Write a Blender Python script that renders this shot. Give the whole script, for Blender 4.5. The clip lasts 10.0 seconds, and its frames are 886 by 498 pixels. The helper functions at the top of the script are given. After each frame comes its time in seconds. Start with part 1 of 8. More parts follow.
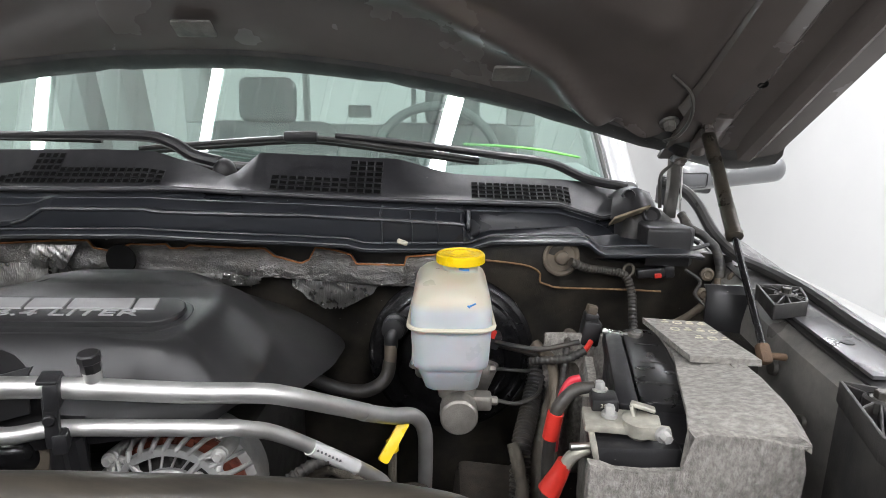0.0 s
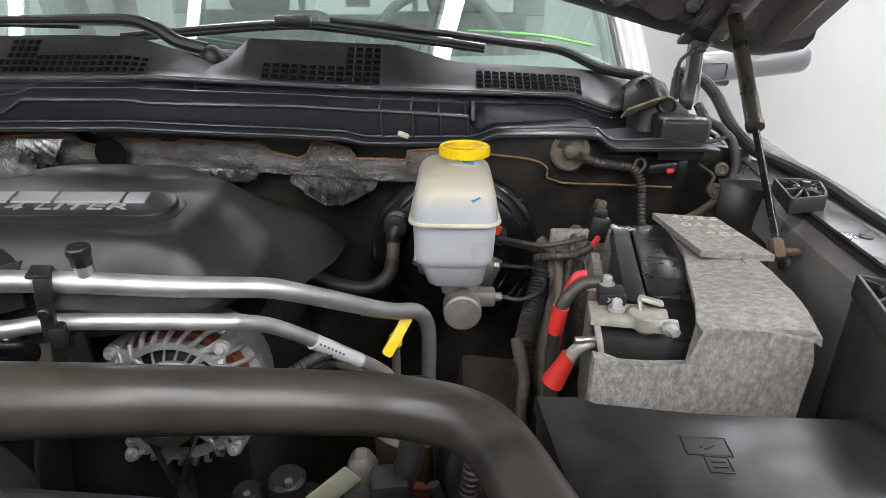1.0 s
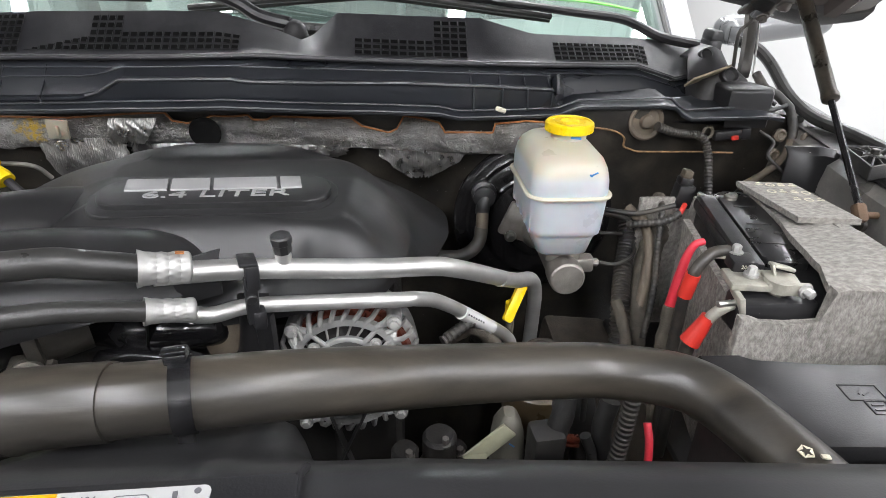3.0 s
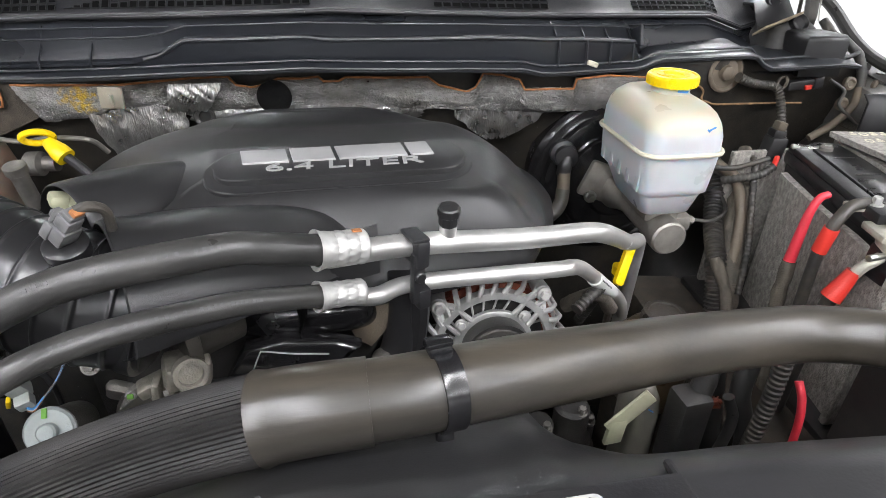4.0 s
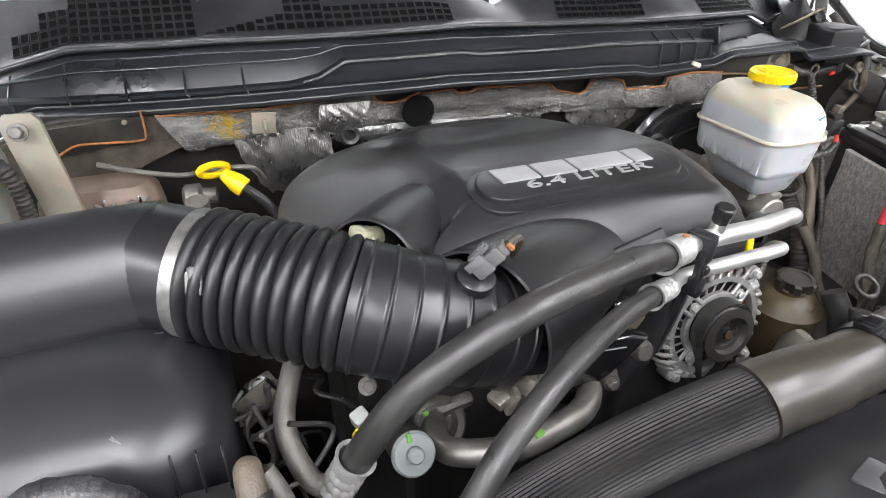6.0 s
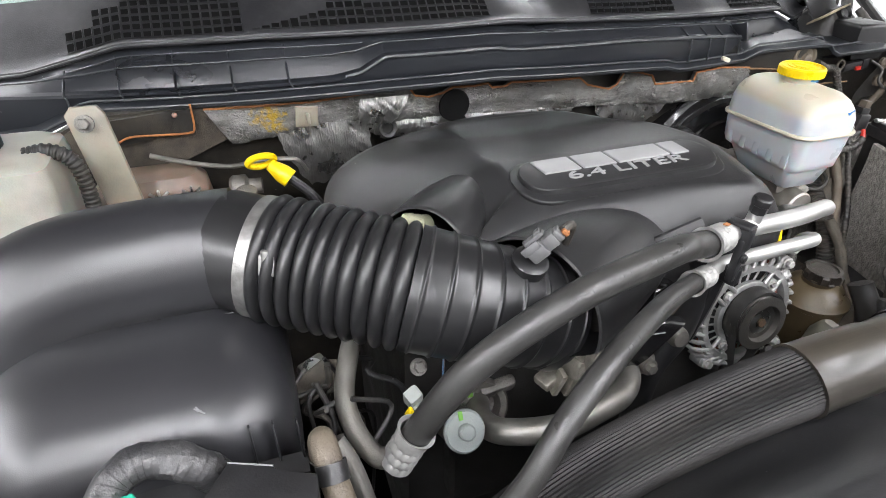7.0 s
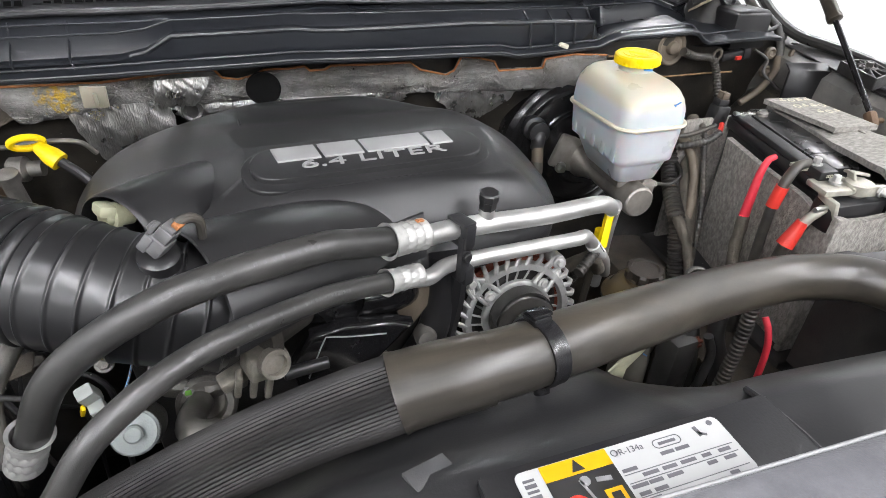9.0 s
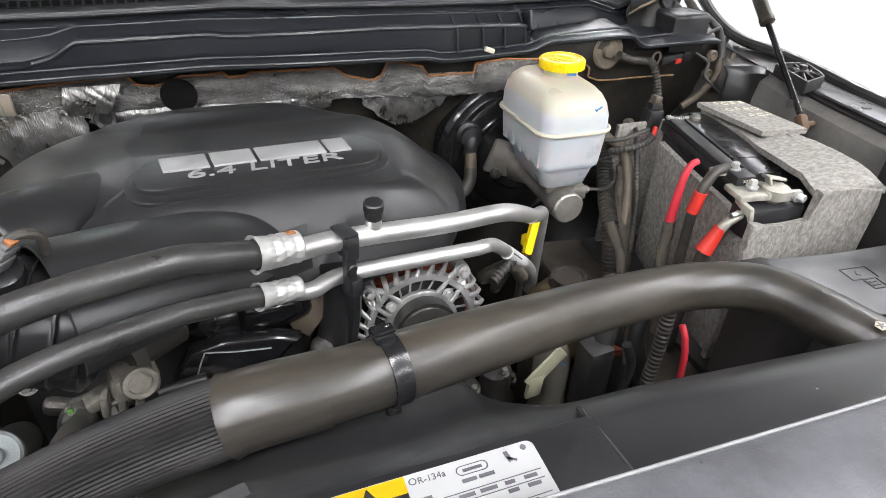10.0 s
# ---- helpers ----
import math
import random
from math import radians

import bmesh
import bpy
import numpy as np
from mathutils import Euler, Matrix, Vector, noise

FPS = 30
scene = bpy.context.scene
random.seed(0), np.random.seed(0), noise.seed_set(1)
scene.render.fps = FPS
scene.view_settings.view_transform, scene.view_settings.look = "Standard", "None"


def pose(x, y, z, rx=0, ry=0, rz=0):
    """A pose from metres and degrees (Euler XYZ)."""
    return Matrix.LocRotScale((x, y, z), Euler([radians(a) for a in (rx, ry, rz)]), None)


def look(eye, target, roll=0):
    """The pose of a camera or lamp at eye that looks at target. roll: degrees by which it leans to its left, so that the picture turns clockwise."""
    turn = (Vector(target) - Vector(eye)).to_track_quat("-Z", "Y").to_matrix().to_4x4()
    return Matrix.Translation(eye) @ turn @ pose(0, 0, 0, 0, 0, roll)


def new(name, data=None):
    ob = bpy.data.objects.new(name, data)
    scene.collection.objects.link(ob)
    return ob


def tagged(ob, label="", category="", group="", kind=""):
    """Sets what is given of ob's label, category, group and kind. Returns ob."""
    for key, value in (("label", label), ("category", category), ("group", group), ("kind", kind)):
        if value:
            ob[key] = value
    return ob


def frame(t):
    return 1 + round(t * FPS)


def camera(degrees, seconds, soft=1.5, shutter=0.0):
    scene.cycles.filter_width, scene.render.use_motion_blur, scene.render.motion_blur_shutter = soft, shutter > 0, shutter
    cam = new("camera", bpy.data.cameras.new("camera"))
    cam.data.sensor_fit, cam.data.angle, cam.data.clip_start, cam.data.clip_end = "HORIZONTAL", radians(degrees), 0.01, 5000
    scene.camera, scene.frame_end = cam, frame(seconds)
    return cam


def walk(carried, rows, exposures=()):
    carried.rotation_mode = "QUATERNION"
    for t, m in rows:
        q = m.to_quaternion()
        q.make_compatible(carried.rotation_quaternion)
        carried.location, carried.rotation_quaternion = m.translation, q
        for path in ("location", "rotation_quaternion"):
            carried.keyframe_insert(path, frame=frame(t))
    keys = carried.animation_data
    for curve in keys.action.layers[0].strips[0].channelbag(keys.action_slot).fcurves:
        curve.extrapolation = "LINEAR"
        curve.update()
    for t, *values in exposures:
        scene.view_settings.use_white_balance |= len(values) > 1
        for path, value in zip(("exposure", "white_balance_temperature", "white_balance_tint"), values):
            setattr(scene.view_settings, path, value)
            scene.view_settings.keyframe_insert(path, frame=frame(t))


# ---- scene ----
cam = camera(74.3, 10.0, 0.8)
METRES, EYE, TILT, LEAN, TURN = 1.3, 1.55, -12.0, 0.0, 0.0
PATH = [
    (0, (0.0, 0.026, 1.578), (-0.007, 1.97, 1.111), 0.7),
    (0.5, (0.008, 0.038, 1.568), (-0.009, 1.946, 0.967), 0.6),
    (1, (0.001, 0.05, 1.559), (-0.015, 1.891, 0.778), 0.5),
    (1.5, (0.008, 0.051, 1.561), (-0.01, 1.866, 0.72), 0.5),
    (2, (0.01, 0.047, 1.569), (-0.009, 1.854, 0.71), 0.5),
    (2.2, (-0.024, 0.042, 1.578), (-0.031, 1.842, 0.707), 0.6),
    (3.3, (-0.247, 0.021, 1.6), (-0.094, 1.771, 0.643), 0.5),
    (3.5, (-0.281, 0.036, 1.591), (-0.106, 1.768, 0.607), 0.4),
    (4, (-0.374, 0.075, 1.587), (-0.14, 1.767, 0.547), 0.3),
    (4.5, (-0.463, 0.09, 1.602), (-0.121, 1.755, 0.547), 0.5),
    (5, (-0.564, 0.095, 1.611), (-0.117, 1.729, 0.548), 0.7),
    (5.5, (-0.65, 0.116, 1.616), (-0.104, 1.716, 0.547), 0.7),
    (6, (-0.729, 0.129, 1.629), (-0.158, 1.712, 0.548), 0.9),
    (6.2, (-0.758, 0.13, 1.632), (-0.193, 1.712, 0.547), 0.7),
    (7.3, (-0.772, 0.106, 1.636), (-0.238, 1.689, 0.535), 0.8),
    (7.5, (-0.745, 0.095, 1.642), (-0.215, 1.67, 0.529), 0.9),
    (8, (-0.652, 0.075, 1.642), (-0.133, 1.646, 0.518), 1.0),
    (8.5, (-0.566, 0.074, 1.633), (-0.053, 1.641, 0.502), 1.2),
    (9, (-0.493, 0.062, 1.626), (0.007, 1.634, 0.495), 1.3),
    (9.5, (-0.444, 0.054, 1.629), (0.061, 1.626, 0.5), 1.4),
    (10, (-0.394, 0.048, 1.626), (0.128, 1.619, 0.503), 1.2),
]
walk(cam, [(t, look(eye, target, roll)) for t, eye, target, roll in PATH],
     [(0.0, -0.25), (0.5, -0.42), (1.0, -0.36), (1.5, -0.19), (2.0, -0.16), (3.5, 0.13), (4.0, 0.26), (5.0, 0.40), (6.0, 0.44), (7.5, 0.40), (8.5, 0.44), (9.0, 0.31), (10.0, 0.26)])

# ---- room light ----
world = bpy.data.worlds.new("world")
scene.world = world
world.use_nodes = True
world.node_tree.nodes["Background"].inputs[0].default_value = (0.8, 0.85, 0.9, 1)
world.node_tree.nodes["Background"].inputs[1].default_value = 0.05
LAMP_WATTS = 66.0
LAMP_COLOR = (1.0, 1.0, 1.05)


def strip_lamp(x, y, length, gain, z=3.42):
    data = bpy.data.lights.new("strip_lamp", "AREA")
    data.shape, data.size, data.size_y = "RECTANGLE", 0.12, length
    data.energy, data.color = LAMP_WATTS * gain * length / 3.0, LAMP_COLOR
    ob = new("strip_lamp", data)
    ob.location = (x, y, z)
    return ob


LAMPS = [(-3.3, 1.4, 11.6), (-1.35, 1.4, 11.6), (0.62, 1.4, 11.6), (2.5, 1.4, 11.6)]
LAMP_GAIN = (1.35, 1.05, 1.0, 1.2)
for (lx, ly, ll), gain in zip(LAMPS, LAMP_GAIN):
    strip_lamp(lx, ly, ll, gain)


# ---- materials ----
def mat(name, color, rough=0.5, metal=0.0, var=0.25, scale=30.0, fine=600.0, bump=0.15, dust=0.0,
        dust_color=(0.16, 0.14, 0.11), coat=0.0, trans=0.0, sss=0.0, stretch=(1, 1, 1), rvar=0.12):
    m = bpy.data.materials.new(name)
    m.use_nodes = True
    nt = m.node_tree
    n, l = nt.nodes, nt.links
    p = n["Principled BSDF"]
    tc = n.new("ShaderNodeTexCoord")
    mp = n.new("ShaderNodeMapping")
    mp.inputs["Scale"].default_value = stretch
    l.new(tc.outputs["Object"], mp.inputs[0])
    big = n.new("ShaderNodeTexNoise")
    big.inputs["Scale"].default_value, big.inputs["Detail"].default_value = scale, 6
    sml = n.new("ShaderNodeTexNoise")
    sml.inputs["Scale"].default_value, sml.inputs["Detail"].default_value = fine, 3
    for t in (big, sml):
        l.new(mp.outputs[0], t.inputs["Vector"])
    ramp = n.new("ShaderNodeValToRGB")
    lo = tuple(c * (1 - var) for c in color)
    hi = tuple(min(1, c * (1 + var)) for c in color)
    ramp.color_ramp.interpolation = "EASE"
    ramp.color_ramp.elements[0].position, ramp.color_ramp.elements[1].position = 0.22, 0.78
    ramp.color_ramp.elements[0].color, ramp.color_ramp.elements[1].color = (*lo, 1), (*hi, 1)
    l.new(big.outputs[0], ramp.inputs[0])
    col = ramp.outputs[0]
    if dust > 0:
        dn = n.new("ShaderNodeTexNoise")
        dn.inputs["Scale"].default_value, dn.inputs["Detail"].default_value = scale * 0.45, 9
        dn.inputs["Roughness"].default_value = 0.7
        l.new(mp.outputs[0], dn.inputs["Vector"])
        mr = n.new("ShaderNodeMapRange")
        mr.inputs[1].default_value, mr.inputs[2].default_value = 0.30, 0.80
        mr.interpolation_type = "SMOOTHERSTEP"
        mr.inputs[4].default_value = dust
        l.new(dn.outputs[0], mr.inputs[0])
        mx = n.new("ShaderNodeMix")
        mx.data_type = "RGBA"
        l.new(mr.outputs[0], mx.inputs[0])
        l.new(col, mx.inputs[6])
        mx.inputs[7].default_value = (*dust_color, 1)
        col = mx.outputs[2]
    l.new(col, p.inputs["Base Color"])
    rr = n.new("ShaderNodeMapRange")
    rr.interpolation_type = "SMOOTHSTEP"
    rr.inputs[1].default_value, rr.inputs[2].default_value = 0.2, 0.8
    rr.inputs[3].default_value, rr.inputs[4].default_value = max(0.02, rough - rvar), min(1, rough + rvar)
    l.new(big.outputs[0], rr.inputs[0])
    l.new(rr.outputs[0], p.inputs["Roughness"])
    p.inputs["Metallic"].default_value = metal
    p.inputs["Coat Weight"].default_value = coat
    p.inputs["Transmission Weight"].default_value = trans
    p.inputs["Subsurface Weight"].default_value = sss
    p.inputs["Subsurface Scale"].default_value = 0.02
    if bump > 0:
        mix = n.new("ShaderNodeMath")
        mix.operation = "ADD"
        l.new(big.outputs[0], mix.inputs[0])
        l.new(sml.outputs[0], mix.inputs[1])
        b = n.new("ShaderNodeBump")
        b.inputs["Strength"].default_value, b.inputs["Distance"].default_value = bump, 0.0025
        l.new(mix.outputs[0], b.inputs["Height"])
        l.new(b.outputs[0], p.inputs["Normal"])
    return m


M_PLASTIC = mat("black_plastic", (0.013, 0.013, 0.0145), 0.40, dust=0.12, dust_color=(0.07, 0.065, 0.055), bump=0.08)
M_COVER = mat("cover_plastic", (0.0190, 0.0190, 0.0200), 0.33, dust=0.10, dust_color=(0.05, 0.048, 0.046), bump=0.10, fine=1500, scale=14, rvar=0.02)
M_BOX = mat("air_box_plastic", (0.0165, 0.0165, 0.0190), 0.36, var=0.12, dust=0.10, dust_color=(0.05, 0.048, 0.046), bump=0.06, fine=1500, scale=10, rvar=0.02)
M_BOX.node_tree.nodes["Principled BSDF"].inputs["Specular IOR Level"].default_value = 0.75
M_SHROUD = mat("shroud_plastic", (0.023, 0.023, 0.0245), 0.33, var=0.15, dust=0.2, dust_color=(0.06, 0.058, 0.055), bump=0.05, scale=12, rvar=0.06)
M_FENDER = mat("dusty_inner_fender", (0.12, 0.116, 0.11), 0.38, dust=0.8, dust_color=(0.27, 0.255, 0.23), scale=18, bump=0.12)
M_TAPE = mat("black_tape", (0.026, 0.026, 0.028), 0.36, var=0.3, scale=60, fine=300, bump=0.3, dust=0.3, dust_color=(0.10, 0.095, 0.09))
M_DUSTY = mat("dusty_plastic", (0.016, 0.016, 0.017), 0.5, dust=0.4, dust_color=(0.085, 0.078, 0.066), bump=0.15)
M_COWL = mat("cowl_plastic", (0.0155, 0.0175, 0.0215), 0.33, dust=0.12, dust_color=(0.05, 0.05, 0.055), scale=9, bump=0.05, stretch=(0.5, 1, 1))
M_GRILLE = mat("cowl_grey", (0.017, 0.017, 0.020), 0.42, dust=0.35, dust_color=(0.10, 0.10, 0.10), scale=26)
M_COVER.node_tree.nodes["Principled BSDF"].inputs["Specular IOR Level"].default_value = 0.45
M_COWL.node_tree.nodes["Principled BSDF"].inputs["Specular IOR Level"].default_value = 0.55
M_PLATE = mat("satin_grey_plate", (0.055, 0.055, 0.058), 0.33, dust=0.3, dust_color=(0.11, 0.105, 0.10), bump=0.05)
# near-black without gloss: shade put into the colour of openings and depths
M_DARK = mat("shade_black", (0.006, 0.006, 0.006), 0.9)
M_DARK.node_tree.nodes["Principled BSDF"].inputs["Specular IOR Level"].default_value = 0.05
M_GLOSS = mat("gloss_black", (0.008, 0.008, 0.009), 0.20, bump=0.01, dust=0.03)
M_RUBBER = mat("hose_rubber", (0.027, 0.0267, 0.0260), 0.33, dust=0.35, dust_color=(0.080, 0.076, 0.070), bump=0.08, fine=1200, rvar=0.07)
M_RADHOSE = mat("radiator_rubber", (0.024, 0.0222, 0.0195), 0.31, dust=0.75, dust_color=(0.070, 0.059, 0.045), scale=42, bump=0.04, var=0.5, rvar=0.03, stretch=(0.12, 1, 1))
M_PIPE = mat("dull_aluminium", (0.26, 0.25, 0.23), 0.46, 0.8, var=0.25, scale=60, bump=0.08, dust=0.3)
M_BRAID = mat("braid_sleeve", (0.012, 0.0115, 0.0118), 0.50, bump=0.15, fine=1500, dust=0.25, dust_color=(0.06, 0.055, 0.05))
M_BRAID.node_tree.nodes["Principled BSDF"].inputs["Specular IOR Level"].default_value = 0.22
M_CORR = mat("intake_rubber", (0.0140, 0.0140, 0.0148), 0.29, var=0.08, bump=0.02, dust=0.0, rvar=0.008)
M_ALU = mat("aluminium", (0.56, 0.555, 0.54), 0.46, 0.82, var=0.12, scale=40, bump=0.06)
M_CRIMP = mat("crimp_metal", (0.45, 0.445, 0.43), 0.55, 0.6, var=0.2, scale=90, bump=0.06)
M_CAST = mat("cast_metal", (0.21, 0.20, 0.185), 0.55, 0.7, var=0.3, scale=60, bump=0.4, dust=0.3)
M_ALT = mat("alternator_alloy", (0.40, 0.40, 0.39), 0.48, 0.7, var=0.2, scale=80, bump=0.25, dust=0.15)
M_MASTER = mat("master_alloy", (0.34, 0.32, 0.29), 0.5, 0.7, var=0.2, scale=60, bump=0.3, dust=0.3)
M_STEEL = mat("plated_steel", (0.6, 0.6, 0.58), 0.32, 1.0, var=0.2, bump=0.08)
M_DARKSTEEL = mat("dark_steel", (0.045, 0.0435, 0.041), 0.45, 0.4, dust=0.3)
M_BLOCK = mat("oily_block", (0.016, 0.0155, 0.015), 0.5, dust=0.3, dust_color=(0.05, 0.045, 0.038), bump=0.3)
M_COPPER = mat("copper_winding", (0.20, 0.05, 0.028), 0.35, 0.6, scale=200, bump=0.6, fine=900)
M_FELT = mat("grey_felt", (0.275, 0.258, 0.235), 0.97, var=0.34, scale=170, fine=420, bump=0.8, dust=0.55, dust_color=(0.085, 0.080, 0.072), stretch=(1.25, 1.25, 0.8), rvar=0.02)
M_FELT_TOP = mat("grey_felt_weave", (0.275, 0.26, 0.238), 0.97, var=0.32, scale=170, fine=420, bump=0.8, dust=0.42, dust_color=(0.10, 0.095, 0.087), stretch=(0.8, 1.3, 1.3), rvar=0.02)
M_YELLOW = mat("yellow_plastic", (0.86, 0.60, 0.005), 0.35, var=0.05, bump=0.05)
M_MILKY = mat("milky_plastic", (0.47, 0.49, 0.52), 0.36, var=0.06, scale=25, bump=0.05, trans=0.0, sss=0.3, dust=0.06, dust_color=(0.60, 0.55, 0.45))


def fluid_level(m, z, above):
    """The plastic shows the fluid in it: stained above the level z, bluish below."""
    nt = m.node_tree
    n, l = nt.nodes, nt.links
    p = n["Principled BSDF"]
    old = p.inputs["Base Color"].links[0].from_socket
    tc = n.new("ShaderNodeTexCoord")
    sp = n.new("ShaderNodeSeparateXYZ")
    l.new(tc.outputs["Object"], sp.inputs[0])
    mr = n.new("ShaderNodeMapRange")
    mr.inputs[1].default_value, mr.inputs[2].default_value = z - 0.004, z + 0.006
    l.new(sp.outputs[2], mr.inputs[0])
    mx = n.new("ShaderNodeMix")
    mx.data_type = "RGBA"
    l.new(mr.outputs[0], mx.inputs[0])
    l.new(old, mx.inputs[6])
    mx.inputs[7].default_value = (*above, 1)
    l.new(mx.outputs[2], p.inputs["Base Color"])


fluid_level(M_MILKY, 1.342, (0.50, 0.47, 0.38))
M_RIDGE = mat("milky_ridge", (0.58, 0.54, 0.43), 0.4, var=0.06, bump=0.05)
M_WASH = mat("washer_plastic", (0.42, 0.41, 0.36), 0.45, var=0.15, scale=40, sss=0.3, trans=0.25, dust=0.2)


def foil(name, color, rough, metal, scale, strength, dirt, stretch=(1, 1, 1)):
    """Crinkled foil: sharp creases in two sizes, and dirt in blots."""
    m = mat(name, color, rough, metal, var=0.3, scale=45, fine=500, bump=0.0, dust=dirt, dust_color=(0.11, 0.098, 0.08), rvar=0.1)
    nt = m.node_tree
    n, l = nt.nodes, nt.links
    p = n["Principled BSDF"]
    tc = n.new("ShaderNodeTexCoord")
    mp = n.new("ShaderNodeMapping")
    mp.inputs["Scale"].default_value = stretch
    l.new(tc.outputs["Object"], mp.inputs[0])
    hs = []
    for k, w in ((1.0, 1.0), (3.1, 0.45)):
        t = n.new("ShaderNodeTexNoise")
        t.noise_type = "RIDGED_MULTIFRACTAL"
        t.inputs["Scale"].default_value, t.inputs["Detail"].default_value = scale * k, 3
        l.new(mp.outputs[0], t.inputs["Vector"])
        q = n.new("ShaderNodeMath")
        q.operation, q.inputs[1].default_value = "MULTIPLY", w
        l.new(t.outputs[0], q.inputs[0])
        hs.append(q)
    ad = n.new("ShaderNodeMath")
    l.new(hs[0].outputs[0], ad.inputs[0])
    l.new(hs[1].outputs[0], ad.inputs[1])
    bp = n.new("ShaderNodeBump")
    bp.inputs["Strength"].default_value, bp.inputs["Distance"].default_value = strength, 0.003
    l.new(ad.outputs[0], bp.inputs["Height"])
    l.new(bp.outputs[0], p.inputs["Normal"])
    return m


def blot(m, center, radius, color):
    """A dried blot of sealant with a ragged outline."""
    nt = m.node_tree
    n, l = nt.nodes, nt.links
    p = n["Principled BSDF"]
    old = p.inputs["Base Color"].links[0].from_socket
    tc = n.new("ShaderNodeTexCoord")
    ds = n.new("ShaderNodeVectorMath")
    ds.operation = "DISTANCE"
    ds.inputs[1].default_value = center
    l.new(tc.outputs["Object"], ds.inputs[0])
    ns = n.new("ShaderNodeTexNoise")
    ns.inputs["Scale"].default_value, ns.inputs["Detail"].default_value = 130, 5
    l.new(tc.outputs["Object"], ns.inputs["Vector"])
    q = n.new("ShaderNodeMath")
    q.operation, q.inputs[1].default_value = "MULTIPLY", radius * 2.2
    l.new(ns.outputs[0], q.inputs[0])
    sb = n.new("ShaderNodeMath")
    sb.operation = "SUBTRACT"
    l.new(q.outputs[0], sb.inputs[0])
    l.new(ds.outputs["Value"], sb.inputs[1])
    mr = n.new("ShaderNodeMapRange")
    mr.inputs[1].default_value, mr.inputs[2].default_value, mr.inputs[4].default_value = 0.0, radius * 0.5, 0.9
    l.new(sb.outputs[0], mr.inputs[0])
    mx = n.new("ShaderNodeMix")
    mx.data_type = "RGBA"
    l.new(mr.outputs[0], mx.inputs[0])
    l.new(old, mx.inputs[6])
    mx.inputs[7].default_value = (*color, 1)
    l.new(mx.outputs[2], p.inputs["Base Color"])


M_FOIL = foil("foil", (0.34, 0.335, 0.325), 0.31, 0.92, 150, 0.6, 0.4, (2.2, 1, 0.4))
M_INSUL = foil("insulation_foil", (0.20, 0.197, 0.19), 0.36, 0.75, 330, 0.85, 0.7, (0.7, 1, 1.2))
blot(M_INSUL, (-0.756, 0.893, 1.358), 0.022, (0.34, 0.22, 0.03))
blot(M_INSUL, (-0.748, 0.893, 1.348), 0.018, (0.36, 0.24, 0.02))
M_FELTBROWN = mat("brown_felt", (0.052, 0.043, 0.034), 0.95, var=0.4, scale=60, fine=700, bump=0.6, dust=0.5, dust_color=(0.10, 0.085, 0.062))
M_ORANGE = mat("orange_fibre", (0.33, 0.13, 0.045), 0.9, var=0.3, scale=120, bump=0.4)
M_FIREWALL = mat("firewall_paint", (0.013, 0.0125, 0.0115), 0.40, dust=0.75, dust_color=(0.060, 0.051, 0.039), scale=32, bump=0.25)
M_STRUT = mat("stained_steel", (0.050, 0.045, 0.037), 0.34, 0.4, var=0.5, scale=50, dust=0.4, dust_color=(0.10, 0.07, 0.045))
M_PAINT = mat("body_paint", (0.018, 0.018, 0.019), 0.25, coat=0.4, dust=0.12, bump=0.02, scale=10)
M_HOOD = mat("hood_underside", (0.098, 0.084, 0.077), 0.26, var=0.12, rvar=0.03, dust=0.06, dust_color=(0.06, 0.053, 0.046), scale=7, bump=0.05)
M_RED = mat("red_tape", (0.52, 0.028, 0.018), 0.45, var=0.15, bump=0.15)
M_REDCABLE = mat("red_cable", (0.60, 0.03, 0.05), 0.45, var=0.1)
M_TAN = mat("tan_hose", (0.125, 0.10, 0.073), 0.6, var=0.35, dust=0.35, dust_color=(0.05, 0.045, 0.038), bump=0.3)
M_STEERCAP = mat("dusty_brown_cap", (0.020, 0.016, 0.0125), 0.5, var=0.4, scale=60, dust=0.4, dust_color=(0.055, 0.045, 0.036), bump=0.3)
M_OCHRE = mat("ochre_plastic", (0.080, 0.058, 0.030), 0.34, var=0.3, dust=0.4, dust_color=(0.07, 0.055, 0.04), bump=0.15)
M_BODYLIGHT = mat("silver_paint", (0.33, 0.333, 0.335), 0.32, 0.2, var=0.04, scale=5, bump=0.02, coat=0.3)
M_MIRROR = mat("mirror_paint", (0.13, 0.132, 0.135), 0.35, 0.2, var=0.04, scale=5, bump=0.02, coat=0.3)
M_FOAM = mat("tan_foam", (0.27, 0.225, 0.155), 0.85, var=0.35, scale=70, bump=0.6, dust=0.4, dust_color=(0.12, 0.10, 0.075))
M_CLAMP = mat("clamp_steel", (0.31, 0.305, 0.295), 0.40, 0.85, var=0.25, scale=120, bump=0.1)
M_PICTO = mat("worn_cream_print", (0.52, 0.48, 0.37), 0.9, var=0.3, scale=180, bump=0.4, dust=0.3, dust_color=(0.25, 0.235, 0.2))
M_RUST = mat("rusty_steel", (0.10, 0.062, 0.038), 0.65, 0.3, var=0.4, bump=0.3)
M_SATIN = mat("satin_black", (0.014, 0.014, 0.015), 0.30, bump=0.03, dust=0.15, dust_color=(0.06, 0.058, 0.05), rvar=0.05)
M_STRAP = mat("strap_plastic", (0.26, 0.24, 0.19), 0.42, var=0.2, sss=0.2, dust=0.3)
M_BROWN = mat("brown_tank", (0.20, 0.145, 0.11), 0.4, var=0.2, sss=0.2, dust=0.3)
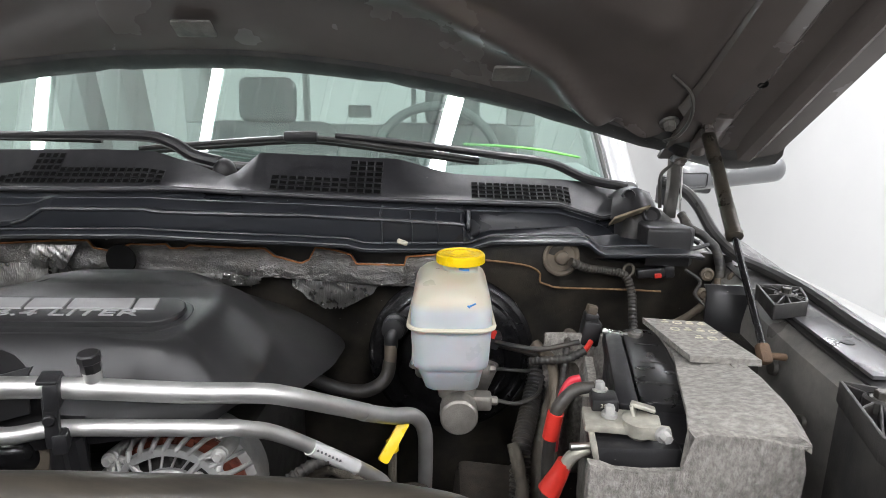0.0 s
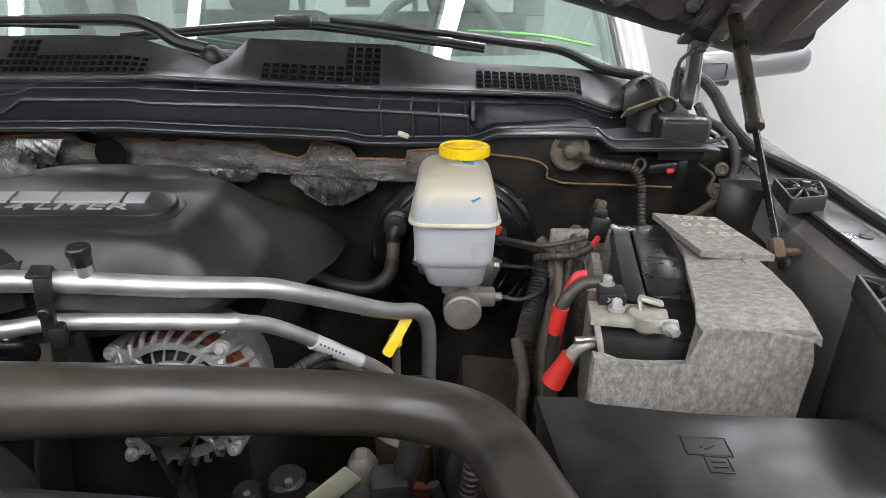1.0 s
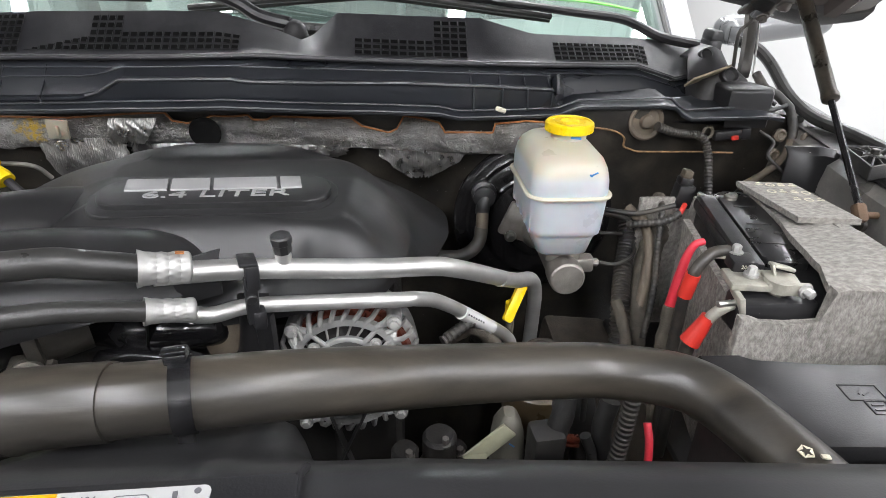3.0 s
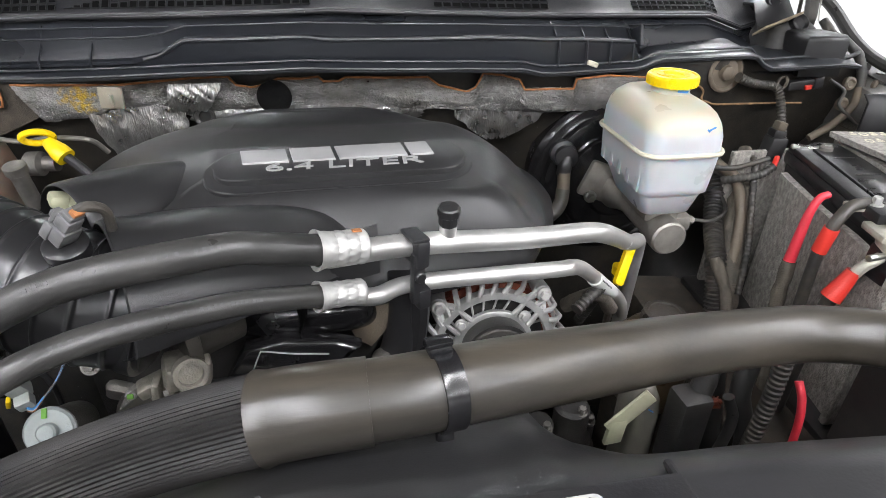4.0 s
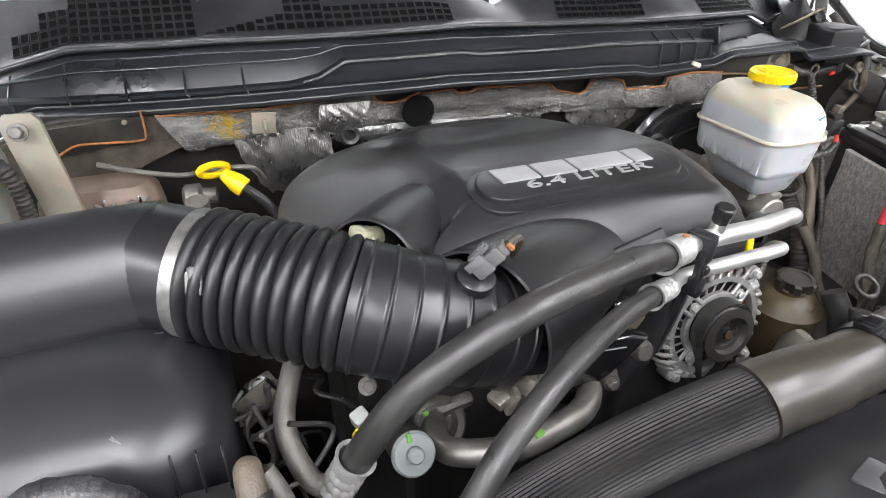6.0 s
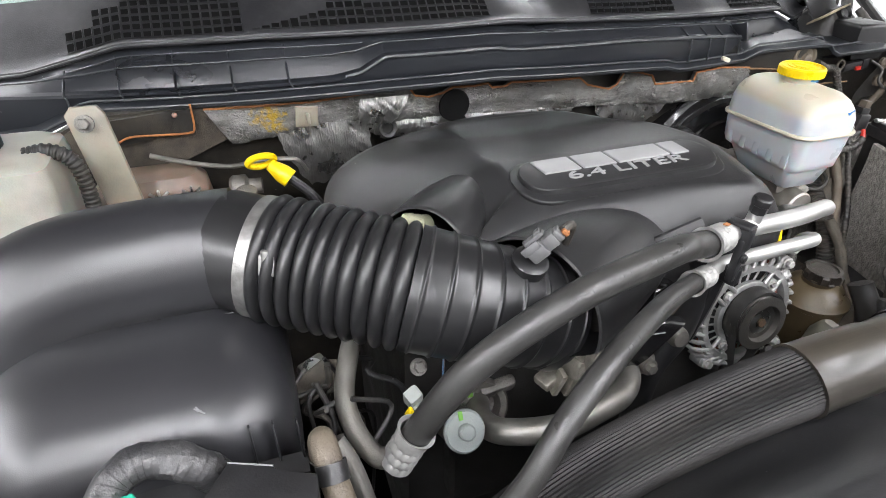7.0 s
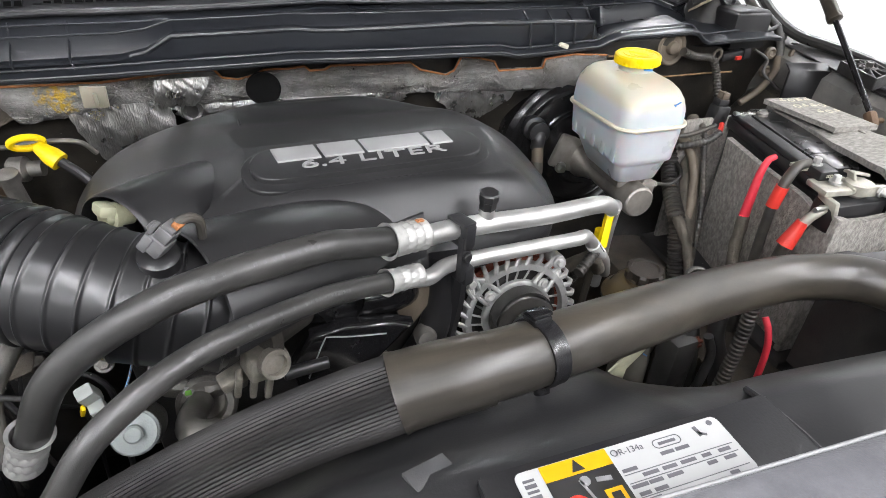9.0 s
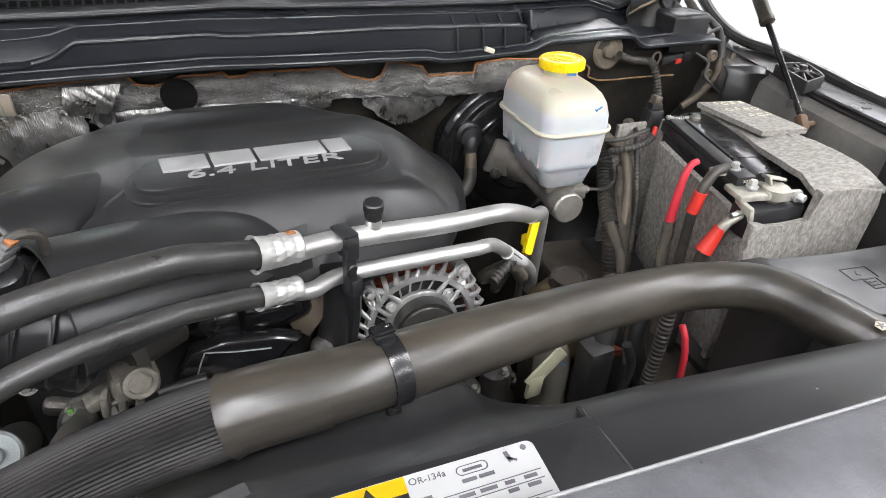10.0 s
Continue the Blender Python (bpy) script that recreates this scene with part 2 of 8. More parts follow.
M_SENSOR = mat("sensor_grey", (0.105, 0.105, 0.108), 0.42, var=0.2, scale=80, bump=0.1, dust=0.3, dust_color=(0.16, 0.15, 0.14))
M_GREYPLUG = mat("grey_plug", (0.19, 0.19, 0.195), 0.45, var=0.1)
M_PALE = mat("pale_plastic", (0.42, 0.42, 0.29), 0.5, var=0.15, dust=0.35)
M_WASHER = mat("grey_washer", (0.25, 0.272, 0.268), 0.5, 0.3, var=0.1)
M_GREEN = mat("green_paint", (0.12, 0.33, 0.035), 0.5)
M_GRIME = mat("grimy_casting", (0.27, 0.25, 0.215), 0.45, 0.5, var=0.35, scale=70, bump=0.3, dust=0.5, dust_color=(0.06, 0.052, 0.042))
M_BEIGE = mat("terminal_beige", (0.40, 0.385, 0.33), 0.42, 0.35, var=0.2, scale=90, bump=0.25)
M_LABELYELLOW = mat("label_yellow", (0.50, 0.275, 0.003), 0.4, var=0.05, bump=0)
M_PAPER = mat("paper_white", (0.62, 0.62, 0.61), 0.5, var=0.05, bump=0)
M_HOSEPRINT = mat("hose_print", (0.045, 0.045, 0.045), 0.5, var=0.4, scale=300, bump=0)
M_WHITE = mat("label_white", (0.36, 0.363, 0.36), 0.4, var=0.03, bump=0)
M_LABELBLACK = mat("label_black", (0.02, 0.02, 0.02), 0.4, bump=0)
M_PRINT = mat("label_print", (0.10, 0.10, 0.11), 0.5, bump=0)
M_BADGE = mat("badge_silver", (0.36, 0.36, 0.36), 0.45, 0.35, var=0.1, bump=0.03)
M_LOOM = mat("loom_black", (0.02, 0.02, 0.02), 0.5, dust=0.45, dust_color=(0.12, 0.10, 0.075), scale=40)
M_GREYDIRT = mat("dirty_loom", (0.075, 0.065, 0.052), 0.75, var=0.5, scale=55, dust=0.6, dust_color=(0.15, 0.13, 0.10), bump=0.5)
M_TRIM = mat("seam_fibre", (0.20, 0.12, 0.06), 0.9, var=0.4, scale=120, bump=0.4)
M_CONN = mat("pale_connector", (0.34, 0.36, 0.34), 0.5, var=0.12)
M_BLUE = mat("blue_ink", (0.06, 0.22, 0.5), 0.5)
M_DULLBOTTLE = mat("dull_bottle", (0.135, 0.13, 0.108), 0.5, var=0.2, dust=0.4)
M_GREENWIRE = mat("green_wire", (0.02, 0.32, 0.22), 0.45)
M_LIME = mat("lime_tape", (0.16, 0.55, 0.09), 0.5)
M_DULL = mat("dull_pipe", (0.13, 0.125, 0.115), 0.5, 0.5, dust=0.5)
M_CREAM = mat("crossmember_grey", (0.085, 0.085, 0.093), 0.36, dust=0.8, dust_color=(0.21, 0.21, 0.225), scale=20, bump=0.2)
M_WALL = mat("wall_paint", (0.41, 0.41, 0.405), 0.45, var=0.03, scale=2, bump=0.04)
M_CEIL = mat("ceiling_paint", (0.82, 0.84, 0.83), 0.7, var=0.03, scale=2, bump=0.04)
M_FLOOR = mat("concrete", (0.42, 0.42, 0.41), 0.5, var=0.2, scale=3, bump=0.1)
M_SEAT = mat("seat_fabric", (0.10, 0.105, 0.105), 0.8, var=0.15, bump=0.3)
M_CABIN = mat("cabin_trim", (0.24, 0.245, 0.245), 0.7, var=0.1)


def specks(m, color=(0.30, 0.29, 0.27), scale=70.0, size=0.05, sparse=0.82):
    """Sparse small specks of dust and grit."""
    nt = m.node_tree
    n, l = nt.nodes, nt.links
    p = n["Principled BSDF"]
    old = p.inputs["Base Color"].links[0].from_socket
    tc = n.new("ShaderNodeTexCoord")
    v = n.new("ShaderNodeTexVoronoi")
    v.inputs["Scale"].default_value = scale
    l.new(tc.outputs["Object"], v.inputs["Vector"])
    a = n.new("ShaderNodeMath")
    a.operation, a.inputs[1].default_value = "LESS_THAN", size
    l.new(v.outputs["Distance"], a.inputs[0])
    sp = n.new("ShaderNodeSeparateColor")
    l.new(v.outputs["Color"], sp.inputs[0])
    b = n.new("ShaderNodeMath")
    b.operation, b.inputs[1].default_value = "GREATER_THAN", sparse
    l.new(sp.outputs[0], b.inputs[0])
    c = n.new("ShaderNodeMath")
    c.operation = "MULTIPLY"
    l.new(a.outputs[0], c.inputs[0])
    l.new(b.outputs[0], c.inputs[1])
    mx = n.new("ShaderNodeMix")
    mx.data_type = "RGBA"
    l.new(c.outputs[0], mx.inputs[0])
    l.new(old, mx.inputs[6])
    mx.inputs[7].default_value = (*color, 1)
    l.new(mx.outputs[2], p.inputs["Base Color"])


for grit, how in ((M_GRILLE, 0.72), (M_COWL, 0.88), (M_BOX, 0.93), (M_COVER, 0.95), (M_SHROUD, 0.9), (M_FIREWALL, 0.7), (M_FENDER, 0.75), (M_DUSTY, 0.8), (M_PLASTIC, 0.92)):
    specks(grit, sparse=how)


def emitter(name, color, strength):
    m = bpy.data.materials.new(name)
    m.use_nodes = True
    p = m.node_tree.nodes["Principled BSDF"]
    p.inputs["Base Color"].default_value = (*color, 1)
    p.inputs["Emission Color"].default_value = (*color, 1)
    p.inputs["Emission Strength"].default_value = strength
    return m


M_TUBE = emitter("lamp_diffuser", (1.0, 1.0, 1.0), 22.0)


def glass(name, color, rough=0.0):
    m = bpy.data.materials.new(name)
    m.use_nodes = True
    nt = m.node_tree
    n, l = nt.nodes, nt.links
    n.remove(n["Principled BSDF"])
    tr = n.new("ShaderNodeBsdfTransparent")
    tr.inputs[0].default_value = (*color, 1)
    gl = n.new("ShaderNodeBsdfGlossy")
    gl.inputs["Roughness"].default_value = rough
    lw = n.new("ShaderNodeLayerWeight")
    lw.inputs[0].default_value = 0.5
    pw = n.new("ShaderNodeMath")
    pw.operation, pw.inputs[1].default_value = "POWER", 4.0
    l.new(lw.outputs["Facing"], pw.inputs[0])
    fr = n.new("ShaderNodeMath")
    fr.operation, fr.inputs[1].default_value, fr.inputs[2].default_value = "MULTIPLY_ADD", 0.85, 0.15
    l.new(pw.outputs[0], fr.inputs[0])
    mx = n.new("ShaderNodeMixShader")
    l.new(fr.outputs[0], mx.inputs[0])
    l.new(tr.outputs[0], mx.inputs[1])
    l.new(gl.outputs[0], mx.inputs[2])
    l.new(mx.outputs[0], n["Material Output"].inputs[0])
    return m


M_GLASS = glass("windshield_glass", (0.74, 0.86, 0.815))


# ---- mesh helpers ----
def thing(name, loc, label, category, group="", kind=""):
    ob = new(name)
    ob.location = loc
    ob.empty_display_size = 0.02
    return tagged(ob, label, category, group, kind)


def base_of(ob):
    m = Matrix.Identity(4)
    while ob is not None:
        if ob.type == "EMPTY":
            m = Matrix.Translation(ob.location) @ m
        ob = ob.parent
    return m


def part(name, bm, material, parent=None, label="", smooth=35.0, kind=""):
    """Links bm, whose points are in the world's metres, as one mesh object."""
    me = bpy.data.meshes.new(name)
    bmesh.ops.recalc_face_normals(bm, faces=bm.faces)
    bm.to_mesh(me)
    bm.free()
    me.materials.append(material)
    if smooth:
        me.shade_smooth()
        me.set_sharp_from_angle(angle=radians(smooth))
    ob = new(name, me)
    if parent is not None:
        ob.parent = parent
        if parent.type == "EMPTY":
            ob.matrix_parent_inverse = Matrix.Translation(parent.location).inverted()
    return tagged(ob, label, "", "", kind)


def single(name, bm, material, label, category, group="", kind="", smooth=35.0):
    return tagged(part(name, bm, material, None, label, smooth), label, category, group, kind)


def B():
    return bmesh.new()


def rot(rx=0, ry=0, rz=0):
    return pose(0, 0, 0, rx, ry, rz)


def box(bm, c, s, r=None, bev=0.0, seg=2):
    g = bmesh.ops.create_cube(bm, size=1.0)
    vs = g["verts"]
    for v in vs:
        v.co = Vector((v.co.x * s[0], v.co.y * s[1], v.co.z * s[2]))
    if bev > 0:
        es = list({e for v in vs for e in v.link_edges})
        o = bmesh.ops.bevel(bm, geom=es, offset=min(bev, min(s) * 0.49), segments=seg, affect="EDGES", profile=0.5)
        vs = list({v for f in o["faces"] for v in f.verts} | {v for v in vs if v.is_valid})
    m = Matrix.Translation(c) @ (r or Matrix.Identity(4))
    for v in vs:
        v.co = m @ v.co
    return vs


def frame_axes(d):
    d = Vector(d).normalized()
    a = Vector((0, 0, 1)) if abs(d.z) < 0.9 else Vector((1, 0, 0))
    u = d.cross(a).normalized()
    return d, u, u.cross(d).normalized()


def lathe(bm, origin, axis, prof, seg=28, cap=True):
    """A turned body: prof is a list of (radius, distance along the axis)."""
    d, u, w = frame_axes(axis)
    o = Vector(origin)
    rings = []
    for r, h in prof:
        rings.append([bm.verts.new(o + d * h + (u * math.cos(2 * math.pi * i / seg) + w * math.sin(2 * math.pi * i / seg)) * r) for i in range(seg)])
    for a, b in zip(rings, rings[1:]):
        for i in range(seg):
            j = (i + 1) % seg
            bm.faces.new((a[i], a[j], b[j], b[i]))
    if cap:
        bm.faces.new(rings[0])
        bm.faces.new(rings[-1])
    return rings


def rod(bm, p0, p1, r0, r1=None, seg=20, bev=0.0):
    p0, p1 = Vector(p0), Vector(p1)
    r1 = r0 if r1 is None else r1
    L = (p1 - p0).length
    b = min(bev, L * 0.45)
    prof = [(r0 - b, 0), (r0, b), (r1, L - b), (r1 - b, L)] if b > 0 else [(r0, 0), (r1, L)]
    lathe(bm, p0, p1 - p0, prof, seg)


def spline(pts, n=8):
    c = [Vector(p) for p in pts]
    P = [c[0] * 2 - c[1]] + c + [c[-1] * 2 - c[-2]]
    out = []
    for i in range(1, len(P) - 2):
        a, b, e, f = P[i - 1], P[i], P[i + 1], P[i + 2]
        for k in range(n):
            s = k / n
            out.append(0.5 * ((2 * b) + (e - a) * s + (2 * a - 5 * b + 4 * e - f) * s * s + (3 * b - a - 3 * e + f) * s ** 3))
    out.append(c[-1])
    return out


def sweep(bm, path, rad, seg=14, cap=True, ridge=0.0, twist=0.0):
    """A tube along the points; rad: a number or a function of 0..1. ridge: alternate spokes lie that much lower."""
    d = (path[1] - path[0]).normalized()
    _, u, w = frame_axes(d)
    rings, total, run = [], sum((b - a).length for a, b in zip(path, path[1:])), 0.0
    for i, p in enumerate(path):
        nd = (path[min(i + 1, len(path) - 1)] - path[max(i - 1, 0)]).normalized()
        q = d.rotation_difference(nd)
        u, w, d = q @ u, q @ w, nd
        if i:
            run += (p - path[i - 1]).length
        r = rad(run / total) if callable(rad) else rad
        ring = []
        for k in range(seg):
            a = 2 * math.pi * k / seg + twist * run
            rr = r * (1 - (ridge if k % 2 else 0))
            ring.append(bm.verts.new(p + (u * math.cos(a) + w * math.sin(a)) * rr))
        rings.append(ring)
    for a, b in zip(rings, rings[1:]):
        for i in range(seg):
            j = (i + 1) % seg
            bm.faces.new((a[i], a[j], b[j], b[i]))
    if cap:
        bm.faces.new(rings[0])
        bm.faces.new(rings[-1])
    return rings


def tube(bm, pts, rad, seg=14, n=8, **k):
    return sweep(bm, spline(pts, n), rad, seg, **k)


def loom(bm, pts, r, pitch=0.006, seg=12):
    """A corrugated wiring tube."""
    path = spline(pts, 10)
    L = sum((b - a).length for a, b in zip(path, path[1:]))
    count = max(4, int(L / pitch))
    cum, fine = [0.0], []
    for a, b in zip(path, path[1:]):
        cum.append(cum[-1] + (b - a).length)
    for i in range(count * 4 + 1):
        s = L * i / (count * 4)
        k = min(max(0, next((q for q in range(len(cum) - 1) if cum[q + 1] >= s), len(cum) - 2)), len(cum) - 2)
        f = (s - cum[k]) / max(1e-9, cum[k + 1] - cum[k])
        fine.append(path[k].lerp(path[k + 1], f))
    sweep(bm, fine, lambda t: r * (1.0 if (int(t * count * 4 + 0.5) % 4) in (0, 1) else 0.84), seg)


def taped(bm, pts, r, seg=16):
    """A bundle wrapped in tape: uneven girth, overlapping turns."""
    path = spline(pts, 26)
    rings = sweep(bm, path, r, seg)
    for i, ring in enumerate(rings):
        mid = sum((v.co for v in ring), Vector()) / seg
        for k, v in enumerate(ring):
            turn = ((i + 4.0 * k / seg) % 9) / 9
            v.co = mid + (v.co - mid) * (0.98 + 0.03 * turn + 0.20 * noise.noise(v.co * 55) + 0.07 * noise.noise(v.co * 170))


def sheet(bm, rows, thick, direction):
    """A curved plate through rows of points, with thickness along the direction."""
    off = Vector(direction).normalized() * thick
    top = [[bm.verts.new(Vector(p)) for p in r] for r in rows]
    bot = [[bm.verts.new(Vector(p) + off) for p in r] for r in rows]
    R, C = len(rows), len(rows[0])
    for i in range(R - 1):
        for j in range(C - 1):
            bm.faces.new((top[i][j], top[i][j + 1], top[i + 1][j + 1], top[i + 1][j]))
            bm.faces.new((bot[i][j], bot[i + 1][j], bot[i + 1][j + 1], bot[i][j + 1]))
    edge = [(0, j) for j in range(C)] + [(i, C - 1) for i in range(1, R)] + [(R - 1, j) for j in range(C - 2, -1, -1)] + [(i, 0) for i in range(R - 2, 0, -1)]
    for a, b in zip(edge, edge[1:] + edge[:1]):
        bm.faces.new((top[a[0]][a[1]], bot[a[0]][a[1]], bot[b[0]][b[1]], top[b[0]][b[1]]))


def prism(bm, poly, m, depth, bev=0.0, seg=2):
    """A flat polygon (x, y) raised by depth along z of the pose m, with its top edges rounded."""
    a = [bm.verts.new(Vector((x, y, 0))) for x, y in poly]
    b = [bm.verts.new(Vector((x, y, depth))) for x, y in poly]
    n = len(poly)
    bm.faces.new(a)
    top = bm.faces.new(b)
    for i in range(n):
        bm.faces.new((a[i], a[(i + 1) % n], b[(i + 1) % n], b[i]))
    vs = set(a + b)
    if bev > 0:
        o = bmesh.ops.bevel(bm, geom=list(top.edges), offset=bev, segments=seg, affect="EDGES", profile=0.5)
        vs |= {v for f in o["faces"] for v in f.verts}
    for v in vs:
        if v.is_valid:
            v.co = m @ v.co
    return vs


def rrect(w, h, r, n=5):
    pts = []
    for cx, cy, a0 in ((w / 2 - r, h / 2 - r, 0), (-w / 2 + r, h / 2 - r, 90), (-w / 2 + r, -h / 2 + r, 180), (w / 2 - r, -h / 2 + r, 270)):
        for i in range(n + 1):
            a = radians(a0 + 90 * i / n)
            pts.append((cx + r * math.cos(a), cy + r * math.sin(a)))
    return pts


def stack(bm, c, levels, n=6, cap=True):
    """A rounded-rectangle body: levels of (z, width, depth, corner radius, dx, dy)."""
    rings = []
    for z, w, h, r, dx, dy in levels:
        rings.append([bm.verts.new((c[0] + dx + x, c[1] + dy + y, z)) for x, y in rrect(w, h, min(r, w * 0.49, h * 0.49), n)])
    for a, b in zip(rings, rings[1:]):
        k = len(a)
        for i in range(k):
            bm.faces.new((a[i], a[(i + 1) % k], b[(i + 1) % k], b[i]))
    if cap:
        bm.faces.new(rings[0])
        bm.faces.new(rings[-1])


def hexbolt(bm, p, axis, r, h):
    d, u, w = frame_axes(axis)
    lathe(bm, p, axis, [(r * 1.5, 0), (r * 1.5, h * 0.3)], 20)
    lathe(bm, Vector(p) + d * h * 0.3, axis, [(r, 0), (r, h * 0.6), (r * 0.85, h * 0.7)], 6)


def lettering(name, body, size, m, material, parent, depth=0.0005, shear=0.0, align="CENTER"):
    cu = bpy.data.curves.new(name, "FONT")
    cu.body, cu.size, cu.extrude, cu.shear = body, size, depth, shear
    cu.align_x, cu.align_y = align, "CENTER"
    ob = new(name, cu)
    me = bpy.data.meshes.new_from_object(ob.evaluated_get(bpy.context.evaluated_depsgraph_get()))
    bpy.data.objects.remove(ob)
    bpy.data.curves.remove(cu)
    me.transform(m)
    me.materials.append(material)
    o = new(name, me)
    o.parent = parent
    if parent.type == "EMPTY":
        o.matrix_parent_inverse = Matrix.Translation(parent.location).inverted()
    return o


def plan(x, y0):
    """Depth of the cowl's parts: it bows towards the front at the truck's middle."""
    return y0 + 0.32 * (x + 0.42) ** 2


def table(x, xs, zs):
    return float(np.interp(x, xs, zs))


# ---- workshop shell ----
def room():
    def slab(name, c, s, m, label, cat):
        bm = B()
        box(bm, c, s)
        single(name, bm, m, label, cat, kind="structure")
    slab("floor", (-0.4, 1.5, -0.1), (9.4, 15.4, 0.2), M_FLOOR, "grey sealed concrete workshop floor", "floor")
    bm = B()
    box(bm, (-0.4, 1.5, 4.1), (9.4, 15.4, 0.2))
    for k in range(36):
        box(bm, (-4.4 + 0.228 * k, 1.5, 3.985), (0.06, 14.9, 0.034), bev=0.012, seg=1)
    single("ceiling", bm, M_CEIL, "white ribbed metal workshop ceiling", "ceiling", kind="structure")
    slab("wall_east", (3.6, 1.5, 2.0), (0.2, 15.0, 4.0), M_WALL, "white painted workshop wall", "wall")
    slab("wall_west", (-4.6, 1.5, 2.0), (0.2, 15.0, 4.0), M_WALL, "white painted workshop wall", "wall")
    slab("wall_north", (-0.5, 8.9, 2.0), (8.0, 0.2, 4.0), M_WALL, "white painted workshop wall", "wall")
    slab("wall_south", (-0.5, -5.9, 2.0), (8.0, 0.2, 4.0), M_WALL, "white painted workshop wall", "wall")
    for x, y, ll in LAMPS:
        t = thing("ceiling_light", (x, y, 4.0), "long white LED strip light hung from the ceiling", "ceiling light", "workshop strip lights")
        bm = B()
        box(bm, (x, y, 3.52), (0.16, ll, 0.06), bev=0.01)
        part("housing", bm, M_WHITE, t)
        for q in (-0.4, 0.4):
            bm = B()
            rod(bm, (x, y + q * ll, 3.54), (x, y + q * ll, 4.0), 0.006)
            part("hanger", bm, M_STEEL, t)
        bm = B()
        box(bm, (x, y, 3.47), (0.10, ll - 0.05, 0.03), bev=0.01)
        part("diffuser", bm, M_TUBE, t, "glowing white diffuser")
    h = thing("wall_hook", (3.48, 3.62, 1.75), "small grey hook on the white wall", "hook")
    bm = B()
    rod(bm, (3.5, 3.62, 1.75), (3.44, 3.62, 1.75), 0.025, bev=0.008)
    part("knob", bm, M_GREYPLUG, h)


room()

# ---- truck body round the bay ----
def hood_z(x):
    return 1.644 - 0.2 * ((x + 0.42) / 0.94) ** 2


def hood_point(x, s, lift=0.0):
    """A place on the open hood's underside, s metres forward of its rear edge."""
    y = 1.085 - s * 0.829
    return Vector((x, y - lift * 0.56, hood_z(x) + s * 0.559 - lift * 0.83))


def corner(a):
    """How far the hood's rear edge curves forward, a metres from its middle."""
    return 0.06 * (a / 0.97) ** 6 + 0.055 * max(0, (a - 0.86) / 0.096) ** 2.5


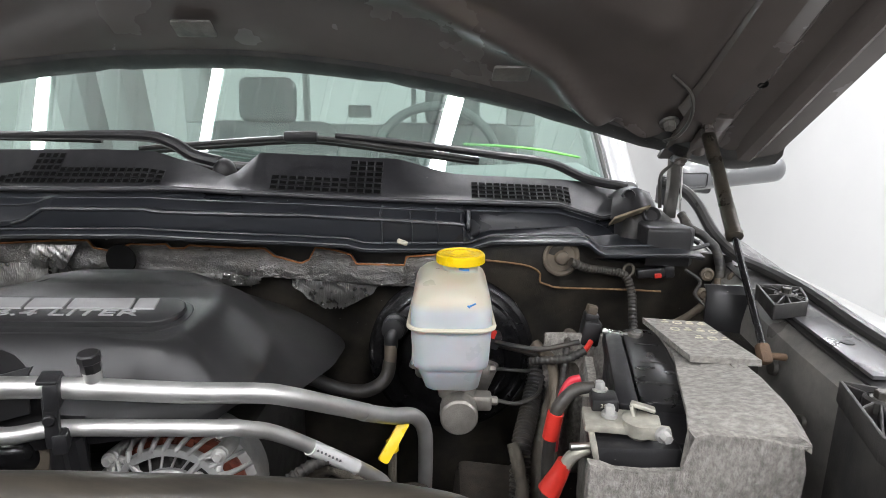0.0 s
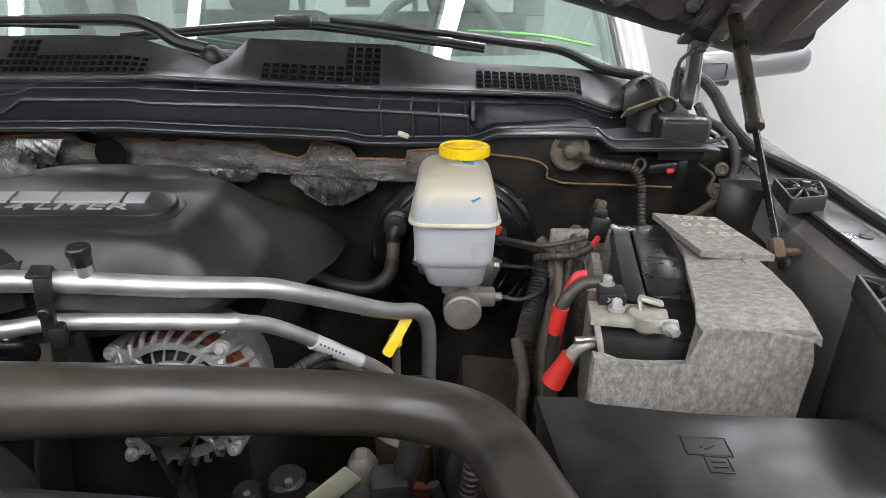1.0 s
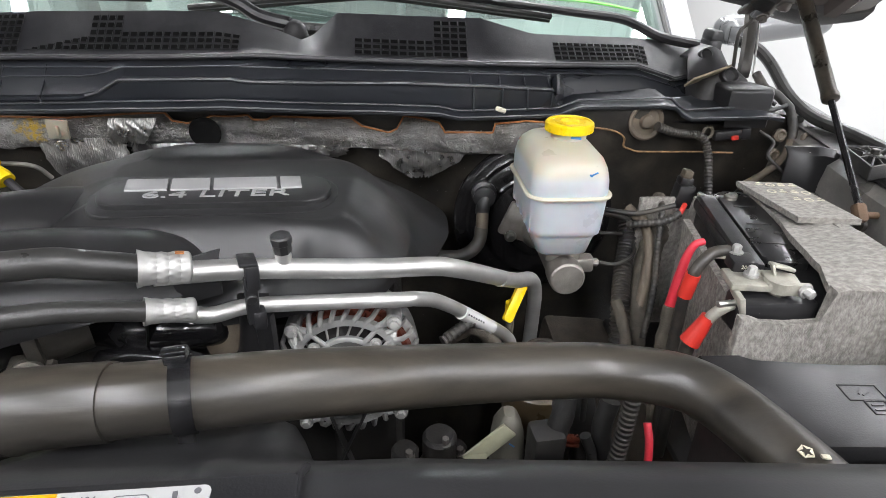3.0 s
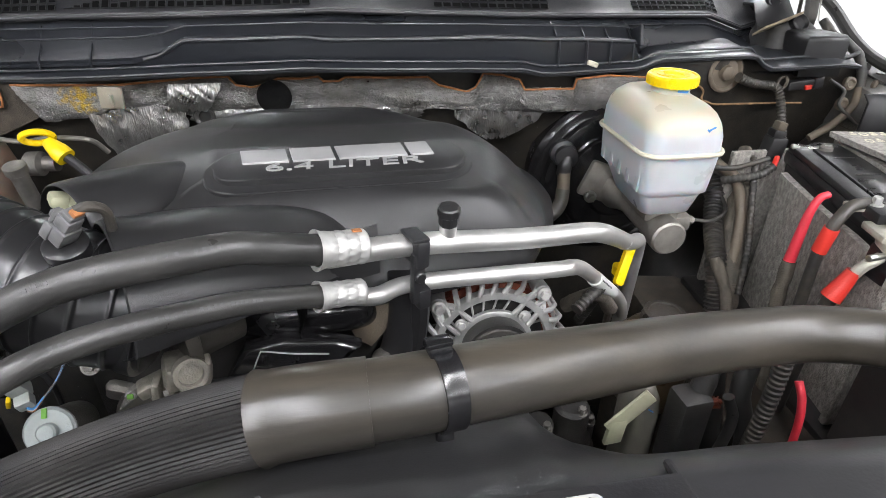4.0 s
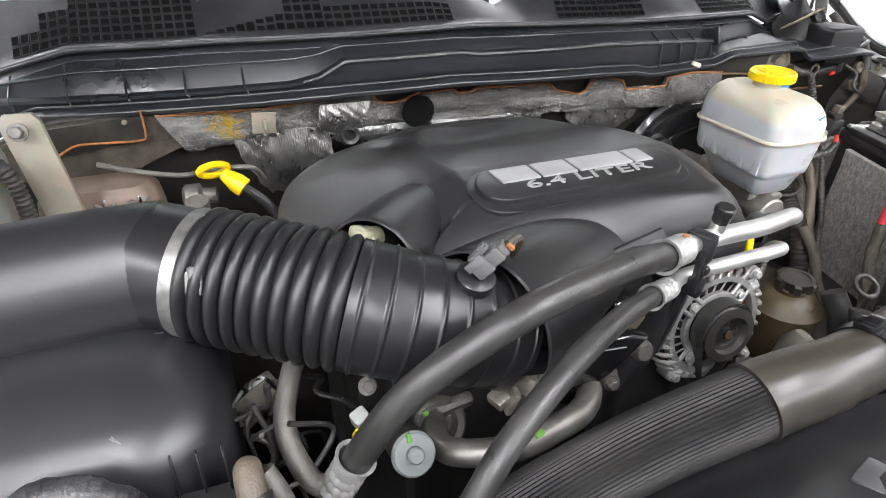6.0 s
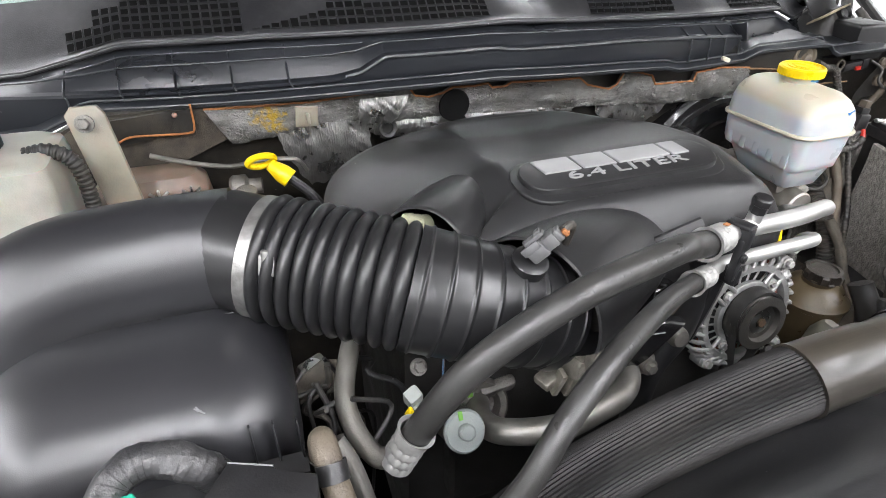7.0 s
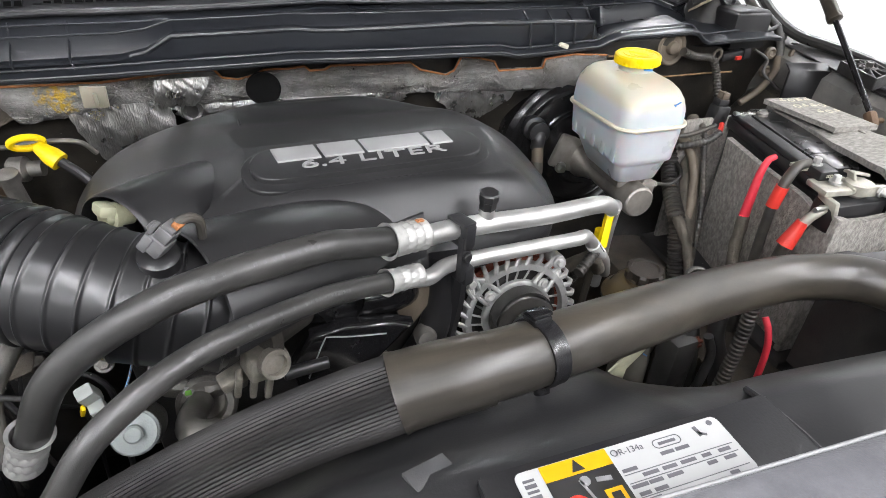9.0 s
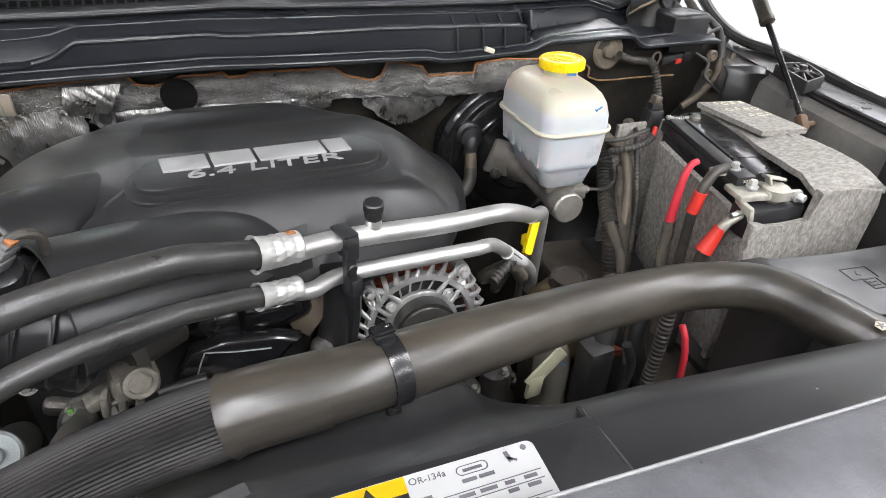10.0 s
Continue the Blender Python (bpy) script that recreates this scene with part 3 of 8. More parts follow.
def hood():
    t = thing("hood", (-0.42, 1.08, 1.6), "open dark truck hood seen from its dusty underside", "hood")
    xs = [-1.37 + 1.90 * i / 60 for i in range(61)]
    bm = B()
    rows = []
    for s in (0.0, 0.01, 0.05, 0.2, 0.4, 0.6, 0.8, 1.0, 1.15):
        rows.append([hood_point(x, s + corner(abs(x + 0.42)), -0.03) for x in xs])
    sheet(bm, rows, 0.004, (0, 0.55, 0.83))
    part("outer_skin", bm, M_PAINT, t, "dark painted outer panel")
    # rolled rear lip with shallow scallops
    bm = B()
    rows = []
    for s, lift in ((0.0, -0.024), (0.0, 0.004), (0.022, 0.012), (0.045, 0.010), (0.055, 0.0)):
        rows.append([hood_point(x, s + corner(abs(x + 0.42)) + (0.006 * max(0, math.cos((x + 0.1) * 2 * math.pi / 0.24)) ** 8 if s < 0.03 else 0), lift) for x in xs])
    sheet(bm, rows, 0.003, (0, 0.55, 0.83))
    part("rear_lip", bm, M_DUSTY, t, "dusty rolled rear edge")
    # inner panel with a broad raised rib near the sides
    bm = B()
    rows = []
    xf = [-1.37 + 1.90 * i / 190 for i in range(191)]
    lobes = ((0.745, 0.045, 0.028, 0.035, 0.018), (0.655, 0.075, 0.05, 0.04, 0.010), (0.70, 0.015, 0.012, 0.05, -0.010), (0.80, 0.07, 0.03, 0.05, -0.010), (0.86, 0.16, 0.022, 0.05, -0.008), (0.865, 0.36, 0.022, 0.08, -0.008), (0.60, 0.17, 0.05, 0.03, -0.006), (0.885, 0.06, 0.02, 0.02, 0.007))
    for i in range(64):
        s = 0.05 + 1.08 * (i / 63) ** 1.5
        row = []
        for x in xf:
            a = abs(x + 0.42)
            lift = 0.004 - 0.010 * (a > 0.86)
            # long soft fold that swings towards the hinge, and a second one in front of it
            for c0, w, h in ((0.23 - 0.42 * max(0, a - 0.36) - 0.6 * max(0, a - 0.58), 0.026, 0.016), (0.36 - 0.12 * a, 0.035, 0.010)):
                lift += h * math.exp(-((s - c0) / w) ** 2) * (1 if a < 0.70 else math.exp(-((a - 0.70) / 0.03) ** 2))
            lift += 0.012 * math.exp(-((a - 0.755 - 0.05 * s) / 0.018) ** 2) / (1 + math.exp(-(s - 0.12) * 60))
            for la, ls, wa, ws, h in lobes:
                lift += h * math.exp(-((a - la) / wa) ** 2 - ((s - ls) / ws) ** 2)
            lift += 0.0015 * noise.noise((x * 9, s * 9, 2))
            row.append(hood_point(x, s + corner(a), lift))
        rows.append(row)
    sheet(bm, rows, 0.003, (0, 0.55, 0.83))
    part("inner_panel", bm, M_HOOD, t, "brown-black pressed inner panel")
    for sx in (-1, 1):
        bm = B()
        x0 = -0.42 + sx * 0.945
        rows = []
        for a, lift in ((0.895, -0.004), (0.902, 0.012), (0.915, 0.014), (0.922, 0.009), (0.945, 0.007), (0.955, -0.006), (0.956, -0.034)):
            rows.append([hood_point(-0.42 + sx * a, 0.045 + 1.10 * i / 20 + corner(a), lift) for i in range(21)])
        sheet(bm, rows, 0.003, (0, 0.55, 0.83))
        part("side_rim", bm, M_HOOD, t, "folded brown-black hem")
        # pressed reinforcement and fasteners beside the hinge
        bm = B()
        rows = []
        for a, lift in ((0.775, 0.0), (0.785, 0.020), (0.825, 0.022), (0.835, 0.0)):
            rows.append([hood_point(-0.42 + sx * a, 0.13 + 0.55 * i / 10 + corner(a), lift) for i in range(11)])
        sheet(bm, rows, 0.003, (0, 0.55, 0.83))
        part("reinforcement", bm, M_HOOD, t, "brown-black pressed reinforcement")
        bm = B()
        q = hood_point(-0.42 + sx * 0.775, 0.115, 0.012)
        hexbolt(bm, q, (0, -0.56, -0.83), 0.010, 0.014)
        part("nut", bm, M_CAST, t, "dull metal nut")
        bm = B()
        lathe(bm, hood_point(-0.42 + sx * 0.862, 0.25, -0.004), (0, -0.56, -0.83), [(0.002, 0.0), (0.0065, 0.001), (0.0075, 0.004), (0.006, 0.006), (0.005, 0.003)], 20)
        part("hole_plug", bm, M_DARK, t, "dark round plug")
        bm = B()
        tube(bm, [hood_point(-0.42 + sx * 0.74, 0.22, 0.018), hood_point(-0.42 + sx * 0.775, 0.20, 0.022), hood_point(-0.42 + sx * 0.79, 0.16, 0.028), hood_point(-0.42 + sx * 0.788, 0.115, 0.032), hood_point(-0.42 + sx * 0.775, 0.085, 0.03)], 0.003, 8)
        part("washer_tube", bm, M_LOOM, t, "thin black washer tube")
        if sx > 0:
            bm = B()
            tube(bm, [(0.399, 1.048, 1.395), (0.400, 1.05, 1.415), (0.408, 1.075, 1.455), (0.413, 1.10, 1.505), (0.414, 1.11, 1.545)], 0.009, 8, 6)
            for v in bm.verts:
                v.co.x = 0.41 + (v.co.x - 0.41) * 1.35
            arm = part("hinge_arm", bm, M_DARKSTEEL, t, "brown-black steel hinge link")
            # thin bright line along the link's edge
            bm = B()
            tube(bm, [(0.412, 1.044, 1.400), (0.420, 1.070, 1.455), (0.4255, 1.096, 1.505), (0.426, 1.105, 1.54)], 0.0016, 6)
            part("bright_edge", bm, M_STEEL, arm, "bright edge")
            bm = B()
            box(bm, (0.402, 1.06, 1.498), (0.018, 0.012, 0.014), rot(20, 20, 0), 0.003)
            part("tube_clip", bm, M_GREYPLUG, t, "pale grey tube clip")
        # bracket for the strut
        bm = B()
        q = hood_point(-0.42 + sx * 0.845, 0.10, 0.0)
        rm = rot(-34, 0, 0)
        box(bm, q, (0.034, 0.13, 0.018), rm, 0.006)
        box(bm, q + Vector((-0.03 * sx, -0.01, 0.016)), (0.045, 0.20, 0.010), rm, 0.005)
        rod(bm, q + Vector((0, 0.02, -0.012)), q + Vector((0, 0.028, -0.03)), 0.012, bev=0.003)
        for k in (-0.05, 0.045):
            hexbolt(bm, q + Vector((-0.02 * sx, k, -k * 0.67 - 0.012)), (0, -0.56, -0.83), 0.007, 0.01)
        part("strut_bracket", bm, M_HOOD, t, "brown-black hinge bracket with bolts")
    for cx, w in ((-0.392, 0.062), (0.10, 0.058)):
        bm = B()
        c = hood_point(cx, 0.115, 0.016)
        prism(bm, rrect(w, 0.034, 0.004, 2), Matrix.Translation(c) @ rot(-34 + 180, 0, 4 if cx > 0 else 0), 0.004, 0.001)
        part("plate", bm, M_CAST, t, "small worn metal plate")


hood()


def gas_strut():
    t = thing("gas_strut", (0.385, 0.69, 1.30), "black gas strut propping the open hood", "gas strut")
    a, j, top = Vector((0.384, 0.684, 1.303)), Vector((0.400, 0.818, 1.410)), Vector((0.426, 1.03, 1.578))
    bm = B()
    rod(bm, a, j, 0.0045, seg=16)
    part("piston_rod", bm, M_GLOSS, t, "thin dark steel rod")
    bm = B()
    d = (top - j).normalized()
    lathe(bm, j - d * 0.003, d, [(0.006, 0), (0.0115, 0.003), (0.012, 0.01), (0.0105, 0.014), (0.0105, (top - j).length - 0.02), (0.008, (top - j).length - 0.012), (0.008, (top - j).length)], 20)
    part("cylinder", bm, M_STRUT, t, "stained dark steel cylinder")
    bm = B()
    box(bm, a + Vector((-0.001, -0.004, -0.006)), (0.015, 0.016, 0.026), rot(-40, 0, 0), 0.005)
    rod(bm, a + Vector((0, 0, -0.01)), a + Vector((0.03, 0, -0.012)), 0.0045, bev=0.002)
    part("lower_socket", bm, M_RUST, t, "rusty lower ball socket")
    bm = B()
    box(bm, top, (0.02, 0.022, 0.03), rot(-50, 0, 0), 0.006)
    part("upper_socket", bm, M_DUSTY, t)


gas_strut()

E1X, E1Z = (-1.12, -1.046, -0.974, -0.824, -0.6, -0.45, -0.228, -0.15, -0.12, 0.035, 0.07, 0.222, 0.246, 0.38, 0.46), (1.32, 1.336, 1.371, 1.38, 1.392, 1.396, 1.386, 1.38, 1.372, 1.366, 1.379, 1.380, 1.360, 1.362, 1.35)
E3X, E3Z = (-1.2, -1.048, -0.919, -0.75, -0.41, -0.294, 0.046, 0.195, 0.281, 0.368, 0.46), (1.38, 1.402, 1.441, 1.450, 1.458, 1.452, 1.432, 1.421, 1.392, 1.402, 1.37)
E4X, E4Z = (-1.2, -0.9, -0.736, -0.552, -0.468, -0.40, -0.354, -0.336, -0.298, -0.08, 0.01, 0.21, 0.375, 0.46), (1.46, 1.495, 1.504, 1.508, 1.507, 1.487, 1.468, 1.475, 1.506, 1.496, 1.47, 1.455, 1.432, 1.40)
SHX, SHZ = (-1.2, -0.66, -0.627, -0.595, -0.443, -0.42, -0.209, -0.069, 0.029, 0.04, 0.12, 0.46), (1.372, 1.402, 1.410, 1.428, 1.431, 1.427, 1.422, 1.411, 1.401, 1.380, 1.355, 1.335)


def cowl_panel_point(x, s, lift=0.0):
    """On the sloping grille panel: s from 0 (front lip) to 1 (upper edge)."""
    z3, z4 = table(x, E3X, E3Z), table(x, E4X, E4Z)
    y = plan(x, 0.908) + 0.058 * s
    return Vector((x, y - lift * 0.6, z3 + (z4 - z3) * s + lift * 0.8))


def tray_y(x, yo):
    """Depth of the tray: its front runs straight beyond the brake reservoir."""
    w = max(0, min(1, (yo - 0.853) / 0.05))
    return plan(x, yo) if x < 0.02 else (1 - w) * plan(0.02, yo) + w * plan(x, yo)


def cowl():
    t = thing("windshield_cowl", (-0.42, 0.9, 1.42), "black plastic cowl with air grilles below the windshield", "cowl")
    xs = sorted({round(-1.12 + 1.525 * i / 110, 4) for i in range(111)} | {-0.354, -0.336, -0.298, 0.04, 0.029, -0.627, -0.595})
    bm = B()
    rows = [[cowl_panel_point(x, s) for x in xs] for s in (1.0, 0.8, 0.6, 0.4, 0.2, 0.06)]
    rows.append([cowl_panel_point(x, 0.0) + Vector((0, -0.004, 0.001)) for x in xs])
    rows.append([cowl_panel_point(x, 0.0) + Vector((0, -0.006, -0.004)) for x in xs])
    sheet(bm, rows, 0.003, (0, 0.5, -0.85))
    part("grille_panel", bm, M_GRILLE, t, "dusty grey-black sloping panel")
    # light worn bead along the front lip
    bm = B()
    sweep(bm, [cowl_panel_point(x, 0.0) + Vector((0, -0.006, -0.003)) for x in xs], 0.0022, 8)
    part("lip_bead", bm, M_GRILLE, t, "worn edge bead")
    # lower tray
    bm = B()
    rows = []
    for yo, f in ((0.914, lambda x: table(x, E3X, E3Z) - 0.008), (0.906, lambda x: table(x, E3X, E3Z) - 0.014), (0.896, lambda x: 0.5 * (table(x, E3X, E3Z) + table(x, SHX, SHZ)) + 0.001),
                  (0.890, lambda x: 0.4 * table(x, E3X, E3Z) + 0.6 * table(x, SHX, SHZ)), (0.880, lambda x: table(x, SHX, SHZ) + 0.001), (0.868, lambda x: table(x, SHX, SHZ)), (0.8645, lambda x: table(x, SHX, SHZ) - 0.003),
                  (0.8655, lambda x: min(table(x, SHX, SHZ) - 0.004, table(x, E1X, E1Z) + 0.012)), (0.867, lambda x: table(x, E1X, E1Z) + 0.006), (0.858, lambda x: table(x, E1X, E1Z) + 0.002), (0.853, lambda x: table(x, E1X, E1Z)), (0.852, lambda x: table(x, E1X, E1Z) - 0.005)):
        rows.append([(x, tray_y(x, 0.902 + (yo - 0.902) * 0.3 if x > 0.045 and 0.866 < yo < 0.9 else yo), f(x)) for x in xs])
    sheet(bm, rows, 0.003, (0, 0.6, -0.8))
    part("tray", bm, M_COWL, t, "satin black moulded water tray")
    bm = B()
    sweep(bm, [Vector((x, tray_y(x, 0.853), table(x, E1X, E1Z) - 0.002)) for x in xs], 0.0024, 8)
    part("tray_bead", bm, M_COWL, t)
    for yo, f, r, x0, x1 in ((0.8655, lambda x: table(x, SHX, SHZ) - 0.001, 0.0034, -0.66, 0.032), (0.893, lambda x: 0.5 * (table(x, E3X, E3Z) + table(x, SHX, SHZ)) - 0.001, 0.0016, -1.1, 0.03), (0.903, lambda x: table(x, E3X, E3Z) - 0.016, 0.0014, -1.1, 0.42), (0.862, lambda x: table(x, E1X, E1Z) + 0.006, 0.002, -1.0, 0.42)):
        bm = B()
        sweep(bm, [Vector((x, tray_y(x, yo), f(x))) for x in xs if x0 <= x <= x1], r, 8)
        part("crease", bm, M_COWL, t, "rounded moulded crease")
    # stiffening webs across the tray
    for x in (-1.0, -0.93, -0.86, -0.79, -0.72, -0.10, -0.055, -0.015, 0.025):
        bm = B()
        z3, zs, z1 = table(x, E3X, E3Z), table(x, SHX, SHZ), table(x, E1X, E1Z)
        a = [(x, plan(x, 0.906), z3 - 0.013), (x, plan(x, 0.892), 0.4 * z3 + 0.6 * zs), (x, plan(x, 0.868), zs + 0.001), (x + 0.003, plan(x, 0.863), zs - 0.004), (x + 0.004, plan(x, 0.860), z1 + 0.004)]
        tube(bm, a, 0.0015, 8, 3)
        part("web", bm, M_COWL, t)
    # seam step in the tray
    bm = B()
    box(bm, (0.036, plan(0.036, 0.878), 1.402), (0.006, 0.05, 0.03), rot(-20, 0, 0), 0.002)
    part("seam", bm, M_COWL, t)
    # stepped mouldings at the driver's end
    bm = B()
    prism(bm, [(0.325, 0.945), (0.392, 0.938), (0.404, 0.955), (0.390, 1.01), (0.328, 1.01)], Matrix.Translation((0, 0, 1.335)), 0.062, 0.008, 3)
    part("end_step", bm, M_PLASTIC, t, "black moulded step")
    bm = B()
    sheet(bm, [[(0.285, 1.02, 1.398), (0.305, 1.02, 1.402), (0.33, 1.018, 1.395), (0.352, 1.016, 1.392), (0.372, 1.0, 1.375)],
               [(0.29, 1.04, 1.412), (0.312, 1.036, 1.425), (0.335, 1.036, 1.421), (0.358, 1.034, 1.410), (0.38, 1.03, 1.385)],
               [(0.30, 1.07, 1.428), (0.318, 1.062, 1.441), (0.338, 1.062, 1.446), (0.355, 1.062, 1.438), (0.385, 1.06, 1.395)],
               [(0.30, 1.10, 1.425), (0.318, 1.10, 1.438), (0.338, 1.10, 1.444), (0.358, 1.10, 1.438), (0.388, 1.10, 1.395)]], 0.004, (0, 0, -1))
    part("end_horn", bm, M_PLASTIC, t, "black moulded end horn")
    for c, r in (((0.322, 1.052, 1.432), 0.012), ((0.352, 1.012, 1.405), 0.016)):
        bm = B()
        lathe(bm, c, (0.1, -0.8, 0.6), [(r, -0.01), (r, 0.004), (r * 0.82, 0.006), (r * 0.6, 0.001)], 20)
        part("socket", bm, M_PLASTIC, t)
    bm = B()
    tube(bm, [(0.335, 0.947, 1.361), (0.36, 0.943, 1.362), (0.395, 0.942, 1.363), (0.425, 0.948, 1.370)], 0.0035, 8)
    tube(bm, [(0.375, 0.99, 1.395), (0.395, 0.985, 1.380), (0.42, 0.97, 1.366)], 0.004, 8)
    part("end_ridge", bm, M_PLASTIC, t)
    bm = B()
    hexbolt(bm, (0.404, 0.985, 1.378), (0, -0.5, 0.85), 0.007, 0.010)
    part("bolt", bm, M_CAST, t)
    # grilles: near-black faces paint the holes' shade under a lattice of bars
    for x0, x1, fn, lab in ((-0.99, -0.765, lambda x: (0.05, 0.42 if x < -0.955 else 0.72 if x < -0.92 else 0.95), 0), (-0.755, -0.435, lambda x: (0.08, min(0.5, 0.12 + (x + 0.755) * 3.2) if x < -0.66 else 0.9 if x < -0.605 else 0.52), 0),
                            (-0.272, -0.102, lambda x: (0.05, 0.9 if x > -0.152 else 0.44), 0), (0.042, 0.222, lambda x: (0.08, 0.72), 0)):
        cw, ch = 0.0122, 0.15
        bm, bd = B(), B()
        n = int((x1 - x0) / cw)
        for i in range(n):
            xa = x0 + (x1 - x0) * i / n
            xb = x0 + (x1 - x0) * (i + 1) / n
            lo, hi = fn((xa + xb) / 2)
            k = max(1, int(round((hi - lo) / ch)))
            for j in range(k):
                sa, sb = lo + (hi - lo) * j / k, lo + (hi - lo) * (j + 1) / k
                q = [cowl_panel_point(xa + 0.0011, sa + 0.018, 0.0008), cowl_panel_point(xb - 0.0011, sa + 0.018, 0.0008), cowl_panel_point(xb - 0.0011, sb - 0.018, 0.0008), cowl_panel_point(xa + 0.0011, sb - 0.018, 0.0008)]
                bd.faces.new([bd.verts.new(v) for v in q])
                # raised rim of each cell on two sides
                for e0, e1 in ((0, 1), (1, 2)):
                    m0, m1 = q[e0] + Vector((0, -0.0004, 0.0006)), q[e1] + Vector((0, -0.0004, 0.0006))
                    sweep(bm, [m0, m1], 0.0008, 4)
        part("mesh_shade", bd, M_DARK, t, "near-black faces painted as shaded air openings", smooth=0, kind="stuff")
        part("lattice", bm, M_PLASTIC, t, kind="stuff")
    return t


cowl()


def windshield():
    t = thing("windshield", (-0.42, 1.15, 1.5), "tinted windshield with white strip lights mirrored in it", "windshield", kind="structure")
    bm = B()
    rows = []
    for i in range(9):
        u = i / 8
        rows.append([(x, plan(x, 1.075) + u * 0.62, table(x, (-1.3, -0.42, 0.46), (1.40, 1.472, 1.40)) + u * (0.56 - 0.06 * u)) for x in [-1.18 + 1.52 * j / 20 for j in range(21)]])
    sheet(bm, rows, 0.005, (0, 0.6, -0.8))
    g = part("glass", bm, M_GLASS, t)
    g.visible_shadow = False
    bm = B()
    tube(bm, [(x, plan(x, 1.062), table(x, (-1.3, -0.42, 0.46), (1.40, 1.474, 1.405))) for x in (-1.2, -1.0, -0.8, -0.6, -0.42, -0.2, 0.0, 0.2, 0.36)], 0.011, 10)
    part("lower_seal", bm, M_RUBBER, t, "black rubber seal")
    for sx in (-1, 1):
        bm = B()
        x = -0.42 + sx * 0.795
        tube(bm, [(x, plan(x, 1.07), 1.41), (x - sx * 0.02, plan(x, 1.28), 1.62), (x - sx * 0.05, plan(x, 1.5), 1.80), (x - sx * 0.09, plan(x, 1.72), 1.95)], 0.035, 12)
        part("pillar", bm, M_BODYLIGHT, t, "light painted windshield pillar")
        bm = B()
        tube(bm, [(x - sx * 0.034, plan(x, 1.045), 1.425), (x - sx * 0.052, plan(x, 1.26), 1.625), (x - sx * 0.082, plan(x, 1.48), 1.805)], 0.006, 8)
        part("pillar_seal", bm, M_RUBBER, t, "black rubber seal")
    bm = B()
    rows = [[(x, plan(x, 1.69) + dy, 1.965 + dz) for x in [-1.2 + 1.56 * j / 12 for j in range(13)]] for dy, dz in ((0, 0), (0.08, 0.03), (0.8, 0.06), (1.5, 0.03))]
    sheet(bm, rows, 0.03, (0, 0, 1))
    part("roof", bm, M_PAINT, t, "dark painted cab roof")


windshield()


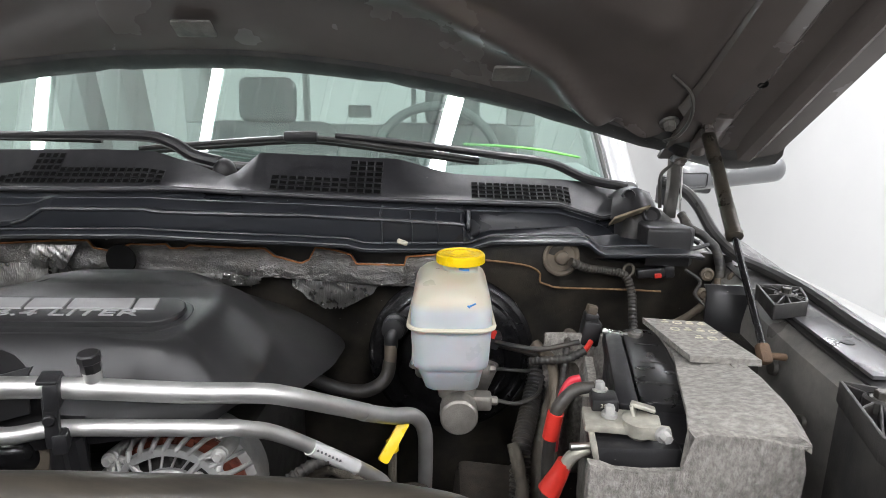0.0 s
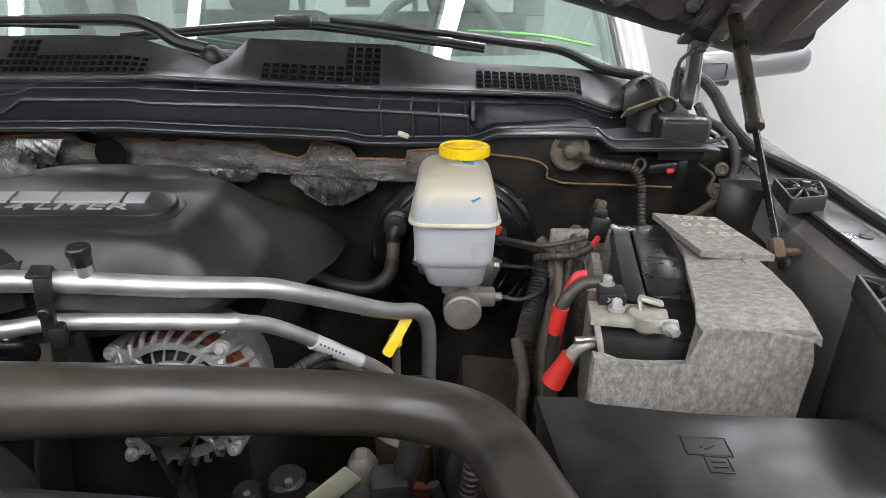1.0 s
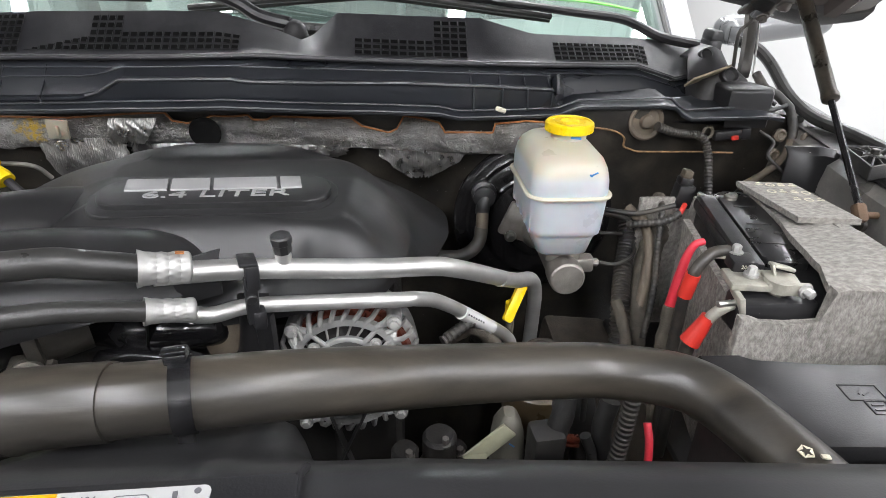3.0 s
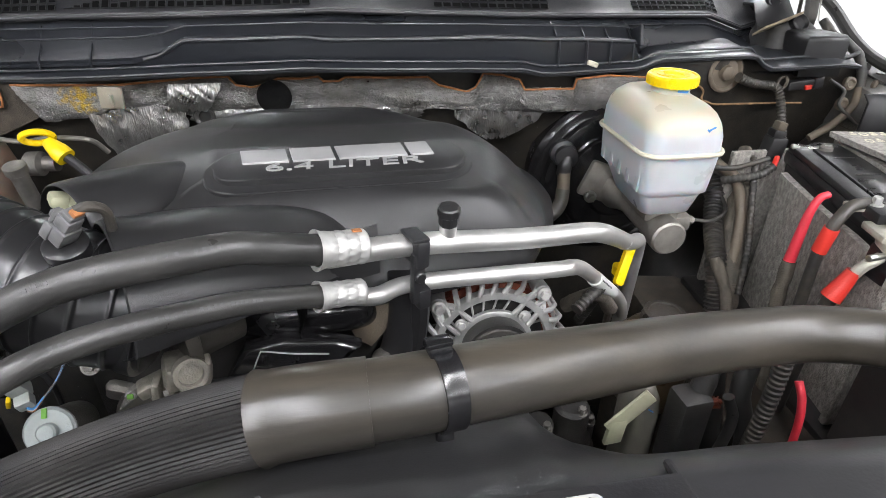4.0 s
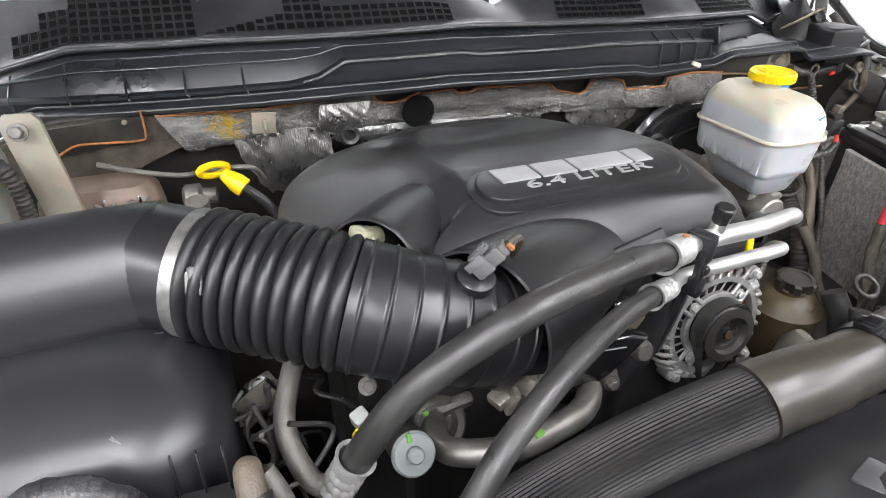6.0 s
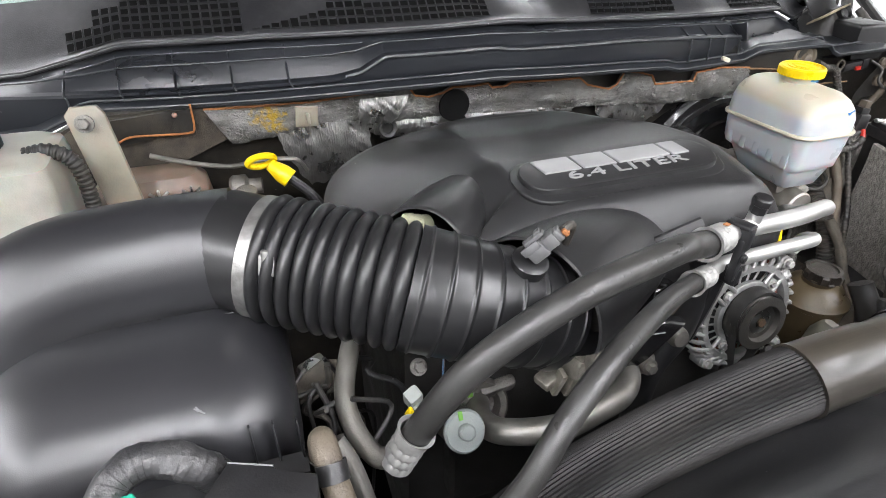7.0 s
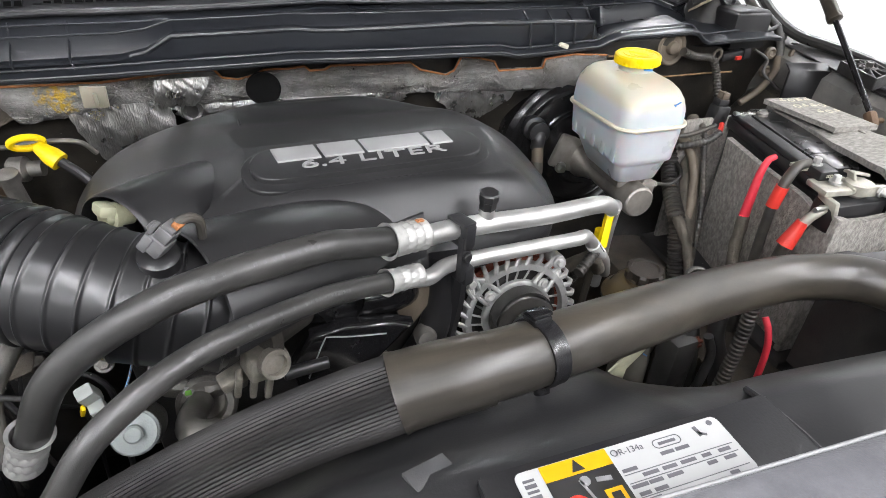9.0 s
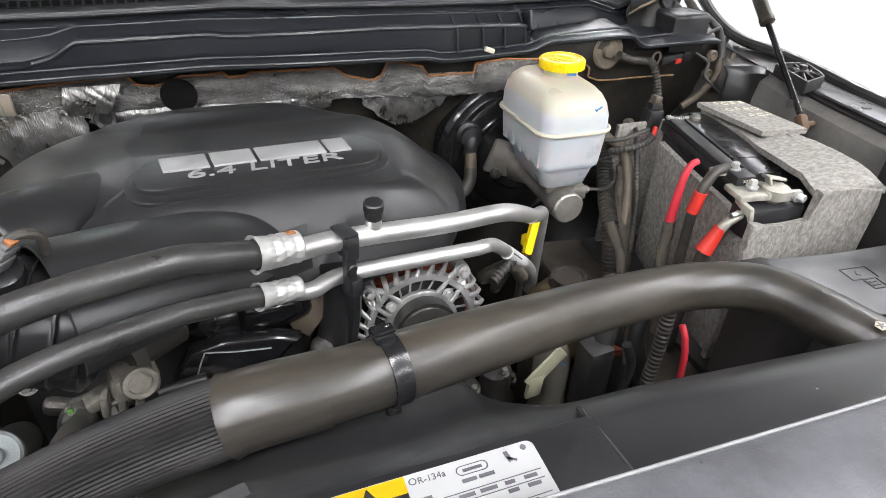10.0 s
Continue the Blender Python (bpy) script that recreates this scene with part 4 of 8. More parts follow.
def cabin():
    bm = B()
    rows = [[(x, plan(x, 1.12) + dy, z) for x in [-1.22 + 1.60 * j / 12 for j in range(13)]] for dy, z in ((0, 1.40), (0.18, 1.425), (0.42, 1.43), (0.5, 1.36), (0.52, 1.1))]
    sheet(bm, rows, 0.02, (0, 0, -1))
    single("dashboard", bm, M_CABIN, "dark grey dashboard behind the windshield", "dashboard")
    for cx in (-0.66, 0.02):
        s = thing("cab_seat", (cx, 2.15, 1.0), "dark grey cloth truck seat with headrest", "seat", "truck seats")
        bm = B()
        box(bm, (cx, 2.22, 1.22), (0.5, 0.14, 0.62), rot(-12, 0, 0), 0.06, 3)
        part("backrest", bm, M_SEAT, s)
        bm = B()
        box(bm, (cx, 2.25, 1.60), (0.20, 0.1, 0.16), rot(-8, 0, 0), 0.03, 3)
        part("headrest", bm, M_SEAT, s)
        bm = B()
        box(bm, (cx, 1.95, 0.95), (0.52, 0.5, 0.14), rot(4, 0, 0), 0.05, 3)
        part("cushion", bm, M_SEAT, s)
        for dx in (-0.05, 0.05):
            bm = B()
            rod(bm, (cx + dx, 2.25, 1.48), (cx + dx, 2.25, 1.56), 0.006)
            part("headrest_post", bm, M_STEEL, s)
    w = thing("steering_wheel", (-0.03, 1.72, 1.45), "dark steering wheel behind the windshield", "steering wheel")
    bm = B()
    c, ax = Vector((-0.03, 1.74, 1.43)), Vector((0, -0.85, 0.5))
    d, u, v = frame_axes(ax)
    ring = [c + (u * math.cos(a) + v * math.sin(a)) * 0.18 for a in [2 * math.pi * i / 40 for i in range(41)]]
    sweep(bm, ring, 0.014, 10, cap=False)
    part("rim", bm, M_SEAT, w)
    bm = B()
    lathe(bm, c, -d, [(0.05, -0.02), (0.06, 0), (0.05, 0.05)], 20)
    for a in (0.2, 2.9, 4.7):
        rod(bm, c, c + (u * math.cos(a) + v * math.sin(a)) * 0.17, 0.014)
    part("hub", bm, M_SEAT, w)
    # cab back wall with its rear window
    bm = B()
    box(bm, (-0.42, 2.95, 1.1), (1.7, 0.06, 0.8), bev=0.01)
    box(bm, (-0.42, 2.95, 1.98), (1.7, 0.06, 0.12), bev=0.01)
    for x in (-1.2, 0.36):
        box(bm, (x, 2.95, 1.72), (0.14, 0.06, 0.44), bev=0.01)
    for x in (-0.68, -0.16):
        box(bm, (x, 2.95, 1.72), (0.025, 0.05, 0.44), bev=0.005)
    box(bm, (-0.42, 2.93, 1.56), (0.11, 0.05, 0.06), bev=0.01)
    for x in (-1.32, -1.16):
        box(bm, (x, 2.2, 1.6), (0.10, 0.16, 0.75), rot(12, 0, 0), bev=0.02)
    single("cab_back_wall", bm, M_CABIN, "grey cab back wall with rear window opening", "cab wall", kind="structure")
    d = thing("cab_door", (0.53, 1.8, 0.6), "light painted front door of the truck cab", "door")
    bm = B()
    box(bm, (0.54, 1.85, 0.68), (0.06, 0.95, 1.34), None, 0.02)
    part("panel", bm, M_BODYLIGHT, d)
    bm = B()
    box(bm, (0.50, 1.85, 0.20), (0.10, 0.9, 0.40), None, 0.02)
    part("sill", bm, M_PAINT, d)
    m = thing("side_mirror", (0.56, 1.5, 1.36), "grey painted door mirror on a black arm", "mirror")
    bm = B()
    box(bm, (0.700, 1.5, 1.430), (0.27, 0.10, 0.066), rot(0, -7, 0), 0.030, 4)
    hs = part("housing", bm, M_MIRROR, m)
    bm = B()
    sweep(bm, [Vector((0.600 + dx, 1.4485, 1.418 + dz)) for dx, dz in ((-0.03, -0.022), (0.03, -0.018), (0.034, -0.012), (0.034, 0.012), (0.028, 0.016), (-0.03, 0.014), (-0.03, -0.022))], 0.0018, 6, cap=False)
    part("seam", bm, M_PLASTIC, hs)
    bm = B()
    box(bm, (0.60, 1.5, 1.40), (0.12, 0.06, 0.03), rot(0, 8, 0), 0.01)
    box(bm, (0.555, 1.5, 1.37), (0.03, 0.07, 0.06), None, 0.01)
    part("arm", bm, M_PLASTIC, m)


cabin()


def wiper(name, pivot, arm, blade, r0):
    t = thing("wiper_arm", pivot, "black windshield wiper arm resting at the cowl", "wiper", "windshield wipers")
    p = Vector(pivot)
    bm = B()
    lathe(bm, p + Vector((0, 0.004, -0.03)), (0, -0.25, 1), [(0.019, 0), (0.021, 0.012), (0.017, 0.03), (0.011, 0.038), (0.004, 0.041)], 20)
    part("pivot_cap", bm, M_PLASTIC, t)
    bm = B()
    tube(bm, arm, lambda s: r0 * (1.0 - 0.45 * s), 10)
    part("arm", bm, M_PLASTIC, t)
    bm = B()
    tube(bm, blade, 0.0055, 8)
    tube(bm, [Vector(q) + Vector((0, 0.012, -0.008)) for q in blade], 0.004, 6)
    part("blade", bm, M_RUBBER, t)
    bm = B()
    k = len(blade) // 2
    c = (Vector(blade[k]) + Vector(blade[k - 1])) * 0.5
    box(bm, c + Vector((0, -0.006, 0.004)), (0.06, 0.022, 0.02), None, 0.005)
    part("clip", bm, M_PLASTIC, t)


wiper("wiper_arm", (-0.368, 1.0, 1.483), [(-0.375, 1.0, 1.486), (-0.42, 1.005, 1.497), (-0.455, 1.012, 1.516), (-0.50, 1.02, 1.527), (-0.60, 1.03, 1.527), (-0.78, 1.045, 1.524)],
      [(-1.05, 1.11, 1.50), (-0.9, 1.08, 1.52), (-0.78, 1.05, 1.526), (-0.6, 1.045, 1.524)], 0.0115)
wiper("wiper_arm", (0.342, 1.115, 1.432), [(0.335, 1.115, 1.44), (0.26, 1.11, 1.455), (0.19, 1.11, 1.483), (0.10, 1.11, 1.495), (-0.07, 1.10, 1.516), (-0.20, 1.095, 1.528)],
      [(0.06, 1.115, 1.487), (-0.06, 1.10, 1.503), (-0.22, 1.095, 1.522), (-0.30, 1.095, 1.522), (-0.45, 1.10, 1.510), (-0.56, 1.105, 1.500)], 0.0095)


def bay():
    # firewall
    bm = B()
    xs = [-1.24 + 1.72 * i / 40 for i in range(41)]
    rows = []
    for z, yo in ((1.40, 0.925), (1.36, 0.925), (1.30, 0.93), (1.24, 0.955), (1.1, 0.965), (0.8, 0.97), (0.55, 0.9)):
        rows.append([(x, yo + 0.045 * max(0, min(1, (x - 0.18) / 0.16)) + 0.004 * math.sin(x * 30), min(z, table(x, E1X, E1Z) - 0.005 - 0.012 * (1.40 - z) / 0.04) if (x > 0.04 or x < -0.62) and z > 1.35 - 0.03 * (x < -0.9) else z) for x in xs])
    sheet(bm, rows, 0.02, (0, 1, 0))
    single("firewall", bm, M_FIREWALL, "dirty dark painted steel firewall", "firewall", kind="structure")
    # the -1 side is unseen, added to block light from the left
    for sx, name in ((1, "fender"), (-1, "fender")):
        t = thing(name, (-0.42 + sx * 0.9, 0.6, 1.0), "black painted front fender with dusty inner wall", "fender", "front fenders")
        cx = lambda a: -0.42 + sx * a
        ys = [0.12 + 1.0 * i / 20 for i in range(21)]
        bm = B()
        rows = []
        for a, z in ((0.84, 0.75), (0.845, 1.10), (0.845, 1.27), (0.85, 1.30), (0.865, 1.312)):
            rows.append([(cx(a + 0.11 * (y - 0.75)), y, z + 0.05 * max(0, y - 0.7)) for y in ys])
        sheet(bm, rows, 0.012, (sx, 0, 0))
        part("inner_wall", bm, M_FENDER, t, "dusty black inner wall")
        bm = B()
        rows = []
        for a, z in ((0.862, 1.318), (0.88, 1.322), (0.915, 1.325), (0.93, 1.322), (0.935, 1.312)):
            rows.append([(cx(a + 0.11 * (y - 0.75)), y, z + 0.05 * max(0, y - 0.7)) for y in ys])
        sheet(bm, rows, 0.003, (0, 0, -1))
        part("flange", bm, M_DUSTY, t, "satin black bolted flange")
        bm = B()
        rows = []
        for a, z in ((0.925, 1.312), (0.935, 1.320), (0.950, 1.318), (0.968, 1.302), (0.98, 1.265), (1.0, 1.1), (1.0, 0.75)):
            rows.append([(cx(a + 0.10 * (y - 0.75)), y, z + 0.05 * max(0, y - 0.7)) for y in ys])
        sheet(bm, rows, 0.004, (-sx, 0, -0.3))
        part("outer_panel", bm, M_PAINT, t, "glossy black outer panel")
        for k, y in enumerate((0.42, 0.58, 0.95)):
            bm = B()
            hexbolt(bm, (cx(0.90), y, 1.325), (0, 0, 1), 0.007, 0.01)
            part("bolt", bm, M_DARKSTEEL, t)
    # strut tower beside the battery
    t = thing("fender_apron", (0.43, 0.85, 1.2), "dirty black apron panel with bolted pad", "apron panel")
    bm = B()
    stack(bm, (0.41, 0.86), [(1.0, 0.15, 0.24, 0.03, 0.02, 0), (1.20, 0.14, 0.22, 0.03, 0.02, 0), (1.25, 0.10, 0.19, 0.03, 0.03, 0.0), (1.262, 0.08, 0.16, 0.03, 0.035, 0.0)])
    part("tower", bm, M_FIREWALL, t)

    def ribbed(t, poly, z, h, hub, name="pocket"):
        """A moulded pocket: a rim round a floor, with ribs running from a bolted hub."""
        b = B()
        prism(b, poly, Matrix.Translation((0, 0, z - h)), h * 0.4, 0.0)
        part("pocket_floor", b, M_PLASTIC, t)
        cen = Vector((sum(q[0] for q in poly) / len(poly), sum(q[1] for q in poly) / len(poly), z))
        ring = [Vector((x, y, z)) for x, y in poly]
        ring.append(ring[0])
        b = B()
        for p, q in zip(ring, ring[1:]):
            d = q - p
            box(b, (p + q) / 2 - Vector((0, 0, h * 0.5)), (d.length + 0.003, 0.0035, h), rot(0, 0, math.degrees(math.atan2(d.y, d.x))), 0.0012, 2)
        part("rim", b, M_DUSTY, t)
        hb = Vector((hub[0], hub[1], z))
        for k, p in enumerate(ring[:-1] + [(p + q) / 2 for p, q in zip(ring, ring[1:])]):
            b = B()
            d = p - hb
            box(b, (p + hb) / 2 - Vector((0, 0, h * 0.42)), (d.length, 0.0024, h * 0.7), rot(0, 0, math.degrees(math.atan2(d.y, d.x))), 0.0008, 1)
            part("rib", b, M_DUSTY, t)
        b = B()
        lathe(b, hb - Vector((0, 0, h)), (0, 0, 1), [(0.014, 0), (0.014, h * 0.9), (0.011, h), (0.010, h * 0.7)], 22)
        part("boss", b, M_DUSTY, t)
        b = B()
        hexbolt(b, hb - Vector((0, 0, 0.004)), (0, 0, 1), 0.006, 0.010)
        part("bolt", b, M_DARKSTEEL, t)
    ribbed(t, [(0.411, 0.719), (0.460, 0.735), (0.470, 0.752), (0.487, 0.795), (0.470, 0.806), (0.435, 0.807)], 1.346, 0.020, (0.455, 0.772))
    # panel behind the battery
    bm = B()
    rows = [[(0.392, 0.86, z0), (0.405, 0.845, z0 + 0.004), (0.432, 0.835, z0 + 0.006), (0.455, 0.832, z0 + 0.002)] for z0 in (1.325, 1.315, 1.26, 1.15)]
    rows[0] = [(x, y + 0.012, z) for x, y, z in rows[0]]
    sheet(bm, rows, 0.004, (0, 1, 0))
    part("splash_panel", bm, M_PLASTIC, t, "rounded black splash panel")
    for p in ((0.43, 0.955, 1.318), (0.466, 0.935, 1.318), (0.425, 0.95, 1.285)):
        bm = B()
        lathe(bm, p, (0, -1, 0.2), [(0.011, 0), (0.011, 0.006), (0.007, 0.009), (0.004, 0.006)], 18)
        part("plug", bm, M_TAN, t, "dusty tan plug")
    bm = B()
    tube(bm, [(0.40, 1.105, 1.452), (0.43, 1.09, 1.443), (0.448, 1.06, 1.42), (0.458, 1.0, 1.378), (0.478, 0.95, 1.352), (0.497, 0.88, 1.345), (0.508, 0.80, 1.338), (0.503, 0.70, 1.331), (0.495, 0.60, 1.328), (0.485, 0.48, 1.324), (0.47, 0.30, 1.318)], 0.010, 10)
    for v in bm.verts:
        v.co.z -= 0.003
    part("edge_seal", bm, M_RUBBER, t, "black rubber seal on the fender edge")
    # bracket frame next to the front lamp
    t = thing("lamp_bracket", (0.39, 0.49, 1.26), "black ribbed plastic bracket beside the battery", "bracket")
    ribbed(t, [(0.377, 0.537), (0.346, 0.440), (0.345, 0.40), (0.44, 0.38), (0.455, 0.45), (0.430, 0.512)], 1.332, 0.022, (0.392, 0.506))
    bm = B()
    prism(bm, [(0.377, 0.536), (0.383, 0.534), (0.353, 0.439), (0.352, 0.40), (0.346, 0.40), (0.347, 0.439)], Matrix.Translation((0, 0, 1.05)), 0.262, 0.002)
    part("side_plate", bm, M_DUSTY, t)
    bm = B()
    prism(bm, [(0.444, 0.735), (0.482, 0.730), (0.470, 0.56), (0.424, 0.56)], Matrix.Translation((0, 0, 1.3225)), 0.004, 0.0015)
    pl = single("flange_plate", bm, M_PLATE, "grey scuffed plate on the fender flange", "plate")
    bm = B()
    lathe(bm, (0.455, 0.645, 1.3262), (0, 0, 1), [(0.007, 0), (0.007, 0.0015), (0.005, 0.002)], 18)
    part("rivet", bm, M_DUSTY, pl)
    for y, z in ((0.62, 1.24), (0.66, 1.20), (0.53, 1.22), (0.70, 1.27)):
        bm = B()
        lathe(bm, (0.416 + 0.11 * (y - 0.75), y, z), (-1, 0, 0.1), [(0.010, 0), (0.009, 0.005), (0.004, 0.007)], 14)
        part("screw", bm, M_DARKSTEEL, t)
    bm = B()
    stack(bm, (0.352, 1.045), [(1.36, 0.10, 0.09, 0.02, 0, 0), (1.395, 0.085, 0.075, 0.025, 0, 0), (1.41, 0.05, 0.05, 0.02, 0, 0)])
    single("cowl_foam_block", bm, M_DUSTY, "dusty black foam block under the cowl end", "foam block")
    bm = B()
    rows = [[(0.285 + 0.06 * j / 6, 1.0 + 0.03 * i / 3, 1.404 + 0.022 * j / 6 + 0.006 * noise.noise((j, i, 9)) - 0.006 * i) for j in range(7)] for i in range(4)]
    sheet(bm, rows, 0.004, (0, 0, -1))
    single("foam_scrap", bm, M_FOAM, "dirty tan foam scrap on the cowl end", "foam")
    bm = B()
    tube(bm, [(0.035, 1.25, 1.507), (0.12, 1.26, 1.503), (0.20, 1.28, 1.495), (0.29, 1.31, 1.478)], 0.003, 6)
    single("lime_tape", bm, M_LIME, "thin lime green tape strip behind the windshield", "tape")
    bm = B()
    box(bm, (0.07, 0.60, 0.98), (0.11, 0.46, 0.14), rot(0, 6, 0), 0.012)
    box(bm, (0.07, 0.60, 0.77), (0.09, 0.44, 0.30), None, 0.01)
    single("frame_rail", bm, M_FELTBROWN, "mud-brown frame rail below the battery", "frame rail")
    # bay floor and front panel close the place
    bm = B()
    box(bm, (-0.42, 0.5, 0.62), (1.75, 1.1, 0.04))
    single("engine_bay_floor", bm, M_DARK, "dark underside of the engine bay", "undertray", kind="structure")
    bm = B()
    box(bm, (-0.42, 0.10, 0.95), (1.9, 0.05, 0.75), bev=0.02)
    single("radiator_core", bm, M_DARKSTEEL, "dark radiator at the front of the bay", "radiator")


bay()


# ---- firewall insulation ----
def insulation():
    t = thing("heat_shield", (-0.45, 0.9, 1.34), "crumpled silver-grey firewall insulation with frayed orange edge", "insulation")
    top = [(-0.832, 1.377), (-0.70, 1.373), (-0.607, 1.379), (-0.556, 1.380), (-0.547, 1.368), (-0.527, 1.364), (-0.505, 1.368), (-0.49, 1.375), (-0.457, 1.374), (-0.435, 1.376), (-0.428, 1.369), (-0.407, 1.369), (-0.398, 1.374),
           (-0.323, 1.371), (-0.281, 1.367), (-0.266, 1.351), (-0.225, 1.340), (-0.212, 1.346), (-0.201, 1.366), (-0.172, 1.362), (-0.147, 1.355), (-0.138, 1.340), (-0.063, 1.339), (-0.06, 1.353), (-0.012, 1.357), (0.05, 1.352)]
    top = [(a, b - (0.0075 if a < -0.30 else 0.004 if a < -0.27 else 0.0)) for a, b in top]
    tx, tz = [a for a, _ in top], [b for _, b in top]
    xs = sorted(set([round(-0.830 + 0.874 * i / 330, 4) for i in range(331)] + tx))
    hole = (-0.495, 1.351)
    bm = B()
    rows = []
    for f in [i / 14 for i in range(15)]:
        row = []
        for x in xs:
            z1 = table(x, tx, tz)
            z0 = table(x, [-0.84, -0.70, -0.47, -0.30, -0.10, 0.06], [1.318, 1.327, 1.326, 1.319, 1.305, 1.305]) + 0.002 * noise.noise((x * 40, 0, 7))
            b = 0.005 * math.sin(math.pi * f) + 0.006 * noise.noise((x * 16, f * 2, 0)) + 0.005 * abs(noise.noise((x * 55 + f * 6, f * 4, 3))) + 0.0025 * abs(noise.noise((x * 140 - f * 9, f * 9, 5)))
            row.append((x + 0.028 * f * max(0, min(1, (-0.74 - x) / 0.09)), 0.912 - b - 0.004 * f, z1 + (z0 - z1) * f))
        rows.append(row)
    sheet(bm, rows, 0.006, (0, 1, 0))
    p = part("blanket", bm, M_INSUL, t, "grey crumpled foil blanket", smooth=60)
    bm = B()
    sweep(bm, [Vector((x, 0.909, table(x, tx, tz))) for x in xs], 0.0016, 6)
    part("frayed_edge", bm, M_ORANGE, t, "orange-brown fibre edge")
    # no hole is cut: a near-black disc paints its shade
    bm = B()
    lathe(bm, (hole[0], 0.8865, hole[1] - 0.003), (0, 1, 0), [(0.0225, 0), (0.0235, 0.002), (0.020, 0.008)], 26)
    part("port", bm, M_DARK, t, "near-black disc painted as a shaded round hole")
    bm = B()
    lathe(bm, (-0.593, 0.897, 1.322), (0.1, -1, 0.15), [(0.0135, 0), (0.0145, 0.004), (0.0125, 0.007), (0.0085, 0.005), (0.008, 0.0)], 24)
    part("grommet", bm, M_RUBBER, t, "black rubber grommet")
    # loose foil: each sheet hangs from the blanket, with folds that run down it and a torn outline
    for k, (x0, x1, z0, z1, lean, dy, cutaway) in enumerate(((-0.748, -0.622, 1.336, 1.245, 0.022, 0.008, 0.30), (-0.630, -0.562, 1.369, 1.330, -0.014, -0.004, 0.35), (-0.250, -0.080, 1.340, 1.262, -0.012, 0.022, 0.85), (-0.62, -0.28, 1.330, 1.300, 0.0, 0.016, 0.15))):
        bm = B()
        rows = []
        for i in range(25):
            row = []
            v = i / 24
            for j in range(61):
                u = j / 60
                ua = 0.5 + (u - 0.5) * (1 - cutaway * v * v) + 0.03 * noise.noise((v * 7, k, 5))
                drop = 1 - 0.22 * abs(noise.noise((u * 5, k, 8)))
                px = x0 + (x1 - x0) * ua + lean * v
                pz = z0 + (z1 - z0) * v * drop
                fold = 0.0024 * abs(noise.noise((px * 80 + pz * 90, pz * 15, k))) + 0.0018 * abs(noise.noise((px * 190 - pz * 130, pz * 40, k + 9)))
                row.append((px, 0.896 + dy - fold - 0.004 * math.sin(math.pi * v), pz))
            rows.append(row)
        sheet(bm, rows, 0.001, (0, 1, 0))
        part("foil_sheet", bm, M_FOIL, t, "shiny wrinkled foil sheet", smooth=30)
    bm = B()
    box(bm, (-0.704, 0.889, 1.354), (0.030, 0.004, 0.028), rot(0, 4, 0), 0.001)
    box(bm, (-0.703, 0.885, 1.352), (0.005, 0.006, 0.016), None, 0.002)
    part("clip", bm, M_STRAP, t, "dirty plastic clip")
    bm = B()
    lathe(bm, (-0.523, 0.903, 1.378), (0, 1, 0), [(0.0015, -0.001), (0.0032, 0.001), (0.003, 0.004)], 10)
    part("stud", bm, M_WHITE, t, "small white stud")
    # separate flap beside the washer bottle
    bm = B()
    rows = [[(x, 0.914 - 0.004 * noise.noise((x * 30, f * 4, 1)), min(1.378, table(x, E1X, E1Z) - 0.007) - f * (0.055 + 0.02 * math.sin(x * 19))) for x in [-1.03 + 0.226 * j / 24 for j in range(25)]] for f in (0, 0.2, 0.4, 0.6, 0.8, 1.0)]
    sheet(bm, rows, 0.006, (0, 1, 0))
    fp = single("firewall_felt", bm, M_FELTBROWN, "dusty brown felt on the firewall", "insulation")
    bm = B()
    rows = [[(x, 0.907 - 0.002 * noise.noise((x * 30, z * 30, 1)), min(z, table(x, E1X, E1Z) - 0.006 - (1.381 - z) * 0.3) - (0.0 if z > 1.36 else 0.010 * max(0, -0.88 - x) / 0.07)) for x in [-0.962 + 0.116 * j / 10 for j in range(11)]] for z in (1.381, 1.372, 1.358, 1.348, 1.341)]
    sheet(bm, rows, 0.005, (0, 1, 0))
    part("pad", bm, M_FIREWALL, fp, "black sound pad")
    bm = B()
    tube(bm, [(-0.962, 0.905, 1.329), (-0.947, 0.905, 1.334), (-0.925, 0.905, 1.344), (-0.89, 0.905, 1.343), (-0.855, 0.905, 1.342), (-0.847, 0.905, 1.348), (-0.846, 0.905, 1.38)], 0.0015, 6)
    part("frayed_edge", bm, M_ORANGE, fp, "orange fibre edge")
    bm = B()
    lathe(bm, (-0.867, 0.906, 1.367), (0, -1, 0.1), [(0.0034, 0), (0.0034, 0.0015), (0.002, 0.003)], 12)
    part("stud", bm, M_STRAP, fp, "small white stud")
    bm = B()
    tube(bm, [(0.06, 0.920, 1.346), (0.089, 0.919, 1.344), (0.130, 0.919, 1.338), (0.150, 0.919, 1.327), (0.152, 0.920, 1.312), (0.165, 0.922, 1.306), (0.186, 0.924, 1.301), (0.28, 0.945, 1.293), (0.361, 0.962, 1.285)], 0.0017, 6)
    single("seam_trim", bm, M_TRIM, "brown frayed insulation seam on the firewall", "trim")


insulation()


